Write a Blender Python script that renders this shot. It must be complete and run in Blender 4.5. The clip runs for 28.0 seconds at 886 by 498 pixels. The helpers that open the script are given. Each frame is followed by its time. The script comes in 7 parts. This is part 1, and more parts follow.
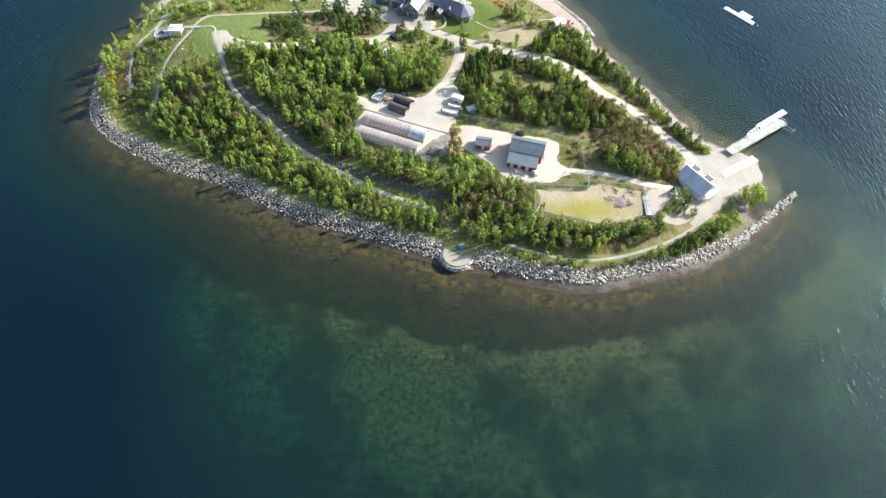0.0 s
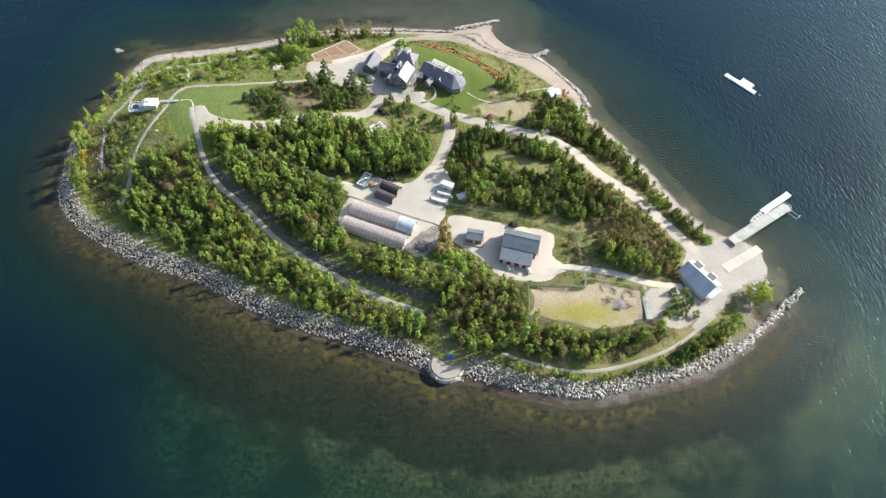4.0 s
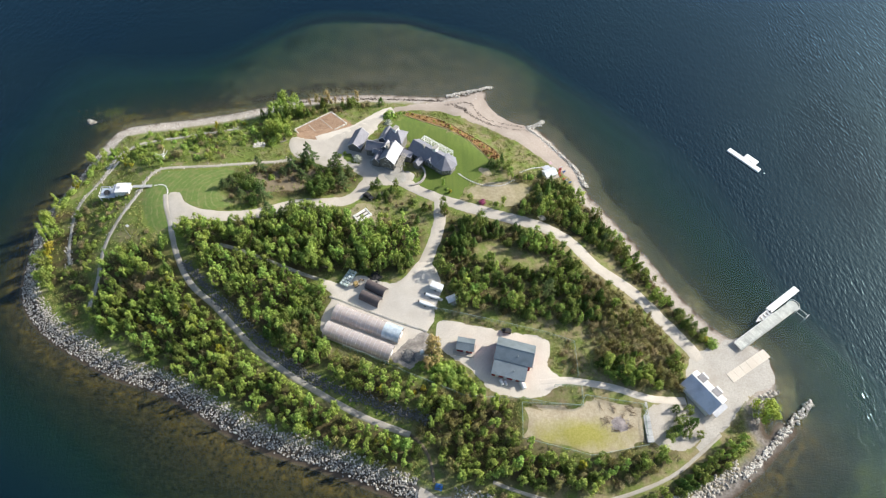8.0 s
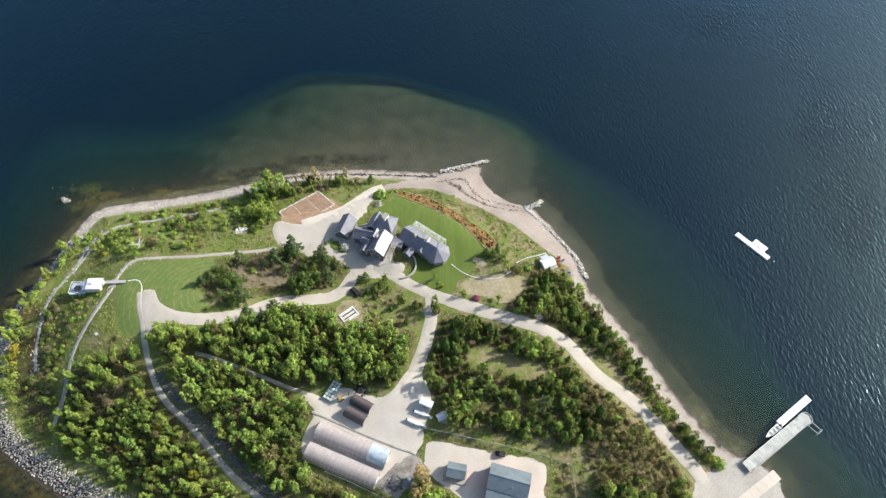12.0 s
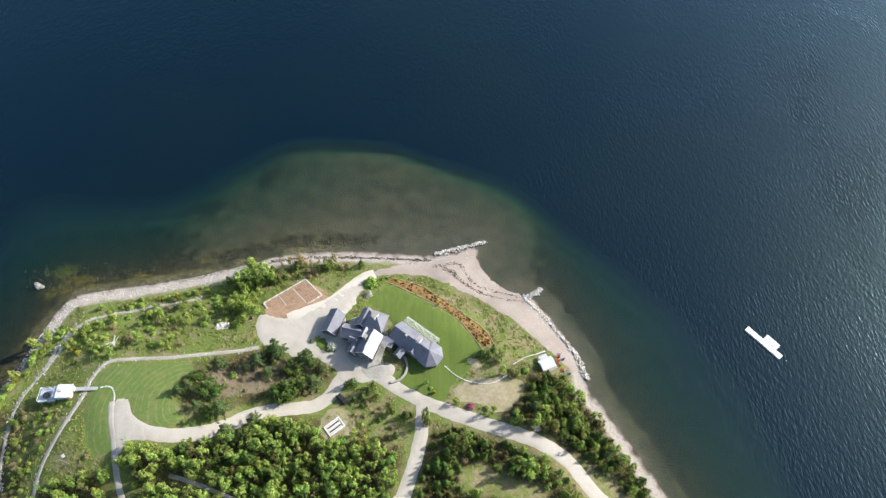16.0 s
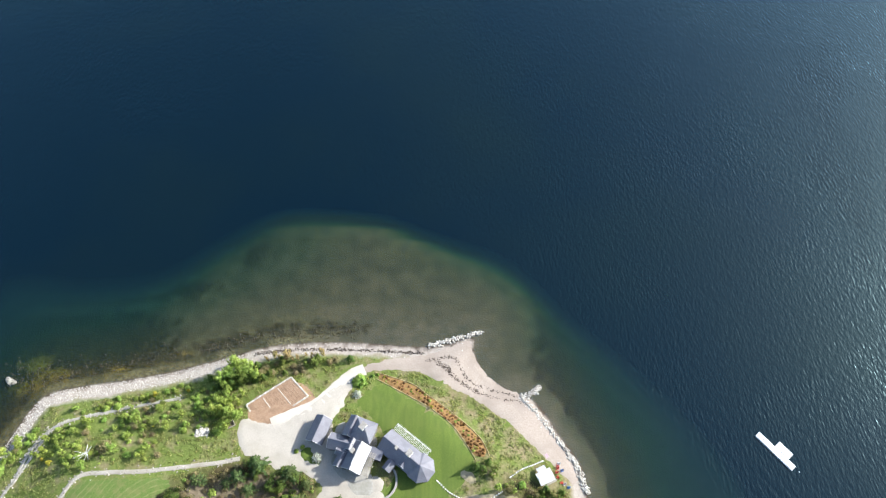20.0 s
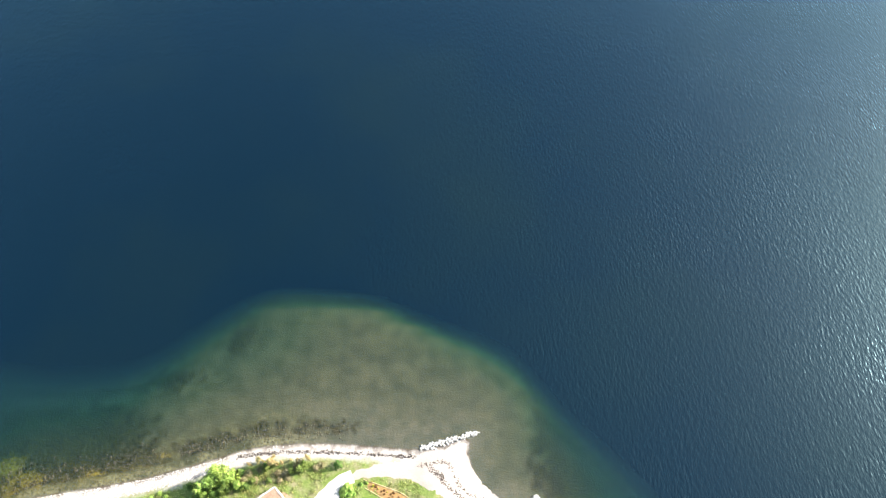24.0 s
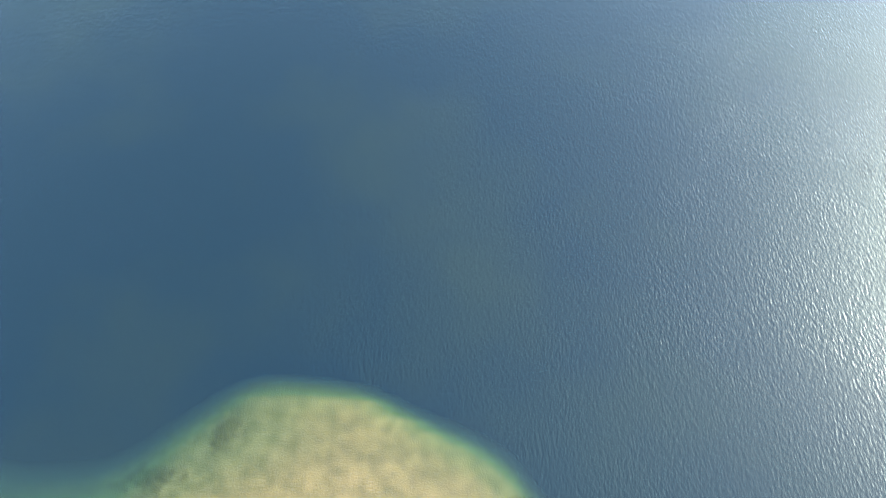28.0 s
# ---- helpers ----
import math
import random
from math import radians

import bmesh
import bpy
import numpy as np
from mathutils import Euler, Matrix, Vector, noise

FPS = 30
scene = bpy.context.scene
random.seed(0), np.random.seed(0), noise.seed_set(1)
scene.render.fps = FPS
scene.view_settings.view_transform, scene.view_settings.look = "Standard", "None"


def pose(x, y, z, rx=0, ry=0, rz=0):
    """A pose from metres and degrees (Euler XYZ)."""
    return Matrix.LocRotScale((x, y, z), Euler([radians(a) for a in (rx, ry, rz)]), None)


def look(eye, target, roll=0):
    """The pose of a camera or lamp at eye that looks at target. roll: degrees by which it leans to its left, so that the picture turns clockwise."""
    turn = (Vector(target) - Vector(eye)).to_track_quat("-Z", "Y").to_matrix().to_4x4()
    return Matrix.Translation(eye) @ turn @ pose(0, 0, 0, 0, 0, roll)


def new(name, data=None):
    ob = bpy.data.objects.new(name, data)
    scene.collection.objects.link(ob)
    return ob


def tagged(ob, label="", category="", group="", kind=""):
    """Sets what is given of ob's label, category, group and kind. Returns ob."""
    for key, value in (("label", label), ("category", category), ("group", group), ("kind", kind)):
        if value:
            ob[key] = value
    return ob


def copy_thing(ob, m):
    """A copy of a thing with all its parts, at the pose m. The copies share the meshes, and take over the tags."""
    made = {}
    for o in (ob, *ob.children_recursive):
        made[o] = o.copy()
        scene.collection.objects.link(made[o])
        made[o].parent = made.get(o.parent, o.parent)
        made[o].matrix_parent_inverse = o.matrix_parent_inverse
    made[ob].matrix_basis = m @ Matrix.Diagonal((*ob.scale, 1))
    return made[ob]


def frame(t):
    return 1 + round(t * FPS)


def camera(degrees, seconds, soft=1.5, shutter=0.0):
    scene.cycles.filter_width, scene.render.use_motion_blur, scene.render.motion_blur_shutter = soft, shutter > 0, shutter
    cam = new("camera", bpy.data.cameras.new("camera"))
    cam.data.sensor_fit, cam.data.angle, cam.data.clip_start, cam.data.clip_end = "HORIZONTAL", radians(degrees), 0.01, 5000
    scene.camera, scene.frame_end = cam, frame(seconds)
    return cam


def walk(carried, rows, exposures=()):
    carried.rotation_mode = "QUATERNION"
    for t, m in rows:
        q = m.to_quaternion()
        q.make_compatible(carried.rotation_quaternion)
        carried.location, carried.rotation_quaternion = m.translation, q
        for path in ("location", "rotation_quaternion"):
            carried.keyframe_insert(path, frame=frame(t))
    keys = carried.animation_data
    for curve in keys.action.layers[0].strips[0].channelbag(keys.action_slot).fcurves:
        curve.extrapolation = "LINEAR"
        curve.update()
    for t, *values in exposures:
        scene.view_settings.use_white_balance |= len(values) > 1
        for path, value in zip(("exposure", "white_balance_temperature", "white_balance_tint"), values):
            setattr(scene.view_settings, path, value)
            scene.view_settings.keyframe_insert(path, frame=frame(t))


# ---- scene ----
from mathutils.geometry import delaunay_2d_cdt

cam = camera(73.7, 28.0, 1.25)
PATH = [
    (0.0, -8.85, -132.27, 165.19, 33.899, -0.564, -0.566),
    (1.0, -8.46, -123.94, 167.57, 33.915, -0.690, -0.631),
    (2.0, -8.01, -115.39, 169.97, 33.928, -0.814, -0.723),
    (3.0, -7.51, -106.64, 172.38, 33.935, -0.933, -0.825),
    (4.0, -6.96, -97.74, 174.79, 33.937, -1.049, -0.924),
    (5.0, -6.37, -88.70, 177.22, 33.930, -1.159, -1.010),
    (6.0, -5.74, -79.55, 179.66, 33.915, -1.265, -1.076),
    (7.0, -5.08, -70.32, 182.10, 33.891, -1.364, -1.116),
    (8.0, -4.38, -61.01, 184.56, 33.857, -1.457, -1.128),
    (9.0, -3.67, -51.64, 187.03, 33.813, -1.543, -1.111),
    (10.0, -2.93, -42.23, 189.50, 33.758, -1.621, -1.066),
    (11.0, -2.17, -32.78, 191.99, 33.692, -1.692, -0.995),
    (12.0, -1.41, -23.29, 194.49, 33.615, -1.754, -0.902),
    (13.0, -0.63, -13.76, 196.99, 33.525, -1.808, -0.790),
    (14.0, 0.14, -4.20, 199.51, 33.423, -1.854, -0.662),
    (15.0, 0.91, 5.41, 202.04, 33.305, -1.892, -0.525),
    (16.0, 1.67, 15.08, 204.57, 33.171, -1.922, -0.381),
    (17.0, 2.43, 24.81, 207.12, 33.017, -1.946, -0.233),
    (18.0, 3.16, 34.62, 209.68, 32.842, -1.963, -0.086),
    (19.0, 3.88, 44.54, 212.24, 32.640, -1.977, 0.061),
    (20.0, 4.56, 54.58, 214.82, 32.409, -1.987, 0.207),
    (21.0, 5.22, 64.78, 217.41, 32.141, -1.996, 0.354),
    (22.0, 5.84, 75.16, 220.00, 31.832, -2.007, 0.505),
    (23.0, 6.43, 85.76, 222.61, 31.474, -2.022, 0.667),
    (24.0, 6.96, 96.60, 225.23, 31.058, -2.045, 0.848),
    (25.0, 7.45, 107.74, 227.85, 30.575, -2.078, 1.061),
    (26.0, 7.89, 119.21, 230.49, 30.015, -2.127, 1.321),
    (27.0, 8.27, 131.07, 233.14, 29.365, -2.196, 1.646),
    (28.0, 8.58, 143.35, 235.79, 28.613, -2.290, 2.059),
]
EXPOSE = [(0, 0.7, 6550, 8), (3, 0.5, 6600, 8), (6, 0.42, 6600, 8), (10, 0.34, 6550, 9), (15, 0.4, 6400, 9), (20, 0.68, 6250, 8), (22, 0.98, 6250, 7), (24, 1.46, 6450, 7), (26, 2.06, 7250, 7), (28, 2.92, 8400, 21)]
walk(cam, [(t, pose(x, y, z, rx, ry, rz)) for t, x, y, z, rx, ry, rz in PATH], EXPOSE)

# ---- light: late-afternoon sun from the north-east of the plan, clear sky ----
SUN_AZ, SUN_EL = 70.0, 30.0
world = bpy.data.worlds.new("sky")
scene.world = world
world.use_nodes = True
wn = world.node_tree.nodes
sky = wn.new("ShaderNodeTexSky")
sky.sky_type, sky.sun_disc = "NISHITA", False
sky.sun_elevation, sky.sun_rotation = radians(SUN_EL), radians(SUN_AZ)
world.node_tree.links.new(sky.outputs["Color"], wn["Background"].inputs["Color"])
sky.air_density, sky.dust_density, sky.ozone_density = 1.1, 2.2, 2.0
wn["Background"].inputs["Strength"].default_value = 0.14
sun = new("sun", bpy.data.lights.new("sun", "SUN"))
sun.data.energy, sun.data.angle, sun.data.color = 5.0, radians(0.6), (1.0, 0.96, 0.90)
sd = Vector((math.sin(radians(SUN_AZ)) * math.cos(radians(SUN_EL)), math.cos(radians(SUN_AZ)) * math.cos(radians(SUN_EL)), math.sin(radians(SUN_EL))))
sun.matrix_world = look(sd * 400, (0, 0, 0))

# ---- the plan ----
SHORE_SOUTH = [(-147, 47), (-142, 37), (-132, 27), (-117, 18), (-105, 12), (-90, 7), (-78, 1), (-66, -6), (-53, -12), (-40, -16), (-26, -21), (-15, -25), (-7, -28), (-2, -31), (7, -31), (18, -35), (28, -37), (38, -39), (50, -38), (62, -35), (75, -32), (87, -27), (98, -20), (107, -13), (114, -7), (108, -4), (104, -8), (104, -2), (111, 6), (113, 14)]
SHORE_NORTH = [(111, 21), (104, 24), (98, 28), (92, 36), (86, 46), (80, 58), (73, 71), (67, 81), (62, 90), (61, 101), (54, 113), (47, 124), (37, 129), (28, 134), (24, 144), (23, 150), (6, 146), (-18, 147), (-38, 147), (-55, 145), (-71, 140), (-91, 134), (-110, 130), (-130, 126), (-136, 120), (-140, 108), (-144, 95), (-148, 84), (-150, 77), (-150, 66)]
SHORE = SHORE_SOUTH + SHORE_NORTH
SHELF = [(-165, 165), (-133, 167), (-100, 172), (-80, 186), (-59, 204), (-35, 206), (-8, 201), (30, 180), (56, 157), (83, 133), (106, 104), (119, 69), (123, 39), (142, 14), (165, -15), (165, -60), (125, -112), (45, -140), (0, -125), (-38, -82), (-78, -36), (-122, -4), (-158, 28), (-172, 60), (-176, 120)]
ROAD_MAIN = [(88.2, 16.8), (81.8, 27.1), (70.4, 42.3), (58.9, 51.4), (49.8, 63.1), (39.5, 69.4), (26.6, 73.5), (13.5, 78.0), (2.5, 82.5), (-7.6, 87.7), (-18.0, 94.9), (-29.8, 101.2), (-42.0, 107.7), (-55.3, 111.7)]
ROAD_YARD = [(2.0, 81.6), (1.1, 68.5), (-2.3, 55.8), (-6.1, 45.7), (-12.4, 39.9)]
ROAD_BEACH = [(-48.5, 113.7), (-33.8, 121.2), (-26.7, 128.8), (-22.6, 133.2), (-17.9, 135.6)]
ROAD_WEST = [(-23.1, 93.2), (-27.0, 89.9), (-29.9, 84.3), (-34.1, 80.6), (-40.9, 79.2), (-48.5, 78.2), (-55.6, 75.9), (-61.9, 72.3), (-69.6, 69.5), (-78.5, 68.6), (-86.7, 69.9), (-92.5, 73.1), (-95.3, 76.8), (-96.9, 80.2)]
PATH_WEST = [(-100.3, 80.0), (-97.8, 72.8), (-94.7, 65.8), (-90.0, 53.6), (-83.6, 42.6), (-73.5, 33.9), (-63.2, 23.7), (-57.6, 18.6), (-45.5, 10.4), (-33.9, 3.5), (-22.7, -2.4), (-8.7, -7.8)]
TRACK = [(32.4, 7.8), (41.8, 8.2), (54.5, 6.0), (67.0, 2.2), (79.0, 2.2)]
PATH_SHORE = [(15.7, -21.6), (25.7, -25.2), (35.7, -27.5), (45.9, -27.6), (58.5, -24.7), (70.0, -20.3), (78.7, -14.8), (87.9, -8.3)]
PATH_A = [(-131.1, 92.8), (-129.3, 105.9), (-122.2, 113.7), (-106.1, 118.4), (-83.4, 123.5)]
PATH_B = [(-56.8, 101.5), (-64.4, 99.8), (-75.9, 98.2), (-87.4, 96.7), (-99.2, 96.3), (-107.6, 95.0), (-110.8, 89.1), (-110.9, 83.8), (-111.7, 79.8), (-116.5, 61.3), (-116.9, 46.3), (-118.4, 35.8)]
PATH_C = [(-125.8, 111.4), (-130.4, 95.9), (-135.6, 80.7), (-133.5, 64.2), (-129.9, 53.3)]
YARD_GH = [(-43.0, 45.6), (-36.8, 44.6), (-31.2, 42.4), (-27.7, 47.2), (-15.0, 41.8), (-10.3, 45.3), (-6.5, 52.4), (-1.6, 52.3), (2.5, 40.6), (-0.8, 32.0), (-0.2, 29.8), (-2.7, 24.7), (-9.0, 21.1), (-14.3, 15.4), (-30.7, 20.5), (-39.1, 25.3), (-38.8, 31.1), (-35.2, 38.6), (-39.8, 42.1)]
YARD_BARN = [(-0.6, 29.7), (8.1, 28.2), (21.8, 25.4), (34.0, 24.2), (38.6, 20.7), (36.6, 16.8), (35.8, 13.0), (38.4, 9.9), (45.2, 8.0), (44.9, 6.3), (37.6, 6.4), (33.9, 2.5), (27.3, 1.9), (20.2, 3.0), (16.0, 4.7), (12.6, 8.7), (9.9, 12.4), (3.3, 16.5), (-1.8, 20.7)]
PADDOCK = [(25.9, 0.9), (44.0, -0.2), (46.0, 3.0), (63.8, -0.1), (63.3, -12.1), (45.4, -15.1), (25.2, -9.8)]
PLAZA = [(84.9, 19.6), (93.4, 22.0), (103.5, 26.7), (109.1, 22.1), (113.5, 16.2), (112.4, 7.6), (103.4, 4.8), (97.6, -0.0), (90.9, -6.5), (83.5, -12.1), (74.4, -17.5), (72.7, -16.6), (79.8, -11.5), (82.3, -6.6), (79.9, -3.0), (78.8, 6.2)]
PLAZA_HOUSE = [(-20.8, 130.5), (-21.4, 128.3), (-24.1, 122.6), (-23.5, 120.5), (-28.5, 113.6), (-19.0, 96.5), (-9.1, 96.6), (-7.4, 93.6), (-10.6, 90.1), (-17.6, 88.5), (-24.2, 88.8), (-27.5, 87.3), (-28.5, 93.3), (-37.9, 98.6), (-44.0, 97.4), (-50.3, 101.7), (-56.8, 102.0), (-60.4, 112.2), (-58.7, 116.3), (-48.9, 113.3), (-42.8, 116.1), (-37.3, 120.3), (-32.3, 125.6), (-26.2, 130.4)]
LAWN = [(-23.3, 121.0), (-20.2, 122.6), (-16.5, 127.1), (-12.7, 130.0), (-9.1, 129.3), (-2.7, 125.7), (6.2, 120.4), (14.0, 115.0), (18.6, 109.3), (22.6, 103.4), (23.3, 100.3), (19.4, 93.9), (14.4, 90.5), (10.7, 85.6), (10.3, 80.8), (6.3, 81.2), (-0.0, 83.1), (-5.6, 86.2), (-10.2, 90.3), (-5.5, 94.5), (-4.5, 100.4), (-8.9, 106.5), (-10.9, 113.3), (-17.3, 119.5), (-21.6, 119.0)]
MEADOW = [(-107.3, 94.2), (-98.6, 94.9), (-86.8, 95.3), (-77.8, 95.0), (-75.1, 93.3), (-80.5, 87.2), (-81.6, 81.6), (-74.4, 75.1), (-76.9, 71.8), (-83.2, 71.0), (-90.4, 73.1), (-94.9, 79.6), (-100.4, 80.1), (-91.1, 61.0), (-102.0, 62.1), (-109.4, 78.0), (-110.0, 83.8), (-109.8, 89.2)]
GARDEN = [(-58.5, 120.4), (-44.3, 130.9), (-37.3, 124.0), (-52.2, 112.4)]
HEDGE = [(-13.9, 134.5), (-8.4, 132.9), (0.8, 129.7), (6.2, 125.3), (13.2, 120.5), (20.1, 114.9), (25.1, 109.7), (27.7, 104.0), (23.0, 102.3), (19.7, 107.9), (14.9, 114.5), (7.9, 119.8), (-0.9, 125.0), (-9.1, 129.6), (-13.3, 131.7)]
FENCE = [(0.2, 31.9), (18.1, 28.3), (35.0, 24.6), (45.0, 21.1), (44.6, 9.3)]
FENCE2 = [(-30.7, 20.0), (-23.3, 17.1), (-8.4, 10.3), (8.0, 3.3), (17.3, 2.5), (26.7, 2.0), (34.4, 0.6), (44.7, -0.4), (45.1, 5.9), (36.8, 6.3)]
GROYNE_SE = [(92.5, -20.0), (99.1, -15.5), (109.2, -7.0), (120.8, 1.5)]
GROYNE_N = [(6.4, 146.1), (15.2, 148.6), (26.4, 152.2)]
ROCKS_E = [(48.0, 129.9), (45.6, 128.2), (41.4, 126.0), (44.2, 122.4), (48.3, 117.5), (53.0, 110.9), (56.7, 105.5), (58.9, 101.0), (60.6, 95.8), (61.5, 92.8)]
BEACH = [(-20.7, 135.3), (-17.1, 138.0), (-6.5, 141.2), (6.5, 142.6), (15.2, 146.4), (22.6, 149.9), (23.2, 144.4), (25.2, 139.2), (29.3, 134.0), (34.8, 130.1), (41.3, 127.6), (46.2, 124.1), (52.9, 112.5), (59.1, 100.8), (59.8, 93.4), (55.1, 95.9), (46.5, 105.0), (38.0, 113.0), (35.4, 116.1), (27.4, 121.5), (20.6, 126.3), (12.2, 129.3), (5.9, 133.4), (1.6, 134.6), (-6.3, 135.4), (-14.7, 134.6), (-18.8, 133.2)]
DRY_PATCH = [(17.7, 91.2), (26.7, 92.1), (33.2, 91.5), (38.2, 91.0), (38.6, 86.1), (34.1, 81.0), (29.9, 77.8), (24.4, 78.6), (20.6, 81.7), (15.8, 82.0), (11.1, 82.4), (11.5, 87.2)]
GRASS_BANK = [(-5.0, 13.7), (-2.8, 16.0), (1.8, 15.6), (8.6, 11.6), (12.0, 7.4), (14.6, 3.6), (8.8, 4.2), (-1.1, 8.5)]
GARDEN_APRON = [(-60.5, 121.1), (-44.0, 133.3), (-32.1, 123.4), (-36.2, 116.9), (-49.9, 110.1), (-55.0, 111.6)]
PATIO = [(-26.0, 113.9), (-23.0, 114.8), (-19.1, 114.4), (-12.4, 110.2), (-10.6, 109.0), (-13.3, 98.4), (-10.5, 93.7), (-11.0, 89.9), (-18.3, 89.8), (-21.1, 94.3), (-26.4, 98.2), (-27.1, 104.6)]
HOUSE_BED = [(-38.0, 105.2), (-33.6, 106.6), (-32.4, 104.1), (-28.8, 101.3), (-29.4, 98.9), (-33.9, 99.6), (-37.4, 102.0)]
LOOKOUT_PATH = [(-8.7, -7.7), (-5.5, -10.5), (-3.0, -14.5), (-2.0, -18.5), (-1.6, -21.5)]
LITTER = [(-78.3, 88.8), (-61.5, 96.8), (-44.9, 98.4), (-33.8, 92.6), (-36.4, 87.2), (-55.2, 83.4), (-68.3, 79.7), (-75.6, 81.9)]
SCRAP_GROUND = [(-11.6, 26.1), (-3.3, 25.2), (-0.3, 22.2), (1.1, 19.1), (-1.9, 16.9), (-5.9, 15.1), (-8.1, 11.7), (-15.1, 15.2), (-16.3, 16.8), (-13.1, 20.8)]
GRAVEL_BED = [(18.3, 99.8), (20.8, 99.4), (23.7, 95.1), (21.0, 94.1), (16.0, 97.2)]
COPSE = [(-74.2, 89.0), (-76.6, 85.6), (-79.1, 83.9), (-68.9, 83.4), (-66.9, 93.5), (-55.5, 94.8), (-51.7, 97.9), (-48.6, 98.5), (-51.7, 91.1), (-43.4, 93.0), (-39.0, 95.7), (-35.2, 87.1), (-67.1, 76.0), (-71.6, 78.1), (-63.0, 76.9), (-45.1, 83.5), (-33.2, 93.3), (-59.0, 92.9), (-41.6, 85.7)]
YARD_BUSHES = [(13.4, 82.0), (23.7, 80.1), (25.6, 78.4), (32.9, 75.7), (35.8, 92.1), (33.0, 94.1), (30.4, 92.7), (38.5, 94.4)]
DARK_BUSHES = [(27.1, 101.0), (24.9, 98.6), (28.7, 97.2), (22.9, 99.8), (29.6, 100.0), (-15.2, 87.3), (-22.5, 88.4), (-24.4, 87.6), (-13.8, 83.8), (-4.1, 77.2), (3.3, 75.3), (3.2, 76.9), (-18.7, 80.5), (-8.5, 78.3), (-41.0, 97.2), (-37.6, 95.6), (-34.2, 94.0), (-37.7, 90.6), (-39.8, 88.8)]
STONE_PILE = [(-71.7, 109.9)]
BIN = [(-62.5, 113.1)]
YARD_PADDOCK = [(64.1, -0.2), (73.5, 2.1), (79.0, 1.5), (83.3, -2.8), (85.8, -6.0), (79.7, -11.8), (73.9, -14.0), (67.5, -13.3), (63.5, -10.3)]
LANDING_BUSHES = [(74.4, -1.0), (78.1, -1.8), (75.2, -5.0), (78.5, -5.5), (80.5, -8.5), (76.5, -8.6), (73.3, -7.6), (70.2, -9.5)]
WOOD_TRACK = [(-75.5, 56.6), (-69.4, 55.0), (-61.7, 52.4), (-54.0, 49.7), (-44.3, 46.0), (-38.5, 44.2)]
CORNER_BUSHES = [(-19.8, 127.1), (-19.0, 128.9), (-17.9, 130.5), (-16.4, 131.9), (-14.6, 132.8), (-12.8, 133.5), (-10.9, 134.0), (-17.0, 129.4)]
ROAD_HEAD = [(-100.2, 81.6), (-95.5, 82.0), (-93.0, 76.1), (-85.0, 71.0), (-83.9, 66.5), (-90.6, 66.6), (-91.5, 61.5), (-94.2, 62.6), (-97.5, 71.9)]
GLADE = [(14, 58), (20, 61.5), (32, 57), (41, 54), (39, 49.5), (26, 50.5), (16, 53.5)]
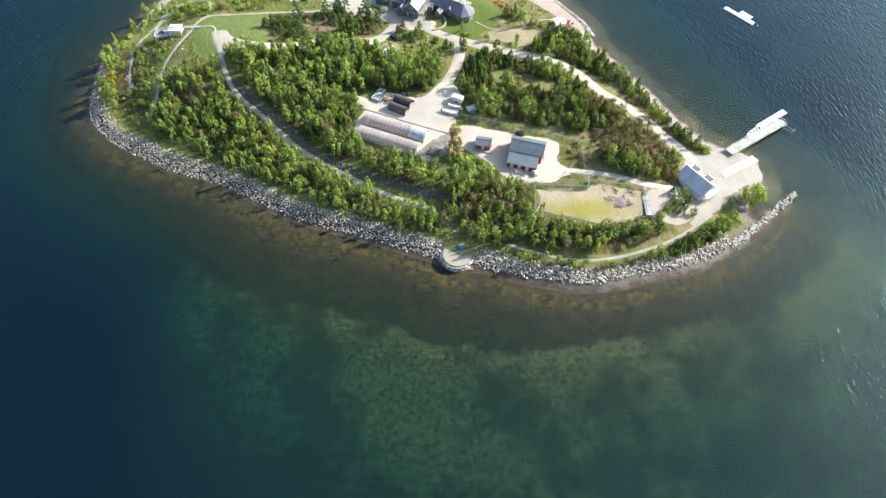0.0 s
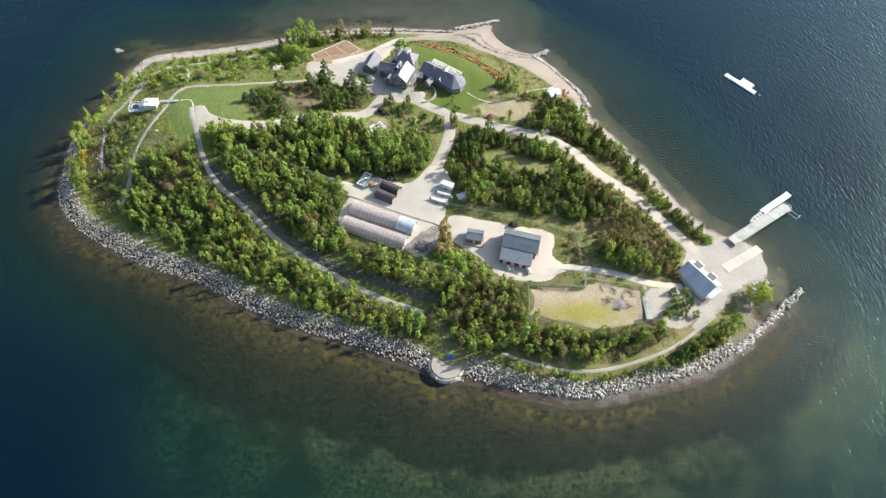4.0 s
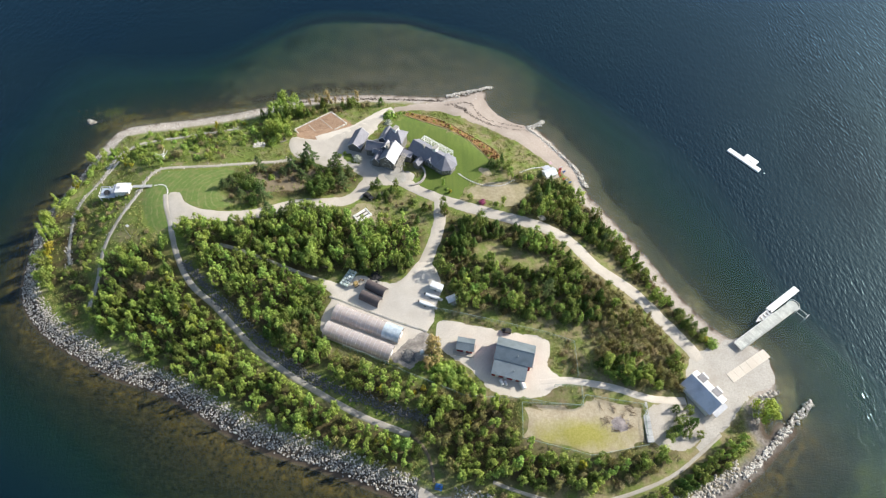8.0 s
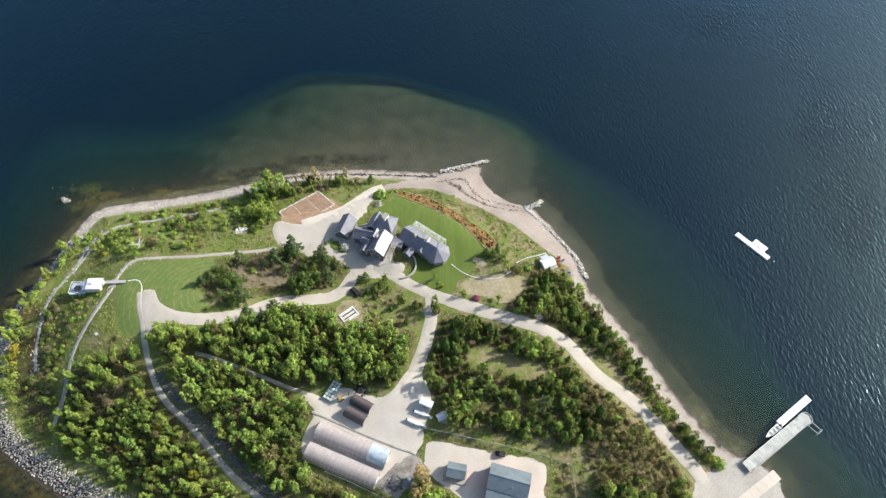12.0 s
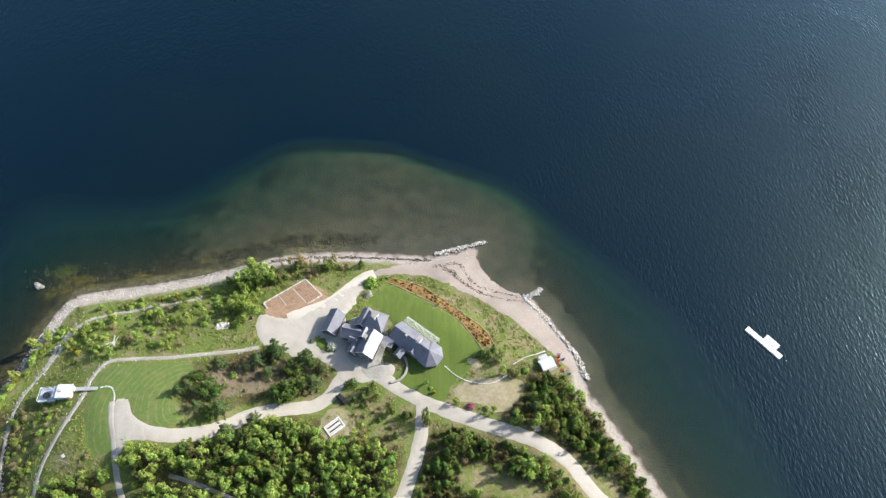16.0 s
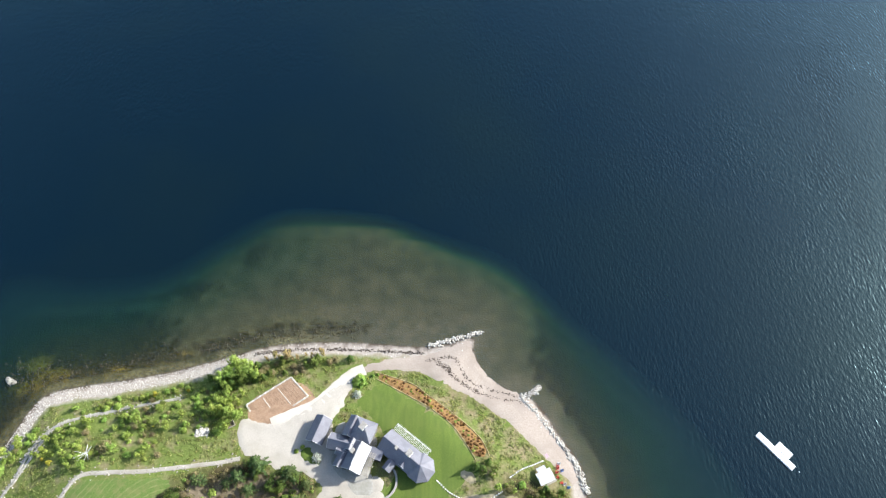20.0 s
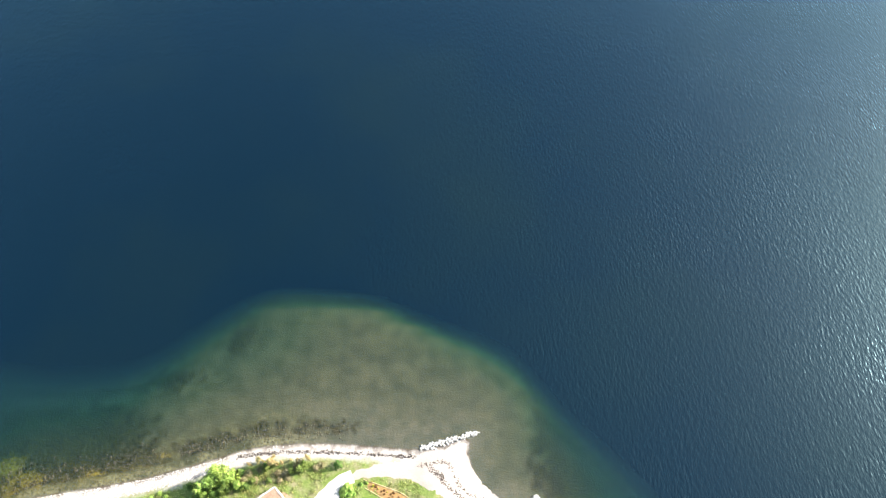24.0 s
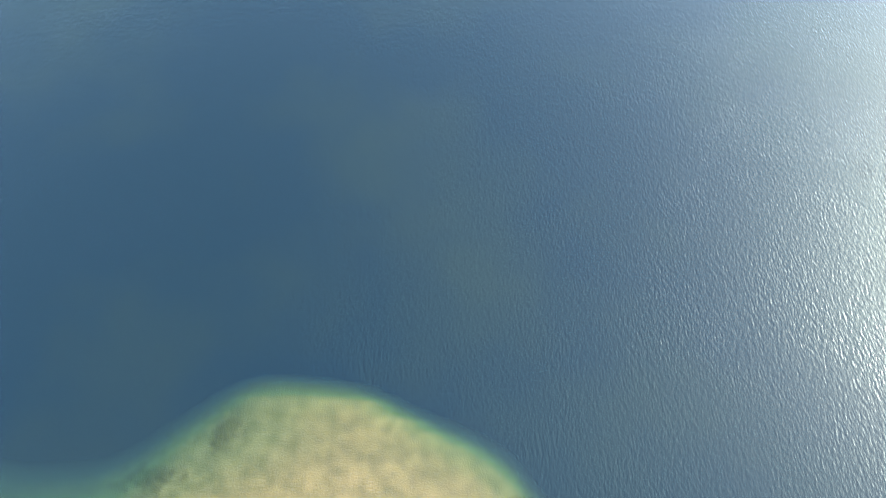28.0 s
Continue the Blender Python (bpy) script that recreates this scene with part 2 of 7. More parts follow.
ZONES = [
    ([(-115, 53), (-106, 56), (-93, 57), (-87, 49), (-72, 31), (-57, 16), (-34, 1), (-9, -9), (-5, -15), (-17, -18), (-40, -8), (-63, 3), (-83, 12), (-102, 22), (-117, 33), (-118, 45)], 2.35, {"scrub": 12, "spruce": 9, "alder": 22, "birch": 30, "sapling": 28, "budding": 10, "gold": 4}, 0.17, 0.6, 1.1, 1),
    ([(-146, 72), (-137, 80), (-122, 65), (-119, 41), (-117, 33), (-125, 35), (-138, 50)], 4.0, {"birch": 30, "alder": 20, "scrub": 25, "shrub": 25}, 0.48, 0.6, 1.0, 2),
    ([(-91, 65), (-75, 65), (-56, 76), (-35, 77), (-17, 68), (-4, 65), (-9, 48), (-19, 46), (-37, 47), (-43, 43), (-36, 39), (-39, 26), (-35, 19), (-42, 11), (-58, 22), (-71, 36), (-82, 49)], 2.5, {"spruce": 16, "budding": 10, "alder": 28, "birch": 36, "sapling": 36}, 0.1, 0.8, 1.28, 3),
    ([(4, 72), (20, 72), (39, 65), (49, 56), (57, 40), (53, 28), (35, 30), (13, 32), (3, 37), (-1, 50)], 2.35, {"juniper": 22, "scrub": 8, "spruce": 34, "alder": 40, "birch": 10}, 0.29, 0.65, 1.1, 4),
    ([(52, 48), (62, 44), (82, 19), (78, 5), (55, 8), (50, 23)], 1.9, {"scrub": 44, "budding": 34, "alder": 12, "spruce": 12, "birch": 6}, 0.14, 0.55, 1.0, 5),
    ([(43, 94), (54, 92), (62, 79), (73, 65), (79, 51), (86, 36), (94, 23), (87, 25), (75, 43), (61, 61), (49, 71), (27, 78), (35, 88)], 2.2, {"spruce": 34, "alder": 30, "budding": 18, "scrub": 20, "birch": 14}, 0.12, 0.6, 1.05, 6),
    ([(-37, 18), (-16, 11), (3, 4), (24, 0), (24, -11), (40, -16), (55, -15), (70, -13), (75, -14), (59, -22), (43, -25), (24, -23), (5, -20), (-3, -14), (-8, -5), (-30, 7)], 2.7, {"scrub": 14, "budding": 20, "alder": 24, "birch": 26, "sapling": 28, "gold": 4}, 0.16, 0.75, 1.28, 7),
    ([(12, -23), (35, -29), (58, -27), (80, -17), (94, -8), (94, -12), (78, -25), (52, -30), (29, -30)], 1.9, {"spruce": 18, "alder": 26, "scrub": 12, "birch": 32, "sapling": 12}, 0.06, 0.5, 0.92, 8),
    ([(-82, 92), (-60, 101), (-43, 103), (-30, 94), (-33, 85), (-53, 81), (-69, 76), (-78, 80)], 3.2, {"scrub": 60, "shrub": 25}, 0.35, 0.6, 1.0, 9),
    ([(-137, 104), (-125, 116), (-108, 124), (-73, 129), (-65, 116), (-75, 109), (-75, 103), (-98, 99), (-113, 98)], 2.3, {"shrub": 60, "birch": 16, "gold": 4, "alder": 5, "scrub": 15}, 0.42, 0.5, 0.95, 10),
    ([(-76, 136), (-58, 141), (-37, 141), (-20, 143), (-28, 137), (-58, 130), (-67, 125)], 2.8, {"birch": 25, "spruce": 25, "alder": 25, "scrub": 25}, 0.25, 0.7, 1.2, 11),
    ([(33, 97), (49, 94), (66, 71), (71, 62), (49, 65), (35, 76), (32, 87)], 3.0, {"spruce": 30, "budding": 14, "alder": 30, "birch": 26}, 0.42, 0.7, 1.1, 12),
    ([(-25, 89), (-12, 84), (-2, 77), (-6, 57), (-14, 62), (-24, 69)], 3.4, {"scrub": 40, "spruce": 30, "shrub": 20}, 0.45, 0.6, 1.0, 13),
    ([(-144, 59), (-129, 51), (-124, 63), (-116, 61), (-117, 46), (-107, 64), (-99, 64), (-111, 35), (-119, 38)], 3.2, {"shrub": 45, "scrub": 35, "alder": 20}, 0.42, 0.5, 0.9, 14),
    ([(74, -1), (83, 1), (83, -5), (78, -10), (70, -9)], 2.8, {"spruce": 60, "scrub": 30}, 0.3, 0.7, 1.0, 15),
    ([(42, 23), (47, 23), (48, 10), (40, 10)], 3.2, {"shrub": 50, "scrub": 40}, 0.4, 0.5, 0.9, 16),
    ([(-140, 113), (-133, 111), (-137, 91), (-141, 79), (-141, 65), (-134, 48), (-140, 48), (-146, 61), (-146, 74), (-143, 92)], 2.3, {"birch": 62, "shrub": 18, "alder": 8, "gold": 6}, 0.16, 0.85, 1.4, 17),
    ([(-135, 78), (-118, 83), (-111, 73), (-116, 57), (-117, 43), (-125, 45), (-133, 64)], 2.2, {"shrub": 70, "scrub": 20, "alder": 10}, 0.38, 0.35, 0.7, 18),
    ([(-70, 116), (-70, 125), (-62, 126), (-59, 119), (-62, 113), (-68, 110)], 2.4, {"birch": 60, "shrub": 30}, 0.1, 0.7, 1.2, 19),
]


def catmull(pts, n=6, closed=True):
    P = np.array(pts, float)
    N, out = len(P), []
    for i in range(N if closed else N - 1):
        if closed:
            a, b, c, d = P[i - 1], P[i], P[(i + 1) % N], P[(i + 2) % N]
        else:
            a, b, c, d = P[max(i - 1, 0)], P[i], P[i + 1], P[min(i + 2, N - 1)]
        for k in range(n):
            u = k / n
            out.append(0.5 * (2 * b + (c - a) * u + (2 * a - 5 * b + 4 * c - d) * u * u + (3 * b - 3 * c + d - a) * u ** 3))
    if not closed:
        out.append(P[-1])
    return np.array(out)


def signed(poly, x, y):
    """Metres inside (+) or outside (-) of a closed outline."""
    x, y = np.asarray(x, float), np.asarray(y, float)
    best, ins = np.full(x.shape, 1e12), np.zeros(x.shape, bool)
    for (ax, ay), (bx, by) in zip(poly, np.roll(poly, -1, 0)):
        dx, dy = bx - ax, by - ay
        u = np.clip(((x - ax) * dx + (y - ay) * dy) / (dx * dx + dy * dy + 1e-9), 0, 1)
        best = np.minimum(best, (x - ax - u * dx) ** 2 + (y - ay - u * dy) ** 2)
        if ay != by:
            ins ^= ((ay > y) != (by > y)) & (x < ax + (y - ay) * dx / (by - ay))
    d = np.sqrt(best)
    return np.where(ins, d, -d)


def smooth(a, b, v):
    u = np.clip((v - a) / (b - a), 0, 1)
    return u * u * (3 - 2 * u)


WATERLINE = catmull(SHORE)
EDGE = catmull(SHELF)


def bankness(x, y):
    """1 on the rock-armoured south and west side, 0 on the beaches."""
    return smooth(12, -12, y - 20 + 0.42 * (x - 60))


def land(d, x, y):
    x, y = np.asarray(x, float), np.asarray(y, float)
    bank = bankness(x, y)
    h = bank * (2.6 * smooth(0, 7, d) + 3.2 * smooth(7, 34, d)) + (1 - bank) * (1.4 * smooth(0, 12, d) + 3.8 * smooth(8, 32, d))
    h = h * (1 - 0.5 * smooth(60, 85, x) * smooth(60, 30, y))
    g = smooth(8, 40, d)
    return h + g * (7.5 * np.exp(-(((x + 85) / 42) ** 2 + ((y - 66) / 32) ** 2)) + 4.5 * np.exp(-(((x - 2) / 32) ** 2 + ((y - 44) / 20) ** 2)))


def seabed(d, x, y):
    a = -d
    b = bankness(x, y)
    e = signed(EDGE, x, y) - 2.5 * (1 - b) * smooth(45, 5, x)
    shallow = -(0.062 - 0.038 * (1 - b) * np.exp(-(((x + 14) / 48) ** 2)) + 0.012 * b + 0.066 * (1 - b) * smooth(40, 75, x) + 0.06 * smooth(-80, -118, x)) * np.minimum(a, 40) - 0.012 * np.maximum(a - 40, 0) - 0.03
    drop = -7.5 * smooth(16 * b, -10 - 130 * b - 14 * (1 - b) * smooth(-40, -110, x) - 8 * (1 - b) * smooth(-5, 45, x), e) - 0.35 * smooth(7, 0, e)
    return shallow + drop


def height(x, y):
    x, y = np.atleast_1d(np.asarray(x, float)), np.atleast_1d(np.asarray(y, float))
    d = signed(WATERLINE, x, y)
    return np.where(d > 0, land(np.maximum(d, 0), x, y), seabed(np.minimum(d, 0), x, y))


# ---- materials ----
def nodes_of(name):
    m = bpy.data.materials.new(name)
    m.use_nodes = True
    nt = m.node_tree
    return m, nt, nt.nodes["Principled BSDF"]


def mixcol(nt, fac, a, b):
    n = nt.nodes.new("ShaderNodeMix")
    n.data_type = "RGBA"
    for s, v in (("Factor", fac), ("A", a), ("B", b)):
        i = n.inputs[0] if s == "Factor" else n.inputs[6] if s == "A" else n.inputs[7]
        if isinstance(v, (int, float)):
            i.default_value = v
        elif isinstance(v, tuple):
            i.default_value = (*v, 1)
        else:
            nt.links.new(v, i)
    return n.outputs[2]


def noise_tex(nt, scale, detail=3.0, vec=None, rough=0.55):
    n = nt.nodes.new("ShaderNodeTexNoise")
    n.inputs["Scale"].default_value, n.inputs["Detail"].default_value, n.inputs["Roughness"].default_value = scale, detail, rough
    if vec is None:
        vec = nt.nodes.new("ShaderNodeNewGeometry").outputs["Position"]
    nt.links.new(vec, n.inputs["Vector"])
    return n.outputs["Fac"]


def ramp(nt, fac, stops):
    n = nt.nodes.new("ShaderNodeValToRGB")
    el = n.color_ramp.elements
    while len(el) < len(stops):
        el.new(0.5)
    for e, (p, c) in zip(el, stops):
        e.position, e.color = p, (*c, 1) if isinstance(c, tuple) else (c, c, c, 1)
    nt.links.new(fac, n.inputs["Fac"])
    return n.outputs["Color"]


def maprange(nt, v, a, b, c=0.0, d=1.0):
    n = nt.nodes.new("ShaderNodeMapRange")
    nt.links.new(v, n.inputs["Value"])
    for k, x in (("From Min", a), ("From Max", b), ("To Min", c), ("To Max", d)):
        n.inputs[k].default_value = x
    return n.outputs["Result"]


def bump(nt, bsdf, fac, strength=0.4, distance=0.1):
    n = nt.nodes.new("ShaderNodeBump")
    n.inputs["Strength"].default_value, n.inputs["Distance"].default_value = strength, distance
    nt.links.new(fac, n.inputs["Height"])
    nt.links.new(n.outputs["Normal"], bsdf.inputs["Normal"])


def surface(name, a, b, fine=6.0, coarse=0.25, rough=0.8, metal=0.0, c=None, relief=0.05, rnd=0.0):
    """A worn surface: two colours mixed by fine grain, stained by a third on the coarse scale, with relief."""
    m, nt, p = nodes_of(name)
    f, g = noise_tex(nt, fine, 4.0), noise_tex(nt, coarse, 3.0)
    col = mixcol(nt, maprange(nt, f, 0.3, 0.7), a, b)
    col = mixcol(nt, maprange(nt, g, 0.45, 0.75, 0, 0.8), col, c or tuple(0.72 * v for v in a))
    if rnd:
        oi = nt.nodes.new("ShaderNodeObjectInfo")
        h = nt.nodes.new("ShaderNodeHueSaturation")
        nt.links.new(col, h.inputs["Color"])
        nt.links.new(maprange(nt, oi.outputs["Random"], 0, 1, 1 - rnd, 1 + rnd), h.inputs["Value"])
        col = h.outputs["Color"]
    nt.links.new(col, p.inputs["Base Color"])
    p.inputs["Roughness"].default_value, p.inputs["Metallic"].default_value = rough, metal
    if relief:
        bump(nt, p, f, 0.5, relief)
    return m


def foliage(name, a, b, hue=0.02, val=0.3):
    m, nt, p = nodes_of(name)
    g = nt.nodes.new("ShaderNodeNewGeometry")
    oi = nt.nodes.new("ShaderNodeObjectInfo")
    col = mixcol(nt, g.outputs["Random Per Island"], a, b)
    patch, drift = noise_tex(nt, 0.33, 2.0), noise_tex(nt, 0.14, 2.0)
    h = nt.nodes.new("ShaderNodeHueSaturation")
    nt.links.new(col, h.inputs["Color"])
    both = nt.nodes.new("ShaderNodeMath")
    both.operation = "ADD"
    nt.links.new(maprange(nt, oi.outputs["Random"], 0, 1, 0.25 - hue * 0.5, 0.25 + hue * 0.5), both.inputs[0])
    nt.links.new(maprange(nt, drift, 0.3, 0.7, 0.25 - hue, 0.25 + hue), both.inputs[1])
    nt.links.new(both.outputs[0], h.inputs["Hue"])
    nt.links.new(maprange(nt, patch, 0.3, 0.7, 1 - val, 1 + val), h.inputs["Value"])
    nt.links.new(h.outputs["Color"], p.inputs["Base Color"])
    p.inputs["Roughness"].default_value = 0.6
    p.inputs["Specular IOR Level"].default_value = 0.15
    tr = nt.nodes.new("ShaderNodeBsdfTranslucent")
    nt.links.new(h.outputs["Color"], tr.inputs["Color"])
    mx = nt.nodes.new("ShaderNodeMixShader")
    mx.inputs[0].default_value = 0.27
    nt.links.new(p.outputs[0], mx.inputs[1])
    nt.links.new(tr.outputs[0], mx.inputs[2])
    nt.links.new(mx.outputs[0], nt.nodes["Material Output"].inputs["Surface"])
    return m


def rock_material(name, stops, stain):
    m, nt, p = nodes_of(name)
    g = nt.nodes.new("ShaderNodeNewGeometry")
    oi = nt.nodes.new("ShaderNodeObjectInfo")
    a = nt.nodes.new("ShaderNodeMath")
    a.operation = "ADD"
    nt.links.new(g.outputs["Random Per Island"], a.inputs[0])
    nt.links.new(oi.outputs["Random"], a.inputs[1])
    w = nt.nodes.new("ShaderNodeMath")
    w.operation = "FRACT"
    nt.links.new(a.outputs[0], w.inputs[0])
    col = ramp(nt, w.outputs[0], stops)
    f = noise_tex(nt, 1.8, 4.0)
    col = mixcol(nt, maprange(nt, f, 0.4, 0.75, 0, 0.5), col, stain)
    nt.links.new(col, p.inputs["Base Color"])
    p.inputs["Roughness"].default_value = 0.9
    bump(nt, p, f, 0.6, 0.1)
    return m


def lawn_material(name, a, b, c, rows, turn, scale, share):
    m, nt, p = nodes_of(name)
    f, g = noise_tex(nt, 2.2, 4.0), noise_tex(nt, 0.09, 3.0)
    mp = nt.nodes.new("ShaderNodeMapping")
    mp.inputs["Rotation"].default_value = (0, 0, radians(turn))
    mp.inputs["Scale"].default_value = (scale, scale * 0.06, 1)
    nt.links.new(nt.nodes.new("ShaderNodeNewGeometry").outputs["Position"], mp.inputs["Vector"])
    row = noise_tex(nt, 1.0, 1.0, mp.outputs["Vector"])
    col = mixcol(nt, maprange(nt, f, 0.3, 0.7), a, b)
    col = mixcol(nt, maprange(nt, g, 0.45, 0.7, 0, 0.7), col, c)
    col = mixcol(nt, maprange(nt, row, 0.42, 0.62, 0, share), col, rows)
    nt.links.new(col, p.inputs["Base Color"])
    p.inputs["Roughness"].default_value = 0.9
    bump(nt, p, f, 0.5, 0.05)
    return m


def paddock_material():
    """Dry trampled grass with a yellow-green mossy stain in the lower middle."""
    m, nt, p = nodes_of("paddock_grass")
    f, g = noise_tex(nt, 1.6, 5.0, rough=0.7), noise_tex(nt, 0.22, 4.0)
    mp = nt.nodes.new("ShaderNodeMapping")
    mp.inputs["Location"].default_value = (-STAIN[0] / STAIN[2], -STAIN[1] / STAIN[3], 0)
    mp.inputs["Scale"].default_value = (1 / STAIN[2], 1 / STAIN[3], 0)
    nt.links.new(nt.nodes.new("ShaderNodeNewGeometry").outputs["Position"], mp.inputs["Vector"])
    ln = nt.nodes.new("ShaderNodeVectorMath")
    ln.operation = "LENGTH"
    nt.links.new(mp.outputs["Vector"], ln.inputs[0])
    ad = nt.nodes.new("ShaderNodeMath")
    ad.operation = "MULTIPLY_ADD"
    nt.links.new(noise_tex(nt, 0.18, 6.0, rough=0.7), ad.inputs[0])
    ad.inputs[1].default_value = 1.5
    nt.links.new(ln.outputs["Value"], ad.inputs[2])
    col = mixcol(nt, maprange(nt, f, 0.3, 0.7), (0.34, 0.28, 0.18), (0.50, 0.43, 0.31))
    col = mixcol(nt, maprange(nt, g, 0.5, 0.75, 0, 0.6), col, (0.30, 0.23, 0.14))
    moss = mixcol(nt, maprange(nt, f, 0.3, 0.7), (0.25, 0.24, 0.035), (0.37, 0.33, 0.09))
    col = mixcol(nt, maprange(nt, ad.outputs[0], 1.15, 2.05, 0.95, 0.0), col, moss)
    nt.links.new(col, p.inputs["Base Color"])
    p.inputs["Roughness"].default_value = 0.95
    bump(nt, p, f, 0.5, 0.08)
    return m


STAIN = (43.0, -9.0, 15.0, 4.6)


def hay_material():
    """Mown meadow: green stubble with thin, bending pale swaths."""
    m, nt, p = nodes_of("mown_meadow")
    f = noise_tex(nt, 2.2, 4.0)
    mp = nt.nodes.new("ShaderNodeMapping")
    mp.inputs["Location"].default_value = (76, -80, 0)
    nt.links.new(nt.nodes.new("ShaderNodeNewGeometry").outputs["Position"], mp.inputs["Vector"])
    w = nt.nodes.new("ShaderNodeTexWave")
    w.wave_type, w.rings_direction = "RINGS", "Z"
    w.inputs["Scale"].default_value, w.inputs["Distortion"].default_value = 0.15, 9.0
    w.inputs["Detail"].default_value, w.inputs["Detail Scale"].default_value = 3.0, 0.35
    nt.links.new(mp.outputs["Vector"], w.inputs["Vector"])
    col = mixcol(nt, maprange(nt, f, 0.3, 0.7), (0.085, 0.145, 0.022), (0.13, 0.19, 0.04))
    col = mixcol(nt, maprange(nt, noise_tex(nt, 0.35, 5.0, rough=0.7), 0.45, 0.62, 0, 0.75), col, (0.175, 0.185, 0.06))
    k = nt.nodes.new("ShaderNodeMath")
    k.operation = "MULTIPLY"
    nt.links.new(maprange(nt, w.outputs["Fac"], 0.72, 0.95), k.inputs[0])
    nt.links.new(maprange(nt, noise_tex(nt, 0.5, 4.0), 0.35, 0.65, 0.0, 0.42), k.inputs[1])
    col = mixcol(nt, k.outputs[0], col, (0.27, 0.27, 0.12))
    nt.links.new(col, p.inputs["Base Color"])
    p.inputs["Roughness"].default_value = 0.9
    bump(nt, p, f, 0.5, 0.06)
    return m


def ground_material():
    m, nt, p = nodes_of("island_ground_and_seabed")
    geo = nt.nodes.new("ShaderNodeNewGeometry").outputs["Position"]
    xyz = nt.nodes.new("ShaderNodeSeparateXYZ")
    nt.links.new(geo, xyz.inputs[0])
    at = nt.nodes.new("ShaderNodeAttribute")
    at.attribute_name = "shore"
    bk = nt.nodes.new("ShaderNodeAttribute")
    bk.attribute_name = "bank"
    fine, mid, big = noise_tex(nt, 1.3, 5.0), noise_tex(nt, 0.22, 4.0), noise_tex(nt, 0.045, 3.0)
    # the land: rough grass, straw and bare earth
    grass = mixcol(nt, maprange(nt, fine, 0.3, 0.7), (0.11, 0.155, 0.032), (0.19, 0.23, 0.065))
    straw = mixcol(nt, maprange(nt, fine, 0.3, 0.7), (0.20, 0.17, 0.09), (0.31, 0.265, 0.15))
    dry = nt.nodes.new("ShaderNodeMath")
    dry.operation = "ADD"
    nt.links.new(mid, dry.inputs[0])
    nt.links.new(maprange(nt, xyz.outputs["X"], -60, 70, -0.03, 0.12), dry.inputs[1])
    soil = mixcol(nt, maprange(nt, dry.outputs[0], 0.46, 0.68), grass, straw)
    soil = mixcol(nt, maprange(nt, big, 0.55, 0.7, 0, 0.45), soil, (0.13, 0.10, 0.06))
    wf = nt.nodes.new("ShaderNodeAttribute")
    wf.attribute_name = "wood"
    litter = mixcol(nt, maprange(nt, fine, 0.3, 0.7), (0.055, 0.046, 0.022), (0.125, 0.10, 0.05))
    litter = mixcol(nt, maprange(nt, mid, 0.52, 0.66, 0, 0.8), litter, (0.085, 0.11, 0.03))
    lf = nt.nodes.new("ShaderNodeMath")
    lf.operation = "MULTIPLY"
    nt.links.new(wf.outputs["Fac"], lf.inputs[0])
    nt.links.new(maprange(nt, noise_tex(nt, 0.1, 4.0), 0.36, 0.5, 0.35, 1.0), lf.inputs[1])
    soil = mixcol(nt, lf.outputs[0], soil, litter)
    # the beach: sand and shingle
    sand = mixcol(nt, maprange(nt, fine, 0.3, 0.7), (0.36, 0.31, 0.265), (0.47, 0.42, 0.37))
    shingle = mixcol(nt, maprange(nt, fine, 0.3, 0.7), (0.12, 0.105, 0.088), (0.25, 0.225, 0.20))
    beach = mixcol(nt, bk.outputs["Fac"], sand, shingle)
    wob = nt.nodes.new("ShaderNodeMath")
    wob.operation = "MULTIPLY_ADD"
    nt.links.new(mid, wob.inputs[0])
    wob.inputs[1].default_value = 7.0
    nt.links.new(at.outputs["Fac"], wob.inputs[2])
    dark = nt.nodes.new("ShaderNodeMath")
    dark.operation = "MULTIPLY_ADD"
    nt.links.new(bk.outputs["Fac"], dark.inputs[0])
    nt.links.new(maprange(nt, xyz.outputs["X"], -20, 45, -3.6, -0.6), dark.inputs[1])
    nt.links.new(wob.outputs[0], dark.inputs[2])
    wet = mixcol(nt, maprange(nt, dark.outputs[0], 3.4, 5.6), (0.095, 0.073, 0.055), beach)
    top = mixcol(nt, maprange(nt, wob.outputs[0], 8.0, 10.2), wet, soil)
    # the sea floor: what lies there, dimmed by the depth of the water over it
    floor = mixcol(nt, maprange(nt, noise_tex(nt, 0.8, 7.0, rough=0.82), 0.38, 0.62), (0.035, 0.035, 0.016), (0.29, 0.26, 0.145))
    sandy = mixcol(nt, maprange(nt, noise_tex(nt, 0.14, 8.0, rough=0.78), 0.36, 0.64), (0.068, 0.074, 0.048), (0.140, 0.126, 0.088))
    stn = nt.nodes.new("ShaderNodeAttribute")
    stn.attribute_name = "stony"
    floor = mixcol(nt, maprange(nt, noise_tex(nt, 0.028, 7.0, rough=0.68), 0.46, 0.56, 0, 0.82), floor, (0.04, 0.046, 0.02))
    floor = mixcol(nt, stn.outputs["Fac"], sandy, floor)
    # weed beds: dark eelgrass in a belt off the rocky shore, golden wrack nearer in, stray patches elsewhere
    eel = mixcol(nt, maprange(nt, noise_tex(nt, 1.0, 6.0, rough=0.8), 0.42, 0.62), (0.009, 0.012, 0.006), (0.105, 0.095, 0.045))
    ee = nt.nodes.new("ShaderNodeAttribute")
    ee.attribute_name = "eelgrass"
    far = nt.nodes.new("ShaderNodeMath")
    far.operation = "MULTIPLY_ADD"
    nt.links.new(noise_tex(nt, 0.2, 8.0, rough=0.76), far.inputs[0])
    far.inputs[1].default_value = 1.3
